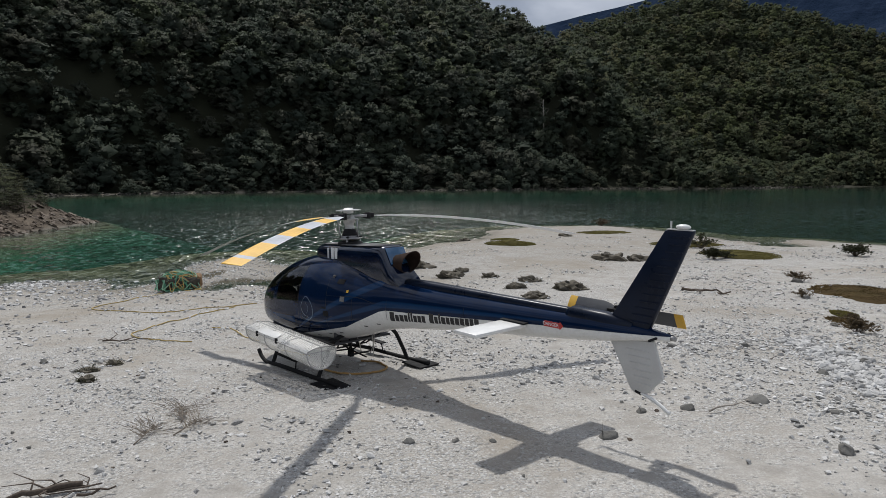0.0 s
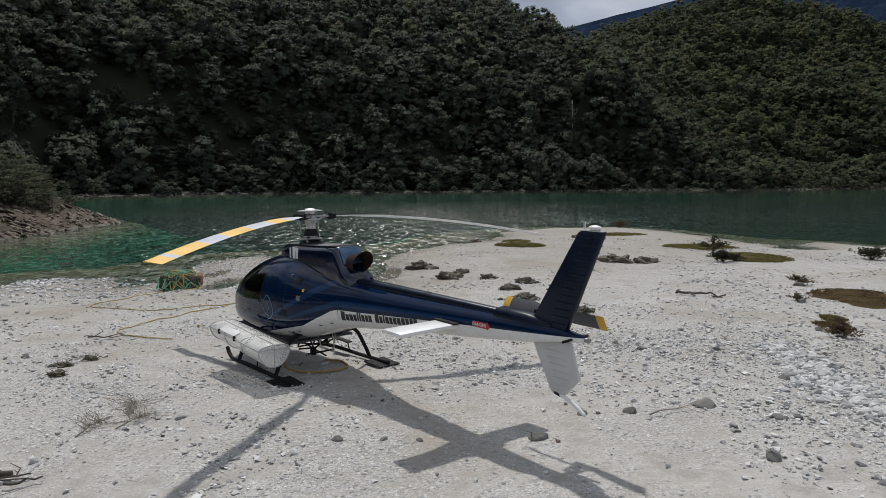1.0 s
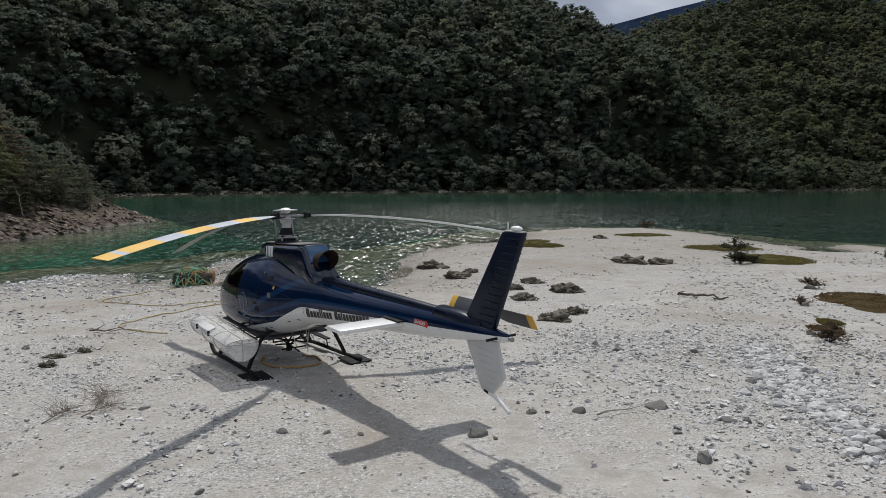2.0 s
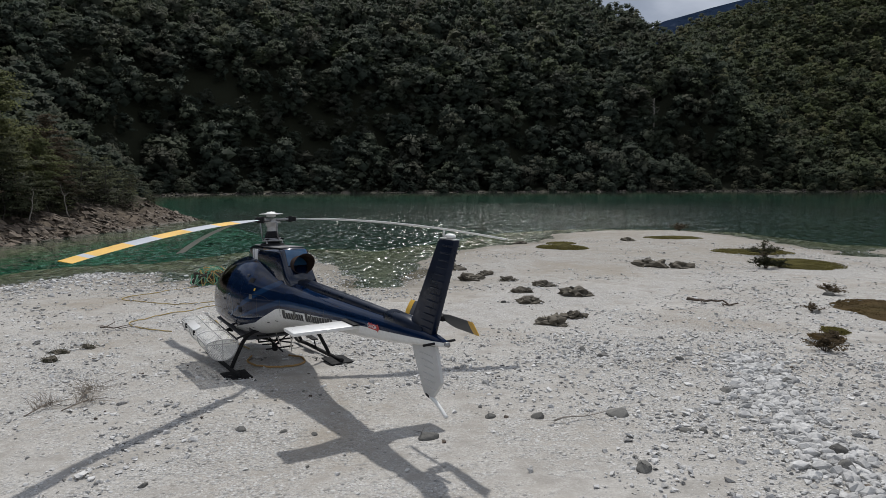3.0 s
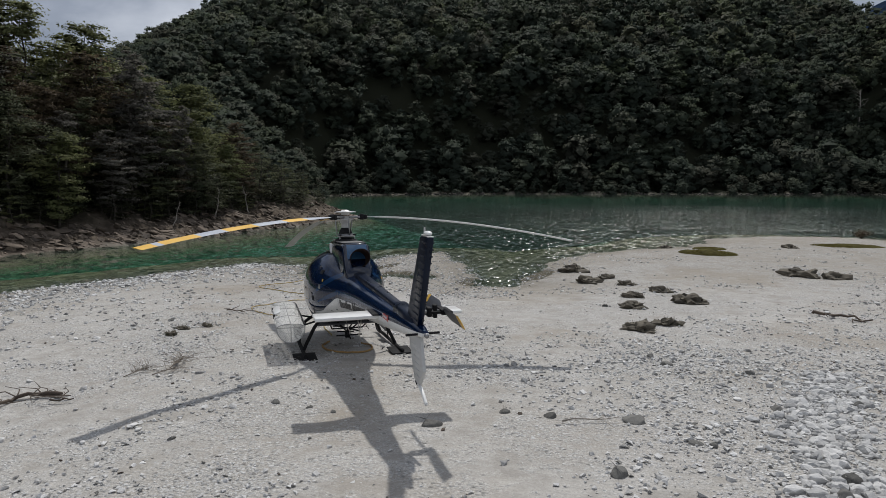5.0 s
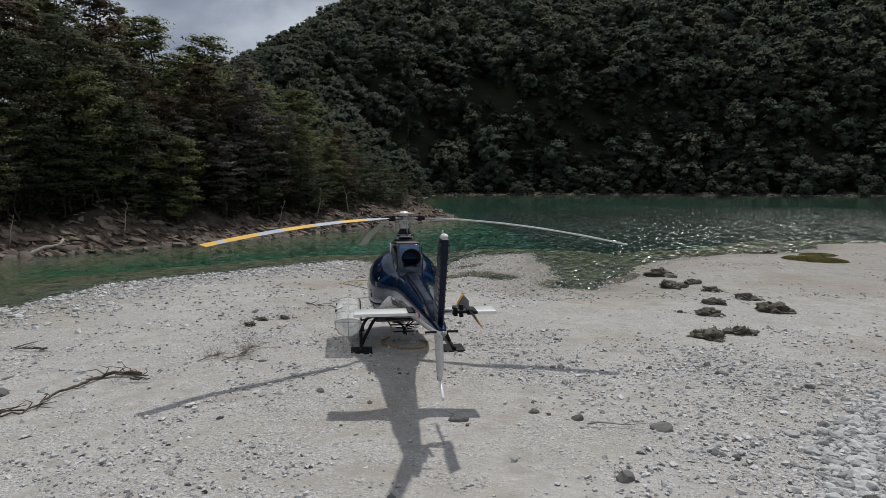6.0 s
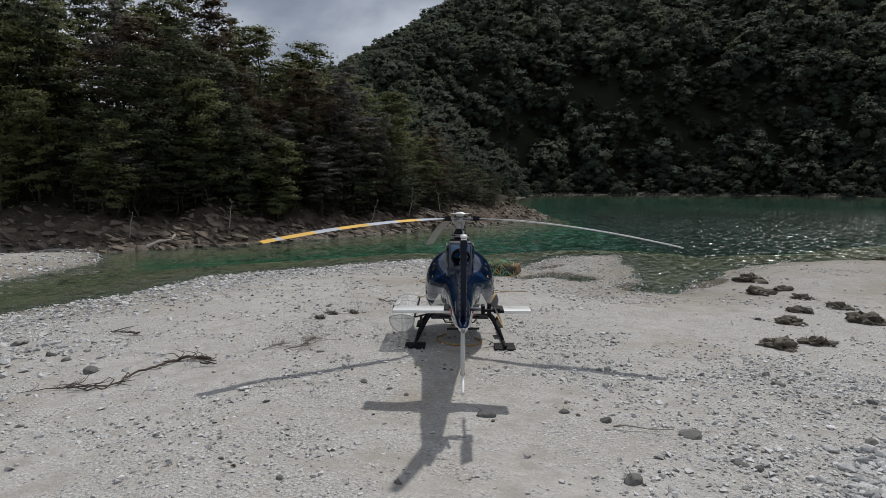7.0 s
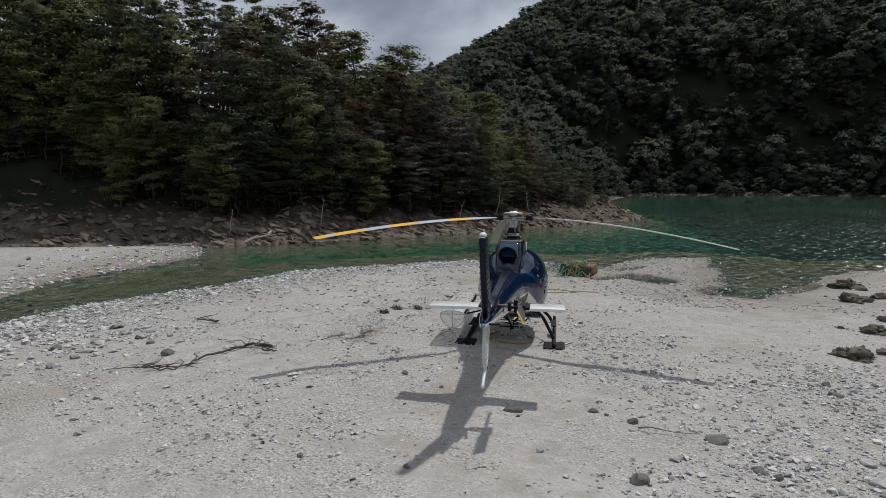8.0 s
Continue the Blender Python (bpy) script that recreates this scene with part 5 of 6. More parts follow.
def boom_sign(left):
    """Red arrow-shaped warning sign on the boom."""
    sx = -1 if left else 1
    y0, y1, zc = -5.18, -5.51, 1.815
    b = bmesh.new()
    pts = [(y0, zc - .04), (y1 + .06, zc - .04), (y1 + .06, zc - .06), (y1, zc), (y1 + .06, zc + .06), (y1 + .06, zc + .04), (y0, zc + .04)]
    hw = float(smooth_table(np.array([-5.34]))[0][0])
    vs = [b.verts.new((sx * (float(smooth_table(np.array([y]))[0][0]) + .004), y, z)) for y, z in pts]
    b.faces.new(vs)
    r = bmesh.ops.extrude_face_region(b, geom=b.faces[:])
    bmesh.ops.translate(b, verts=[q for q in r["geom"] if isinstance(q, bmesh.types.BMVert)], vec=(sx * .004, 0, 0))
    bmesh.ops.recalc_face_normals(b, faces=b.faces)
    sign = part("warning_sign", b, M_RED, heli, "red arrow sign with white lettering")
    cu = bpy.data.curves.new("lettering", "FONT")
    cu.body, cu.size, cu.align_x, cu.align_y, cu.extrude = "DANGER", .067, "CENTER", "CENTER", .001
    ob = new("lettering", cu)
    me = bpy.data.meshes.new_from_object(ob.evaluated_get(bpy.context.evaluated_depsgraph_get()))
    bpy.data.objects.remove(ob)
    me.materials.append(M_LETTER)
    lt = new("lettering", me)
    lt.parent = sign
    lt.matrix_basis = Matrix.Translation((sx * (hw + .013), -5.30, zc)) @ Matrix.Rotation(radians(-3.3 * sx), 4, "Z") @ Matrix.Rotation(radians(-90 if left else 90), 4, "Z") @ Matrix.Rotation(radians(90), 4, "X")
    tagged(lt, "white word on the sign")


boom_sign(True)
boom_sign(False)


# ---- trees on the near bank ----
def near_tree(seed, H, wide, first, pads, leaf, spray, limbs, top=0.25):
    """Trunk with limbs, and a crown of flat leafy sprays; returns both meshes. H in metres."""
    rng = np.random.default_rng(seed)
    bend = rng.normal(size=(7, 2)) * 0.018 * H
    bend[0] = 0
    tp = [(bend[k, 0], bend[k, 1], H * k / 6 - (0.8 if k == 0 else 0)) for k in range(7)]
    tv, tf = [], []

    def bar(pts, r0, r1, sides):
        base = len(tv)
        for i, p in enumerate(pts):
            r = r0 + (r1 - r0) * i / (len(pts) - 1)
            for k in range(sides):
                w = 2 * math.pi * k / sides
                tv.append((p[0] + r * math.cos(w), p[1] + r * math.sin(w), p[2] + 0.3 * r * math.sin(w)))
        for i in range(len(pts) - 1):
            for k in range(sides):
                q = (k + 1) % sides
                tf.append((base + i * sides + k, base + i * sides + q, base + (i + 1) * sides + q, base + (i + 1) * sides + k))
    bar(tp, 0.010 * H + 0.03, 0.012, 6)
    cen, nor, soft, cores, core_n = [], [], [], [], []
    for k in range(limbs):
        h = first + (0.99 - first) * ((k + rng.uniform(0, 1)) / limbs)
        a = k * 2.4 + rng.uniform(-0.5, 0.5)
        u = (h - first) / (1 - first)
        L = wide * H * ((0.75 + 0.45 * math.sin(3.0 * u)) * (1 - u ** 2.2) ** 0.8 if seed % 2 == 0 else (0.5 + 0.8 * u) * (1 - u ** 2.8) * 1.1) * rng.uniform(0.45, 1.3) + top
        z0 = h * H
        i = min(5, int(h * 6))
        s = h * 6 - i
        x0, y0 = (np.array(tp[i][:2]) * (1 - s) + np.array(tp[i + 1][:2]) * s)
        rise = rng.uniform(0.0, 0.75) * L * (0.3 + u)
        pts = [(x0 + math.cos(a) * L * q, y0 + math.sin(a) * L * q, z0 + rise * q - 0.16 * L * q * q) for q in (0, 0.4, 0.75, 1.0)]
        bar(pts, 0.010 * H * (1 - 0.6 * u) * 0.35 + 0.012, 0.006, 3)
        n = max(2, int(pads * (0.5 + L / (wide * H))))
        for j in range(n):
            q = rng.uniform(0.35, 1.08)
            c = np.array(pts[0]) + (np.array(pts[-1]) - np.array(pts[0])) * q
            c = c + rng.normal(size=3) * [0.20 * L, 0.20 * L, 0.09 * L]
            r = rng.uniform(0.55, 1.0) * spray
            d = unit(leaf, rng) * rng.uniform(0.35, 1.0, (leaf, 1))
            cen.append(c + d * r * [1, 1, 0.30])
            # the twigs and inner leaves of the spray, a flat mass
            turn = np.array([[math.cos(a), math.sin(a), -0.12], [-math.sin(a), math.cos(a), 0], [0, 0, 1]])
            v = (OCT_V * rng.uniform(0.75, 1.1, (6, 1)) * [1.0, 0.8, 0.22]) @ turn
            cores.append(c + v * r * 0.42)
            core_n.append(OCT_V * [0.5, 0.5, 0.8] @ turn + 0.7 * np.array([math.cos(a), math.sin(a), 0.35]) + np.array([0, 0, 0.2]))
            nor.append(np.tile([0, 0, 1.0], (leaf, 1)) + 0.4 * d)
            w = d * [0.8, 0.8, 1.0] + 0.8 * np.array([math.cos(a), math.sin(a), 0.45]) + np.array([0, 0, 0.35]) + 0.2 * rng.normal(size=d.shape)
            soft.append(w)
    return tv, tf, np.concatenate(cen), np.concatenate(nor), np.concatenate(soft), np.concatenate(cores), np.concatenate(core_n), rng


def tree_meshes(name, mat, size, *args, **kw):
    tv, tf, cen, nor, soft, cores, core_n, rng = near_tree(*args, **kw)
    tr = mesh(name + "_trunk", tv, tf, M_BARK)
    soft = soft / np.linalg.norm(soft, axis=1)[:, None]
    co = leaf_tris(cen, 0.55 * nor + 0.8 * soft, size, rng)
    n = len(cores) // 6
    tri = np.concatenate([np.arange(len(co)), ((np.arange(n) * 6)[:, None, None] + OCT_F[None] + len(co)).reshape(-1)])
    cr = big_mesh(name + "_crown", np.concatenate([co, cores]), tri, 3, mat, True)
    core_n = core_n / np.linalg.norm(core_n, axis=1)[:, None]
    soft_normals(cr, np.concatenate([np.repeat(soft, 3, axis=0), core_n]))
    return tr, cr


KINDS = ((M_BEECH, 11, 15.0, 0.24, 0.12, 1.05, 34), (M_BEECH, 12, 17.0, 0.19, 0.22, 0.95, 32), (M_BEECH, 13, 13.0, 0.30, 0.08, 1.1, 34),
         (M_BEECH, 14, 16.0, 0.15, 0.34, 0.8, 30), (M_YELLOW, 15, 11.0, 0.22, 0.14, 0.9, 28), (M_BEECH, 16, 14.0, 0.26, 0.14, 1.0, 34),
         (M_GREY, 17, 12.0, 0.20, 0.2, 0.6, 26), (M_BROWN, 18, 12.0, 0.22, 0.16, 0.85, 28), (M_BEECH, 19, 16.0, 0.085, 0.30, 0.55, 26), (M_YELLOW, 30, 15.0, 0.10, 0.26, 0.6, 24))
FINE = [tree_meshes("beech", m, 0.105, sd, H, w, fi, 5.2, 36, sp * 1.45, lb + 8) for m, sd, H, w, fi, sp, lb in KINDS]
COARSE = [tree_meshes("beech", m, 0.19, sd + 40, H, w, fi, 4.0, 16, sp * 1.55, lb) for m, sd, H, w, fi, sp, lb in KINDS]
LOW = [tree_meshes("shrub", m, 0.085, sd, H, w, 0.06, 2.6, 20, 0.6, 16) for m, sd, H, w in (
    (M_SHRUB, 21, 4.2, 0.32), (M_BEECH, 22, 5.0, 0.26), (M_YELLOW, 23, 4.0, 0.3))]


def inland(y, d):
    """x of the place d metres behind the foot of the near bank."""
    xs = np.linspace(-105, -30, 750)
    ok = np.nonzero(inside_distance(xs, np.full(750, y), BANK) > d)[0]
    return float(xs[ok[-1]]) if len(ok) else None


def bank_trees():
    rng = np.random.default_rng(9)
    spots = []
    for row, (d0, gap) in enumerate(((5.2, 2.6), (8.0, 3.0), (11.5, 3.4), (16.0, 3.8), (21.0, 4.4), (27.0, 5.0), (34.0, 5.0), (42.0, 5.5))):
        y = -12.0 + row
        while y < 74:
            spots.append((d0 + rng.uniform(-1.5, 1.5), y + rng.uniform(-1.2, 1.2), row))
            y += gap * rng.uniform(0.7, 1.3)
    for d0, y, row in spots:
        x = inland(y, d0 + float(np.interp(y, [10, 21], [7.0 if row < 2 else 3.0, 0.0])))
        if x is None:
            continue
        z = land_at(x, y)
        # the wood falls away towards the point
        bearing = math.degrees(math.atan2(10 - x, y - 1.4))
        cap = 3.65 + math.hypot(x - 10, y - 1.4) * math.tan(radians(np.interp(bearing, [34, 38.5, 43, 48, 54.4, 60.3, 64, 68, 73, 79, 90], [0.2, 0.6, 2.6, 5.6, 9.2, 11.0, 12.4, 14.0, 16.2, 18.0, 18.5]))) - z
        emergent = rng.uniform() < 0.2 and row > 0
        want = min(rng.uniform(*((6.0, 9.5), (8.0, 12.5), (9.5, 14.0), (10, 15.5), (10, 16), (10, 16), (10, 16), (10, 16))[row]) * (1.3 if emergent else 1.0), cap * (rng.uniform(0.70, 0.97) if not emergent else rng.uniform(1.05, 1.3)))
        if want < 1.2:
            continue
        if want < 5.5:
            tr, cr = LOW[int(rng.integers(2))]
            H0, nm, lab = 4.6, "small_tree", "small leafy tree leaning over the rocky bank"
        else:
            k = int(rng.choice([0, 1, 2, 3, 4, 5, 6, 7], p=[.17, .11, .17, .08, .13, .15, .08, .11])) if not emergent else int(rng.choice([8, 8, 9, 3]))
            if y < 24 and not emergent and rng.uniform() < 0.55:
                k = 4
            if y > 30 and rng.uniform() < 0.5:
                k = int(rng.choice([4, 6, 7]))
            tr, cr = (FINE if row < 3 or emergent else COARSE)[k]
            H0, nm = KINDS[k][2], "beech_tree"
            lab = {4: "yellowish green young beech tree on the bank", 6: "grey lichen-hung tree with thin foliage on the bank", 7: "brownish leafed tree on the wooded bank"}.get(k, "tall dark green beech tree with layered sprays")
        s = want / H0
        w = s * rng.uniform(1.0, 1.25) if want > 5.5 else s
        ob = empty(nm, Matrix.LocRotScale((x, y, z - 0.2), Euler((rng.normal() * 0.04, rng.normal() * 0.04, rng.uniform(0, 6.28))), Vector((w, w, s))), lab, "tree", "trees on the near bank")
        part("trunk", tr, None, ob)
        part("crown", cr, None, ob)
    # undergrowth along the top of the rocks
    y = -10.0
    while y < 71:
        x = inland(y, rng.uniform(3.6, 6.5) + float(np.interp(y, [10, 21], [6.5, 0.0])))
        k = int(rng.choice([0, 0, 1, 1, 2], p=[.3, .3, .15, .15, .1]))
        s = rng.uniform(0.5, 1.0) * np.interp(y, [40, 70], [1.0, 0.35])
        ob = empty("shrub", Matrix.LocRotScale((x, y, land_at(x, y) - 0.15), Euler((0, 0, rng.uniform(0, 6.28))), Vector((s * 1.15, s * 1.15, s * 0.85))), "bushy shrub at the top of the rocky bank", "shrub", "shrubs on the near bank")
        part("trunk", LOW[k][0], None, ob)
        part("crown", LOW[k][1], None, ob)
        y += rng.uniform(0.45, 0.85)


bank_trees()


def lone_tree(x, y, H, k, wide, label):
    ob = empty("beech_tree", Matrix.LocRotScale((x, y, land_at(x, y) - 0.2), Euler((0, 0, 1.3 * x)), Vector((H / KINDS[k][2] * wide, H / KINDS[k][2] * wide, H / KINDS[k][2]))), label, "tree", "trees on the near bank")
    part("trunk", FINE[k][0], None, ob)
    part("crown", FINE[k][1], None, ob)


lone_tree(-41.1, 41.0, 12.0, 6, 1.3, "grey lichen-hung tree with thin foliage on the bank")
lone_tree(-39.4, 44.5, 9.5, 6, 0.6, "slender pale grey tree on the bank")
for x, y, H in ((-48.0, 17.0, 8.5), (-48.5, 14.6, 7.5), (-46.5, 20.5, 7.0)):
    lone_tree(x, y, H, 4, 1.0, "yellowish green young beech tree on the bank")


# ---- bare and dead trees ----
def dead_tree(name, x, y, H, seed, label, lean=(0, 0), z=None):
    rng = np.random.default_rng(seed)
    ob = empty(name, Matrix.LocRotScale((x, y, (land_at(x, y) if z is None else z) - 0.2), Euler((lean[0], lean[1], rng.uniform(0, 6.28))), None), label, "dead tree")
    bow = 0.004 if H > 12 else 0.02
    pts = [(rng.normal() * bow * H, rng.normal() * bow * H, H * k / 6) for k in range(7)]
    part("trunk", tube_mesh("trunk", pts, [0.02 * H * (1 - k / 7.5) for k in range(7)], M_DEAD, 7), None, ob)
    for k in range(12):
        h = rng.uniform(0.3, 0.95)
        i = min(5, int(h * 6))
        p = Vector(pts[i]).lerp(Vector(pts[i + 1]), h * 6 - i)
        a, L = rng.uniform(0, 6.28), rng.uniform(0.10, 0.24) * H * (1.1 - h * 0.6)
        q = [p, p + Vector((math.cos(a) * L * 0.5, math.sin(a) * L * 0.5, L * 0.35)), p + Vector((math.cos(a + 0.3) * L, math.sin(a + 0.3) * L, L * rng.uniform(0.3, 0.9)))]
        part("branch", tube_mesh("branch", q, [0.005 * H, 0.003 * H, 0.0012 * H], M_DEAD, 5), None, ob)


dead_tree("dead_tree", 40.0, 262.0, 15.0, 61, "bare bleached dead tree standing in the forest")
for k, (x, y, H) in enumerate(((-37.6, 27.0, 2.6), (-38.0, 19.5, 2.2), (-36.6, 40.5, 2.4), (-37.2, 46.0, 3.0), (-38.5, 52.0, 3.2), (-40.0, 33.0, 7.0), (-41.5, 41.0, 8.5))):
    dead_tree("dead_tree", x, y, H, 70 + k, "bleached bare dead sapling on the rocky bank", (0.25 * math.sin(k * 2.1), 0.25 * math.cos(k * 1.3)))


# ---- stones ----
def hull_stone(seed, points, flat):
    """An angular stone about 1 across, as the hull of random points."""
    rng = np.random.default_rng(seed)
    b = bmesh.new()
    for p in unit(points, rng):
        p = p * rng.uniform(0.82, 1.0)
        b.verts.new((p[0] * 0.5, p[1] * 0.5 * rng.uniform(0.75, 1.0), p[2] * 0.5 * flat))
    bmesh.ops.convex_hull(b, input=b.verts[:])
    loose = [v for v in b.verts if not v.link_faces]
    bmesh.ops.delete(b, geom=loose, context="VERTS")
    bmesh.ops.triangulate(b, faces=b.faces[:])
    bmesh.ops.recalc_face_normals(b, faces=b.faces[:])
    b.verts.index_update()
    v = np.array([q.co[:] for q in b.verts])
    f = np.array([[q.index for q in g.verts] for g in b.faces])
    b.free()
    return v, f


def band_x(y):
    """The middle of the washed band of cobbles."""
    return 7.9 + 0.08 * (y - 8) + 0.25 * np.sin(y * 0.4)


def stoniness(x, y):
    """How thickly stones lie, 0 to 1."""
    n = fbm(x * 0.33, y * 0.33, 4, 81) + 0.55 * fbm(x * 1.3, y * 1.3, 3, 85)
    line = np.exp(-((x - band_x(y)) / 0.8) ** 2) * np.clip((16.5 - y) / 3, 0, 1)
    right = 0.24 * np.exp(-((x - 8.5) / 5.5) ** 2) * np.exp(-((y - 15) / 9.0) ** 2) + 0.36 * np.exp(-((x - 11) / 7) ** 2 - ((y - 23) / 5.0) ** 2)
    left = 0.75 * np.exp(-((inside_distance(x, y, BEACH) - 2.5) / 3.2) ** 2) * (x < -2) + 0.30 * np.exp(-((x + 8) / 5) ** 2) * np.exp(-((y - 14) / 9) ** 2)
    tongue = 0.7 * np.exp(-((x + 5.2) / 1.4) ** 2 - ((y - 31) / 3.5) ** 2)
    calm = 0.30 * np.exp(-((x - 1.0) / 4.5) ** 2 - ((y - 9.5) / 4.0) ** 2) + 0.35 * np.exp(-((x - 3.5) / 3) ** 2 - ((y - 34) / 9) ** 2)
    return np.clip(0.14 + 1.15 * n + 0.8 * line + right + left + tongue - calm, 0.015, 1)


def scatter(count, seed, area, power=1.0):
    rng = np.random.default_rng(seed)
    n = count * 12
    x, y = rng.uniform(area[0], area[1], n), rng.uniform(area[2], area[3], n)
    ok = inside_distance(x, y, BEACH) > -1.0
    ok &= rng.uniform(0, 1, n) < stoniness(x, y) ** power
    return x[ok][:count], y[ok][:count], rng


def stone_field(name, count, seed, area, smin, smax, protos, label, power=1.0, mat=None, spots=None):
    x, y, rng = scatter(count, seed, area, power) if spots is None else (*spots, np.random.default_rng(seed))
    z = land(x, y)
    size = smin * (smax / smin) ** (rng.uniform(0, 1, len(x)) ** 2.2)
    co, tri, base = [], [], 0
    for k in range(len(x)):
        v, f = protos[int(rng.integers(len(protos)))]
        a, tilt = rng.uniform(0, 6.283), rng.normal() * 0.3
        ca, sa, ct, stt = math.cos(a), math.sin(a), math.cos(tilt), math.sin(tilt)
        turn = np.array([[ca, sa, 0], [-sa * ct, ca * ct, stt], [sa * stt, -ca * stt, ct]])
        s = size[k]
        co.append((v * [1.0, rng.uniform(0.6, 1.0), 1.0]) @ turn * s + [x[k], y[k], z[k] + 0.07 * s])
        tri.append(f + base)
        base += len(v)
    me = big_mesh(name, np.concatenate(co), np.concatenate(tri).reshape(-1), 3, mat or M_STONE)
    return tagged(new(name, me), label, "stones", kind="stuff")


SMALL = [hull_stone(200 + k, 8, fl) for k, fl in enumerate((0.35, 0.44, 0.3, 0.6, 0.4, 0.26, 0.5, 0.38))]
WORN = [hull_stone(250 + k, 30, fl) for k, fl in enumerate((0.5, 0.6, 0.42, 0.66, 0.55))]
LARGE = [hull_stone(230 + k, 15, fl) for k, fl in enumerate((0.5, 0.4, 0.6, 0.36, 0.55, 0.45))]
stone_field("gravel", 21000, 1, (-9, 13, 4, 19), 0.028, 0.15, SMALL, "scattered small pale grey angular stones")
stone_field("gravel", 29000, 2, (-23, 26, 3, 50), 0.055, 0.24, SMALL, "scattered pale grey flat stones on the beach")
rr = np.random.default_rng(44)
yy = rr.uniform(6.5, 15.5, 1900)
stone_field("cobbles", 0, 3, None, 0.07, 0.30, WORN, "washed band of grey cobbles", spots=(band_x(yy) + rr.normal(size=1900) * (0.20 + 0.008 * yy), yy), mat=M_COBBLE)
yy = rr.uniform(-2, 30, 3000)
xs0 = np.interp(yy, [-8, 3.4, 5.7, 8.5, 12.6, 17, 21, 26, 30], [-13, -16.7, -18.6, -19.1, -20.3, -22.2, -21.3, -19.8, -19])
stone_field("cobbles", 0, 4, None, 0.08, 0.42, LARGE, "pale cobbles along the river's edge", spots=(xs0 + 0.1 + np.abs(rr.normal(size=3000)) * 3.0, yy))
yy = rr.uniform(-6, 17, 1500)
xs0 = np.interp(yy, [-6, 3.9, 6.4, 11.7, 15, 17], [-20, -22.3, -25.8, -29.2, -31.6, -35])
stone_field("cobbles", 0, 5, None, 0.10, 0.45, LARGE, "pale cobbles on the far gravel bar", spots=(xs0 - np.abs(rr.normal(size=1500)) * 4.0, yy))

stone_field("cobbles", 0, 8, None, 0.09, 0.42, LARGE, "pale angular cobbles near the river's edge", spots=(-11.5 + 3.0 * rr.normal(size=900), 4.0 + 1.5 * rr.normal(size=900)))
stone_field("dark_gravel", 0, 9, None, 0.03, 0.12, SMALL, "patch of dark grey small stones on silt", spots=(-5.0 + 0.8 * rr.normal(size=380), 11.0 + 0.55 * rr.normal(size=380)), mat=M_COBBLE)
stone_field("drift_litter", 900, 6, (-14, 14, 4, 30), 0.03, 0.13, SMALL, "scattered dark bark chips and bits of drift", power=0.5, mat=M_STICK)
stone_field("dark_gravel", 3600, 7, (-14, 16, 4, 34), 0.03, 0.13, SMALL, "scattered dark grey small stones", power=0.6, mat=M_BOULDER)

# larger stones one by one, lying in the ground
ROUND = []
for k in range(7):
    rng = np.random.default_rng(300 + k)
    b = bmesh.new()
    for p in unit(22, rng):
        b.verts.new((p[0] * 0.52, p[1] * 0.42, p[2] * 0.36))
    bmesh.ops.convex_hull(b, input=b.verts[:])
    bmesh.ops.delete(b, geom=[v for v in b.verts if not v.link_faces], context="VERTS")
    bmesh.ops.bevel(b, geom=list(b.edges), offset=0.035, segments=2, affect="EDGES", profile=0.5)
    bmesh.ops.triangulate(b, faces=b.faces[:])
    bmesh.ops.subdivide_edges(b, edges=[e for e in b.edges if e.calc_length() > 0.14], cuts=1, use_grid_fill=True)
    off = Vector(rng.uniform(0, 50, 3))
    for q in b.verts:
        q.co *= 1 + 0.10 * noise.fractal(q.co * 5 + off, 0.8, 2.0, 4)
    me = bpy.data.meshes.new("boulder")
    b.to_mesh(me)
    b.free()
    me.materials.append(M_BOULDER)
    me.polygons.foreach_set("use_smooth", np.full(len(me.polygons), True, dtype=bool))
    me.set_sharp_from_angle(angle=radians(40))
    ROUND.append(me)
BOULDERS = [(5.22, 10.5, .40), (5.36, 8.36, .32), (5.28, 14.7, .34), (4.86, 15.4, .26), (6.22, 9.88, .15), (6.42, 9.86, .17), (2.38, 9.05, .40), (3.95, 10.2, .26), (3.2, 10.15, .22), (-6.1, 5.85, .44),
            (-3.2, 3.75, .16), (-.45, 8.82, .18), (.2, 8.88, .17), (3.28, 6.2, .15), (-.75, 6.86, .16), (2.1, 5.25, .14), (6.15, 9.9, .22), (8.6, 13.0, .25), (.72, 8.82, .13), (2.43, 22.75, .26), (14.2, 25.9, .5),
            (12.2, 21.7, .42), (8.0, 9.2, .35), (8.9, 8.0, .33), (9.3, 10.4, .3), (7.3, 12.2, .26), (6.9, 14.6, .24), (10.4, 17.0, .3), (-9.14, 6.0, .34), (-8.07, 6.0, .3), (-9.65, 4.04, .4), (-9.0, 14.5, .28), (7.85, 8.6, .34)]
for k, (x, y, s) in enumerate(BOULDERS):
    ob = new("boulder", ROUND[k % 7])
    s *= 0.95
    ob.matrix_basis = Matrix.LocRotScale((x, y, land_at(x, y) - 0.02 * s), Euler((0.25 * math.sin(k), 0.1 * math.cos(k * 2), k * 1.7)), Vector((s, s, s * (1.0 + 0.2 * math.sin(k * 3)))))
    tagged(ob, "dark grey rounded boulder bedded in the gravel" if s > .25 else "small dark grey stone lying on the gravel", "boulder", "boulders on the beach")


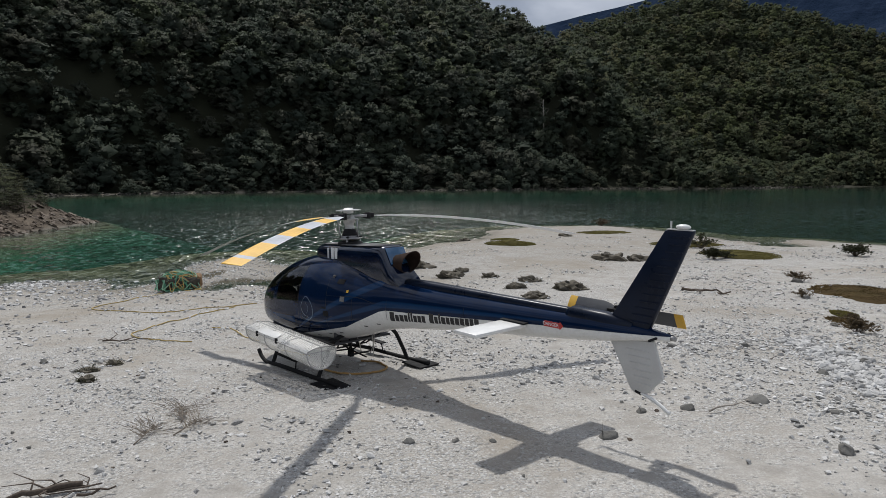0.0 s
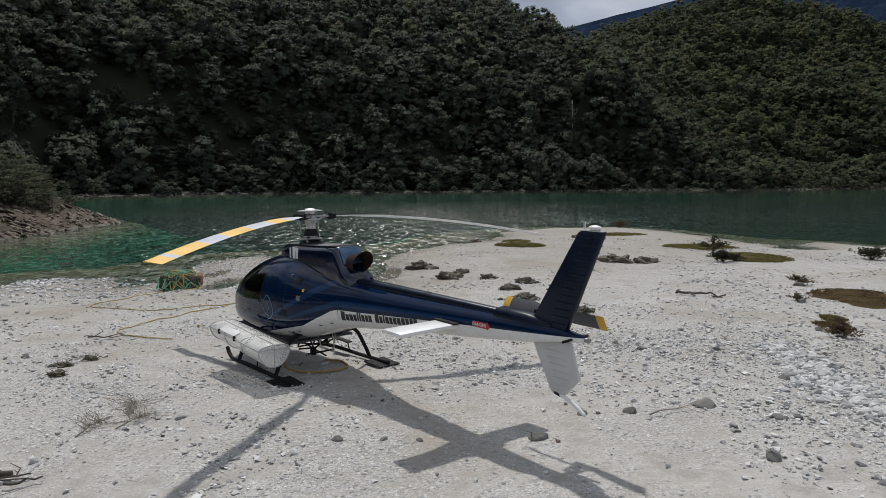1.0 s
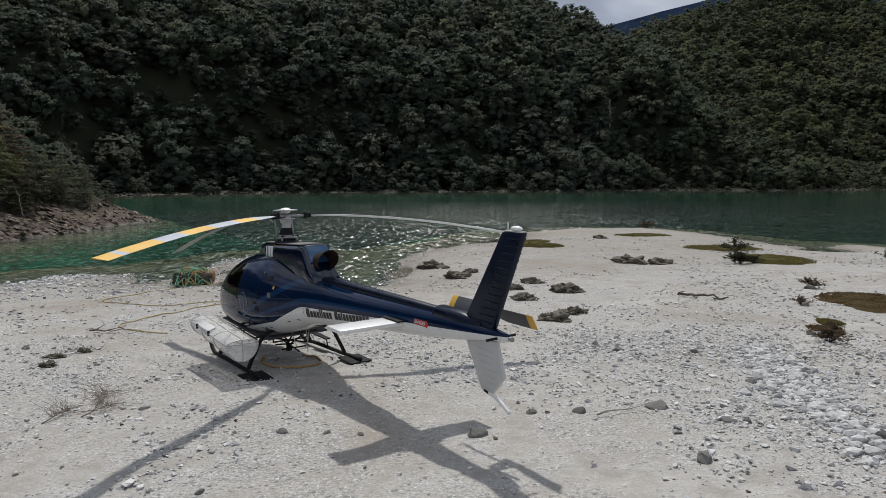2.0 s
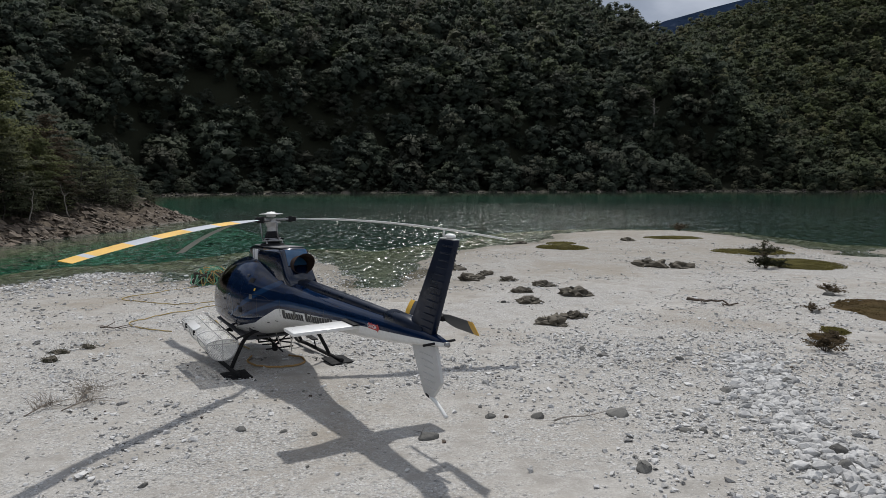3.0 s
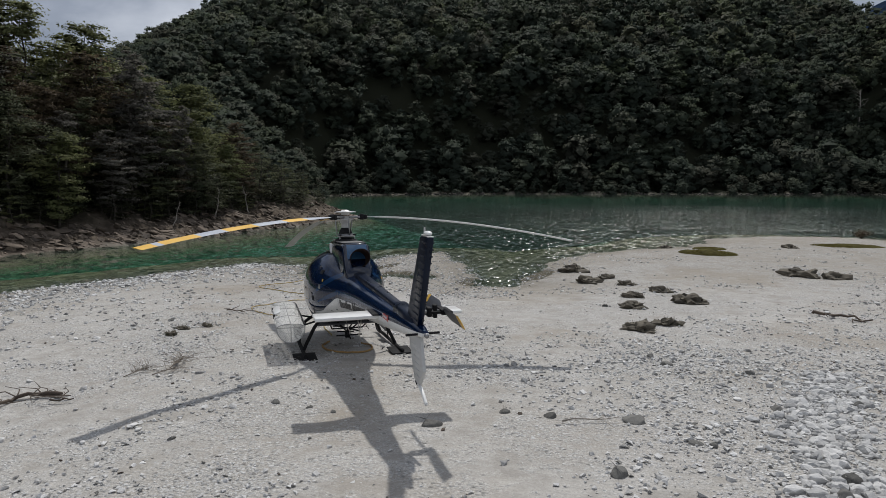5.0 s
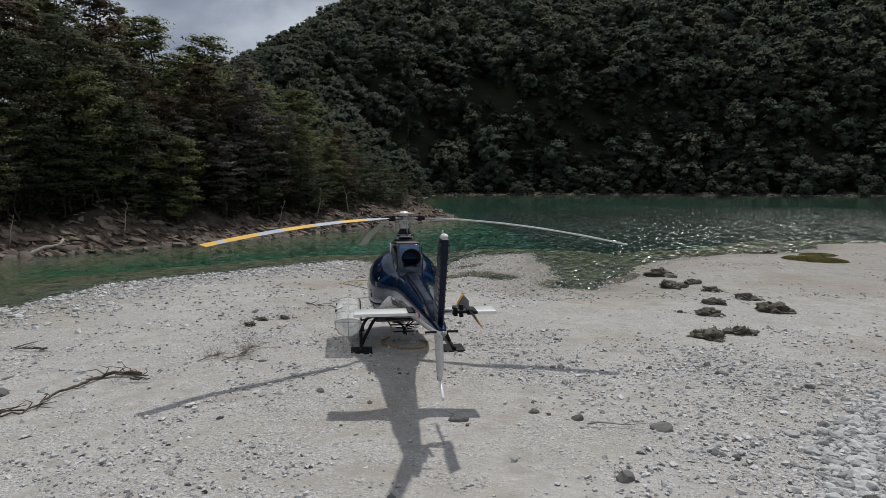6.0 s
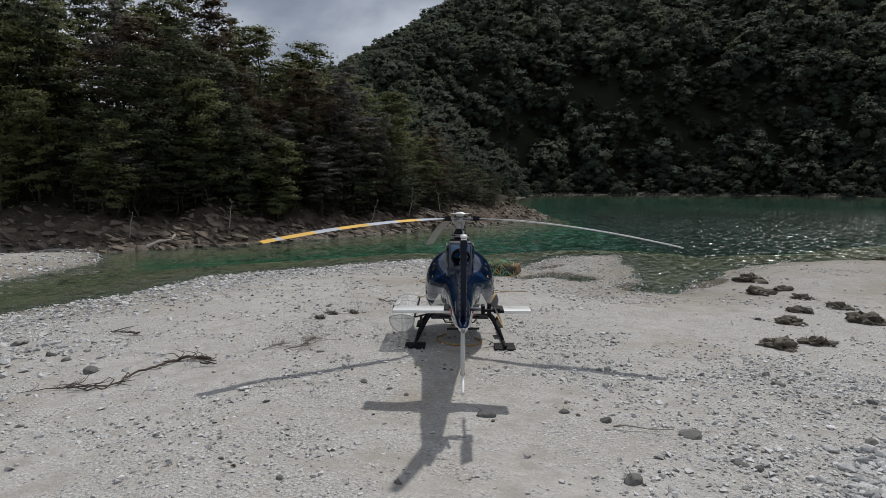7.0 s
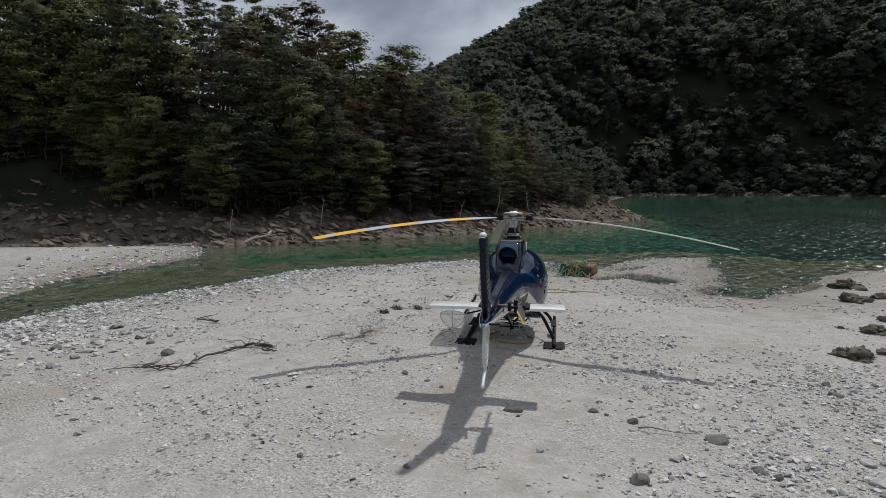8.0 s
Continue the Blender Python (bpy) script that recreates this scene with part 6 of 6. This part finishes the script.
# ---- turf clumps, moss, shrubs on the beach ----
def turf(x, y, wide, seed):
    """A low sod of matted roots and dry stems."""
    rng = np.random.default_rng(seed)
    ob = empty("turf_clump", pose(x, y, land_at(x, y) - 0.02, 0, 0, rng.uniform(-25, 25)), "low clump of dark matted dry turf on gravel", "turf", "turf clumps on the beach")
    b = bmesh.new()
    bmesh.ops.create_icosphere(b, subdivisions=4, radius=0.5)
    off = Vector(rng.uniform(0, 50, 3))
    for q in b.verts:
        n = noise.fractal(q.co * 3.0 + off, 0.8, 2.0, 5)
        q.co *= 1 + 0.6 * n
        q.co = Vector((q.co.x * wide * 0.95, q.co.y * wide * 0.7, q.co.z * 0.50 * wide ** 0.9))
    part("sod", b, M_TURF, ob)
    n = 110
    d = unit(n, rng)
    d[:, 2] = np.abs(d[:, 2])
    root = d * [0.5 * wide, 0.3 * wide, 0.20 * wide ** 0.9]
    way = d + rng.normal(size=(n, 3)) * 0.6
    L = rng.uniform(0.04, 0.11, (n, 1))
    side = np.cross(way, unit(n, rng))
    side /= np.linalg.norm(side, axis=1)[:, None]
    co = np.stack([root - side * 0.008, root + side * 0.008, root + way * L], 1).reshape(-1, 3)
    tagged(part("dry_grass", big_mesh("dry_grass", co, np.arange(len(co)), 3, M_SHRUB), None, ob), kind="stuff")


for k, (x, y, w) in enumerate(((4.14, 18.9, .95), (4.75, 19.95, .75), (5.05, 25.0, 1.2), (3.75, 27.4, .9), (2.9, 25.5, .85), (2.13, 28.9, .8), (3.36, 22.9, .85), (-7.19, 14.15, .36), (-7.38, 13.42, .38), (-7.03, 12.7, .36), (.41, 29.6, 1.1), (-1.2, 33.4, 1.5), (.9, 31.0, .8),
                               (9.2, 35.5, 1.6), (10.6, 35.2, 1.2), (1.6, 48.5, .9), (9.5, 50.2, 1.0))):
    turf(x, y, w, 400 + k)


def moss(x, y, wide, deep, high, seed, label, mat):
    """A cushion of moss, as a low mound with an uneven edge and short blades."""
    rng = np.random.default_rng(seed)
    ob = empty("moss_patch", pose(x, y, land_at(x, y), 0, 0, rng.uniform(-10, 10)), label, "moss", "moss patches on the beach")
    n, m = 40, 9
    verts = []
    for i in range(m):
        for k in range(n):
            a = 2 * math.pi * k / n
            r = i / (m - 1)
            e = 1 + 0.35 * float(fbm(np.array([math.cos(a) * 1.6 + seed]), np.array([math.sin(a) * 1.6]), 4, seed)[0])
            px, py = 0.5 * wide * r * e * math.cos(a), 0.5 * deep * r * e * math.sin(a)
            gz = land_at(x + px, y + py) - land_at(x, y)
            verts.append((px, py, gz + high * (1 - r ** 4) * (0.6 + 0.8 * (float(fbm(np.array([px * 1.3 + seed]), np.array([py * 1.3]), 3, seed)[0]) + 0.5)) - (0.06 if i == m - 1 else 0)))
    faces = [(i * n + k, i * n + (k + 1) % n, (i + 1) * n + (k + 1) % n, (i + 1) * n + k) for i in range(m - 1) for k in range(n)]
    part("cushion", recalc(mesh("cushion", verts, faces, mat)), None, ob)
    cnt = int(900 * min(3, wide * deep / 6 + 0.4))
    a, r = rng.uniform(0, 6.283, cnt), np.sqrt(rng.uniform(0, 0.95, cnt))
    root = np.stack([0.5 * wide * r * np.cos(a), 0.5 * deep * r * np.sin(a), np.zeros(cnt)], 1)
    root[:, 2] = land(x + root[:, 0], y + root[:, 1]) - land_at(x, y) + high * (1 - r ** 4) * 0.8
    tip = root + np.stack([rng.normal(size=cnt) * 0.05, rng.normal(size=cnt) * 0.05, rng.uniform(0.015, 0.05, cnt)], 1)
    co = np.stack([root - [0.03, 0, 0], root + [0.03, 0, 0], tip], 1).reshape(-1, 3)
    tagged(part("grass", big_mesh("grass", co, np.arange(len(co)), 3, mat), None, ob), kind="stuff")


for k, (x, y, w, d, h) in enumerate(((4.7, 44.3, 3.4, 2.6, .22), (13.2, 53.5, 4.6, 2.6, .07), (17.2, 37.6, 4.4, 5.5, .10), (14.8, 22.4, 3.2, 5.2, .05), (11.0, 17.6, .8, 1.5, .02), (4.6, 47.5, 2.2, 1.6, .1), (16.5, 44.0, 5.0, 4.0, .06), (11.6, 18.6, .7, 1.0, .04))):
    moss(x, y, w, d, h, 500 + k, "yellow-green moss cushion on damp silt" if k not in (3, 4) else "olive brown moss patch on damp silt", M_MOSS if k not in (3, 4) else M_MOSSB)


def bush(x, y, high, seed, mat, label, n=900):
    """A wiry shrub: many thin stems from one root, small leaves near their ends."""
    rng = np.random.default_rng(seed)
    ob = empty("beach_bush", pose(x, y, land_at(x, y), 0, 0, rng.uniform(0, 360)) @ Matrix.Diagonal((1.6, 1.6, 1.0, 1.0)), label, "bush", "bushes on the beach")
    tv, tf, cen = [], [], []
    for k in range(34):
        a, lean = rng.uniform(0, 6.283), rng.uniform(0.1, 0.95)
        L = high * rng.uniform(0.6, 1.1)
        p = [np.array([0, 0, -0.05]), np.array([math.cos(a) * lean * L * 0.45, math.sin(a) * lean * L * 0.45, L * 0.55 * (1.1 - lean * 0.5)]),
             np.array([math.cos(a + 0.2) * lean * L, math.sin(a + 0.2) * lean * L, L * (1.05 - lean * 0.6)])]
        base = len(tv)
        for i, q in enumerate(p):
            r = 0.012 * high * (1 - i * 0.35)
            for s in range(3):
                tv.append(tuple(q + r * np.array([math.cos(s * 2.1), math.sin(s * 2.1), 0])))
        for i in range(2):
            for s in range(3):
                tf.append((base + i * 3 + s, base + i * 3 + (s + 1) % 3, base + i * 3 + 3 + (s + 1) % 3, base + i * 3 + 3 + s))
        for j in range(n // 34):
            s = rng.uniform(0.05, 1.05)
            cen.append(p[1] * (1 - s) + p[2] * s + rng.normal(size=3) * 0.05 * high)
    part("stems", mesh("stems", tv, tf, M_STICK), None, ob)
    cen = np.array(cen)
    co = leaf_tris(cen, unit(len(cen), rng), 0.035 * high + 0.012, rng)
    part("leaves", big_mesh("leaves", co, np.arange(len(co)), 3, mat), None, ob)


bush(14.75, 35.3, .62, 601, M_SHRUB, "dark wiry evergreen bush beside moss", 1500)
bush(15.5, 35.6, .45, 602, M_SHRUB, "dark wiry evergreen bush beside moss", 1100)
bush(23.0, 36.2, .8, 603, M_SHRUB, "lone dark wiry bush on gravel", 1200)
bush(10.35, 16.0, .36, 604, M_BROWN, "low dry bush on moss", 600)
bush(14.3, 26.2, .42, 605, M_BROWN, "low brownish bush on gravel", 600)
bush(12.2, 21.9, .3, 606, M_BROWN, "low brownish bush on gravel", 400)
bush(16.5, 41.5, .9, 607, M_SHRUB, "dark wiry bush at the water's edge", 700)
bush(15.4, 63.0, .75, 608, M_BROWN, "low brownish bush at the water's edge", 900)
bush(11.0, 17.2, .3, 609, M_BROWN, "low dry bush on moss", 400)


# ---- driftwood ----
def ground_line(pts, lift):
    return [(x, y, land_at(x, y) + lift) for x, y in pts]


def driftwood(name, pts, r0, r1, twigs, seed, mat, label):
    rng = np.random.default_rng(seed)
    ob = empty(name, pose(pts[0][0], pts[0][1], land_at(*pts[0])), label, "driftwood", "driftwood on the beach")
    o = ob.matrix_basis.translation
    line = curve_pts([Vector(p) + Vector((0, 0, (0.04 + 0.03 * math.sin(i * 2.3)))) - o for i, p in enumerate(ground_line(pts, r0 * 0.6))], 5)
    line = [p + Vector(rng.normal(size=3) * r0 * 0.6) for p in line]
    part("stem", tube_mesh("stem", line, [r0 + (r1 - r0) * i / (len(line) - 1) for i in range(len(line))], mat, 7), None, ob)
    for k in range(twigs):
        p = line[int(rng.integers(1, len(line)))]
        a, L = rng.uniform(0, 6.28), rng.uniform(0.15, 0.75)
        q = [p, p + Vector((math.cos(a) * L * 0.5, math.sin(a) * L * 0.5, L * 0.10)), p + Vector((math.cos(a + 0.5) * L, math.sin(a + 0.5) * L, L * rng.uniform(-0.02, 0.22)))]
        part("twig", tube_mesh("twig", q, [r1 * 1.1, r1 * 0.8, r1 * 0.4], mat, 5), None, ob)


driftwood("driftwood_branch", [(-4.45, 7.75), (-4.85, 7.62), (-5.3, 7.4), (-5.0, 6.8), (-4.8, 6.15), (-4.4, 5.5), (-4.9, 5.0)], .042, .012, 20, 1, M_STICK, "dark forked driftwood branch lying on gravel")
driftwood("driftwood_branch", [(-4.45, 5.6), (-5.1, 5.0), (-5.6, 4.4)], .018, .006, 14, 10, M_STICK, "thin dark twiggy branch lying on gravel")
driftwood("driftwood_stick", [(-9.5, 8.3), (-10.0, 8.1), (-10.7, 8.0)], .028, .01, 9, 11, M_STICK, "dark twiggy stick caught among stones")
driftwood("driftwood_log", [(8.75, 23.6), (9.3, 23.3), (10.25, 23.0)], .055, .025, 5, 2, M_STICK, "dark short driftwood log on the stones")
driftwood("driftwood_stick", [(-5.0, 7.6), (-4.2, 7.78)], .02, .01, 3, 3, M_STICK, "dark stick lying on gravel")
driftwood("driftwood_stick", [(-4.35, 7.5), (-4.0, 7.7)], .02, .01, 1, 4, M_STICK, "dark stick lying on gravel")
driftwood("driftwood_stick", [(-8.7, 16.6), (-8.0, 16.5)], .025, .012, 5, 5, M_STICK, "dark twiggy stick lying on gravel")
driftwood("driftwood_stick", [(4.2, 9.95), (5.0, 10.35)], .016, .006, 2, 6, M_DEAD, "thin pale stick beside a boulder")
driftwood("driftwood_log", [(-37.5, 16.5), (-40.0, 14.6), (-41.5, 13.0)], .14, .06, 4, 7, M_DEAD, "pale driftwood log against the bank")
driftwood("driftwood_log", [(-36.6, 20.0), (-37.4, 22.5)], .16, .09, 2, 8, M_DEAD, "pale driftwood log on the rocks")
driftwood("driftwood_branch", [(-6.6, 52.5), (-4.5, 50.5)], .08, .03, 4, 9, M_STICK, "dark branch lying in the shallows")


def dry_weed(x, y, seed, heading):
    """A flattened, dead, twiggy plant."""
    rng = np.random.default_rng(seed)
    ob = empty("dry_weed", pose(x, y, land_at(x, y) + .01, 0, 0, heading), "flattened dead twiggy weed on silt", "weed", "dry weeds on the beach")
    part("stalk", tube_mesh("stalk", [(0, 0, 0), (.02, .25, .05), (-.02, .5, .07)], [.012, .009, .005], M_WEED, 5), None, ob)
    tv = []
    for k in range(90):
        b = np.array([rng.normal() * .03, rng.uniform(.15, .6), .05])
        w = np.array([rng.normal() * .30, rng.uniform(.02, .35), rng.uniform(0, .18)])
        m = b + w * .5 + rng.normal(size=3) * .02
        s = np.array([.004, .002, .004])
        tv += [b - s, b + s, m, m - s, m + s, b + w]
    co = np.array(tv)
    tagged(part("dry_foliage", big_mesh("dry_foliage", co, np.arange(len(co)), 3, M_WEED), None, ob), kind="stuff")


dry_weed(-4.4, 9.05, 1, -8)
dry_weed(-3.95, 9.35, 2, -25)
dry_weed(-4.05, 9.9, 3, 20)


# ---- sling net with coiled rope, and the long line ----
M_NET = plain("dark_brown_net", (0.045, 0.04, 0.03), 0.85, 0, 0.5, 6.0, 40.0, 0.6, 0.02)
M_ROPE_G = plain("green_rope", (0.07, 0.25, 0.15), 0.7, 0, 0.25, 9.0, 80.0, 0.3)
M_ROPE_Y = plain("yellow_rope", (0.38, 0.28, 0.09), 0.75, 0, 0.25, 9.0, 80.0, 0.3)
M_SACK = plain("tan_canvas", (0.22, 0.13, 0.065), 0.9, 0, 0.3, 5.0, 60.0, 0.5, 0.01)
M_ROPE_P = plain("pale_green_rope", (0.20, 0.36, 0.24), 0.7, 0, 0.25, 9.0, 80.0, 0.3)
M_ROPE_O = plain("tan_rope", (0.36, 0.22, 0.08), 0.75, 0, 0.25, 9.0, 80.0, 0.3)
bag = empty("sling_net_bag", pose(-10.6, 26.3, land_at(-10.6, 26.3) - .02, 0, 0, 20), "dark cargo net bundle heaped with green and yellow rope", "net bag")
b = bmesh.new()
bmesh.ops.create_icosphere(b, subdivisions=4, radius=1)
for q in b.verts:
    n = noise.fractal(q.co * 2.4 + Vector((7, 3, 1)), 0.8, 2.0, 5)
    e = 0.72
    c = Vector([math.copysign(abs(v) ** e, v) for v in q.co])
    q.co = Vector((c.x * .82, c.y * .6, max(-.02, .34 + c.z * .36))) * (1 + .13 * n)
part("net_cover", b, M_NET, bag, "dark brown folded net")
b = bmesh.new()
bmesh.ops.create_icosphere(b, subdivisions=3, radius=1)
for q in b.verts:
    n = noise.fractal(q.co * 2.0 + Vector((2, 9, 4)), 0.8, 2.0, 4)
    c = Vector([math.copysign(abs(v) ** 0.65, v) for v in q.co])
    q.co = Vector((.62 + c.x * .27, .12 + c.y * .38, .38 + c.z * .30)) * (1 + .06 * n)
part("canvas_sack", b, M_SACK, bag, "tan canvas sack under the rope")
rng = np.random.default_rng(77)
for k in range(19):
    mt = (M_ROPE_G, M_ROPE_P, M_ROPE_Y, M_ROPE_G, M_ROPE_P, M_ROPE_O)[k % 6]
    c = Vector((rng.uniform(-.5, .5), rng.uniform(-.7, .2), .70))
    pts, a0 = [], rng.uniform(0, 6.28)
    for j in range(10):
        a = a0 + j * rng.uniform(.5, .8)
        r = rng.uniform(.2, .68)
        p = Vector((c.x * .5 + r * 1.15 * math.cos(a), c.y * .5 + r * .85 * math.sin(a), 0))
        u = min(1, (p.x / .9) ** 2 + (p.y / .66) ** 2)
        p.z = .12 + .60 * math.sqrt(max(0, 1 - u ** 1.6)) + rng.uniform(.0, .10)
        pts.append(p)
    part("rope_coil", tube_mesh("rope_coil", curve_pts(pts, 7), .019, mt, 6), None, bag, "tangled rope")


def rope(name, pts, r, mat, label):
    o = Vector((pts[0][0], pts[0][1], land_at(*pts[0])))
    dense = curve_pts([Vector((x, y, 0)) for x, y in pts], 14)
    line = [Vector((p.x, p.y, land_at(p.x, p.y) + r * 1.2)) - o for p in dense]
    ob = new(name, tube_mesh(name, line, r, mat, 6))
    ob.matrix_basis = Matrix.Translation(o)
    tagged(ob, label, "rope", "ropes on the beach")


rope("rope", [(-10.9, 25.6), (-11.3, 23.6), (-11.75, 21.8), (-10.4, 21.2), (-9.2, 21.0), (-8.1, 21.5), (-7.05, 22.1), (-6.4, 22.5)], .016, M_ROPE_Y, "yellow long line rope lying on gravel")
rope("rope", [(-6.35, 16.4), (-7.2, 16.55), (-7.9, 16.95), (-8.4, 17.5), (-8.3, 18.4), (-8.05, 19.5), (-7.6, 20.8), (-7.0, 22.0)], .016, M_ROPE_Y, "yellow long line rope lying on gravel")
rope("rope", [(-6.5, 18.3), (-5.9, 18.0), (-5.2, 17.0), (-4.6, 16.2), (-3.9, 15.2), (-2.9, 14.1)], .016, M_ROPE_Y, "yellow long line rope lying on gravel")
rope("rope", [(-2.5, 13.4), (-2.35, 12.9), (-1.9, 12.55), (-1.4, 12.6), (-1.1, 12.95), (-1.3, 13.4), (-1.7, 13.6)], .022, M_ROPE_O, "tan rope looped under the helicopter")


# ---- rocky bank ----
SLABS, SLAB_SHAPES = [], []
for k in range(7):
    v, f = hull_stone(260 + k, 11, (0.30, 0.4, 0.25, 0.5, 0.35, 0.28, 0.45)[k])
    SLAB_SHAPES.append((v, f))
    me = mesh("bank_rock", v, f, M_SLAB, False)
    SLABS.append(me)


def bank_rocks():
    rng = np.random.default_rng(31)
    rest_co, rest_f, base, n = [], [], 0, 0
    for y in np.arange(2.0, 73.0, 0.10):
        for j, d0 in enumerate((0.1, 0.7, 1.4, 2.2, 3.0, 4.0, 5.2, 6.8, 8.2)):
            if rng.uniform() < (0.05, 0.08, 0.12, 0.2, 0.3, 0.45, 0.45 if y < 20 else 0.9, 0.5 if y < 20 else 1.0, 0.6 if y < 20 else 1.0)[j]:
                continue
            d = d0 + rng.uniform(-0.6, 0.8)
            xs = np.linspace(-70, -30, 400)
            ok = np.nonzero(inside_distance(xs, np.full(400, y), BANK) > d)[0]
            if not len(ok):
                continue
            x = float(xs[ok[-1]])
            s = (0.16 + 0.95 * rng.uniform(0, 1) ** 3.2) * (0.7 if y > 55 or d > 4.6 else 1.0)
            k = int(rng.integers(len(SLABS)))
            # strata dip along the shore
            m = Matrix.LocRotScale((x, y, land_at(x, y) - 0.02 * s), Euler((radians(-18 + rng.normal() * 12), radians(16 + rng.normal() * 14), rng.normal() * 0.45)), Vector((s * rng.uniform(0.7, 1.3), s * rng.uniform(0.9, 2.4), s * rng.uniform(0.6, 1.6))))
            if s > 0.55 and n < 290:
                ob = new("bank_rock", SLABS[k])
                ob.matrix_basis = m
                tagged(ob, "tilted brown-grey slab of rock on the bank", "rock", "slabs of the rocky bank")
                n += 1
            else:
                v, f = SLAB_SHAPES[k]
                mm = np.array(m)
                rest_co.append(v @ mm[:3, :3].T + mm[:3, 3])
                rest_f.append(f + base)
                base += len(v)
    me = big_mesh("bank_rubble", np.concatenate(rest_co), np.concatenate(rest_f).reshape(-1), 3, M_SLAB)
    tagged(new("bank_rubble", me), "broken brown-grey rubble along the bank", "rubble", kind="stuff")


bank_rocks()


# a line of washed rocks and roots along the far shore
def far_shore():
    rng = np.random.default_rng(91)
    pts = [(-92, 145), (-85, 161), (-60, 183), (12, 215), (52, 236), (104, 242), (175, 285)]
    x, y = [], []
    for (x0, y0), (x1, y1) in zip(pts, pts[1:]):
        n = int(math.hypot(x1 - x0, y1 - y0) * 4)
        s = rng.uniform(0, 1, n)
        x.append(x0 + (x1 - x0) * s + rng.normal(size=n) * 0.8)
        y.append(y0 + (y1 - y0) * s + rng.uniform(-0.5, 3.0, n))
    stone_field("far_shore_rocks", 0, 92, None, 0.3, 1.5, LARGE, "line of brown rocks along the far shore", spots=(np.concatenate(x), np.concatenate(y)), mat=M_FARROCK)


far_shore()
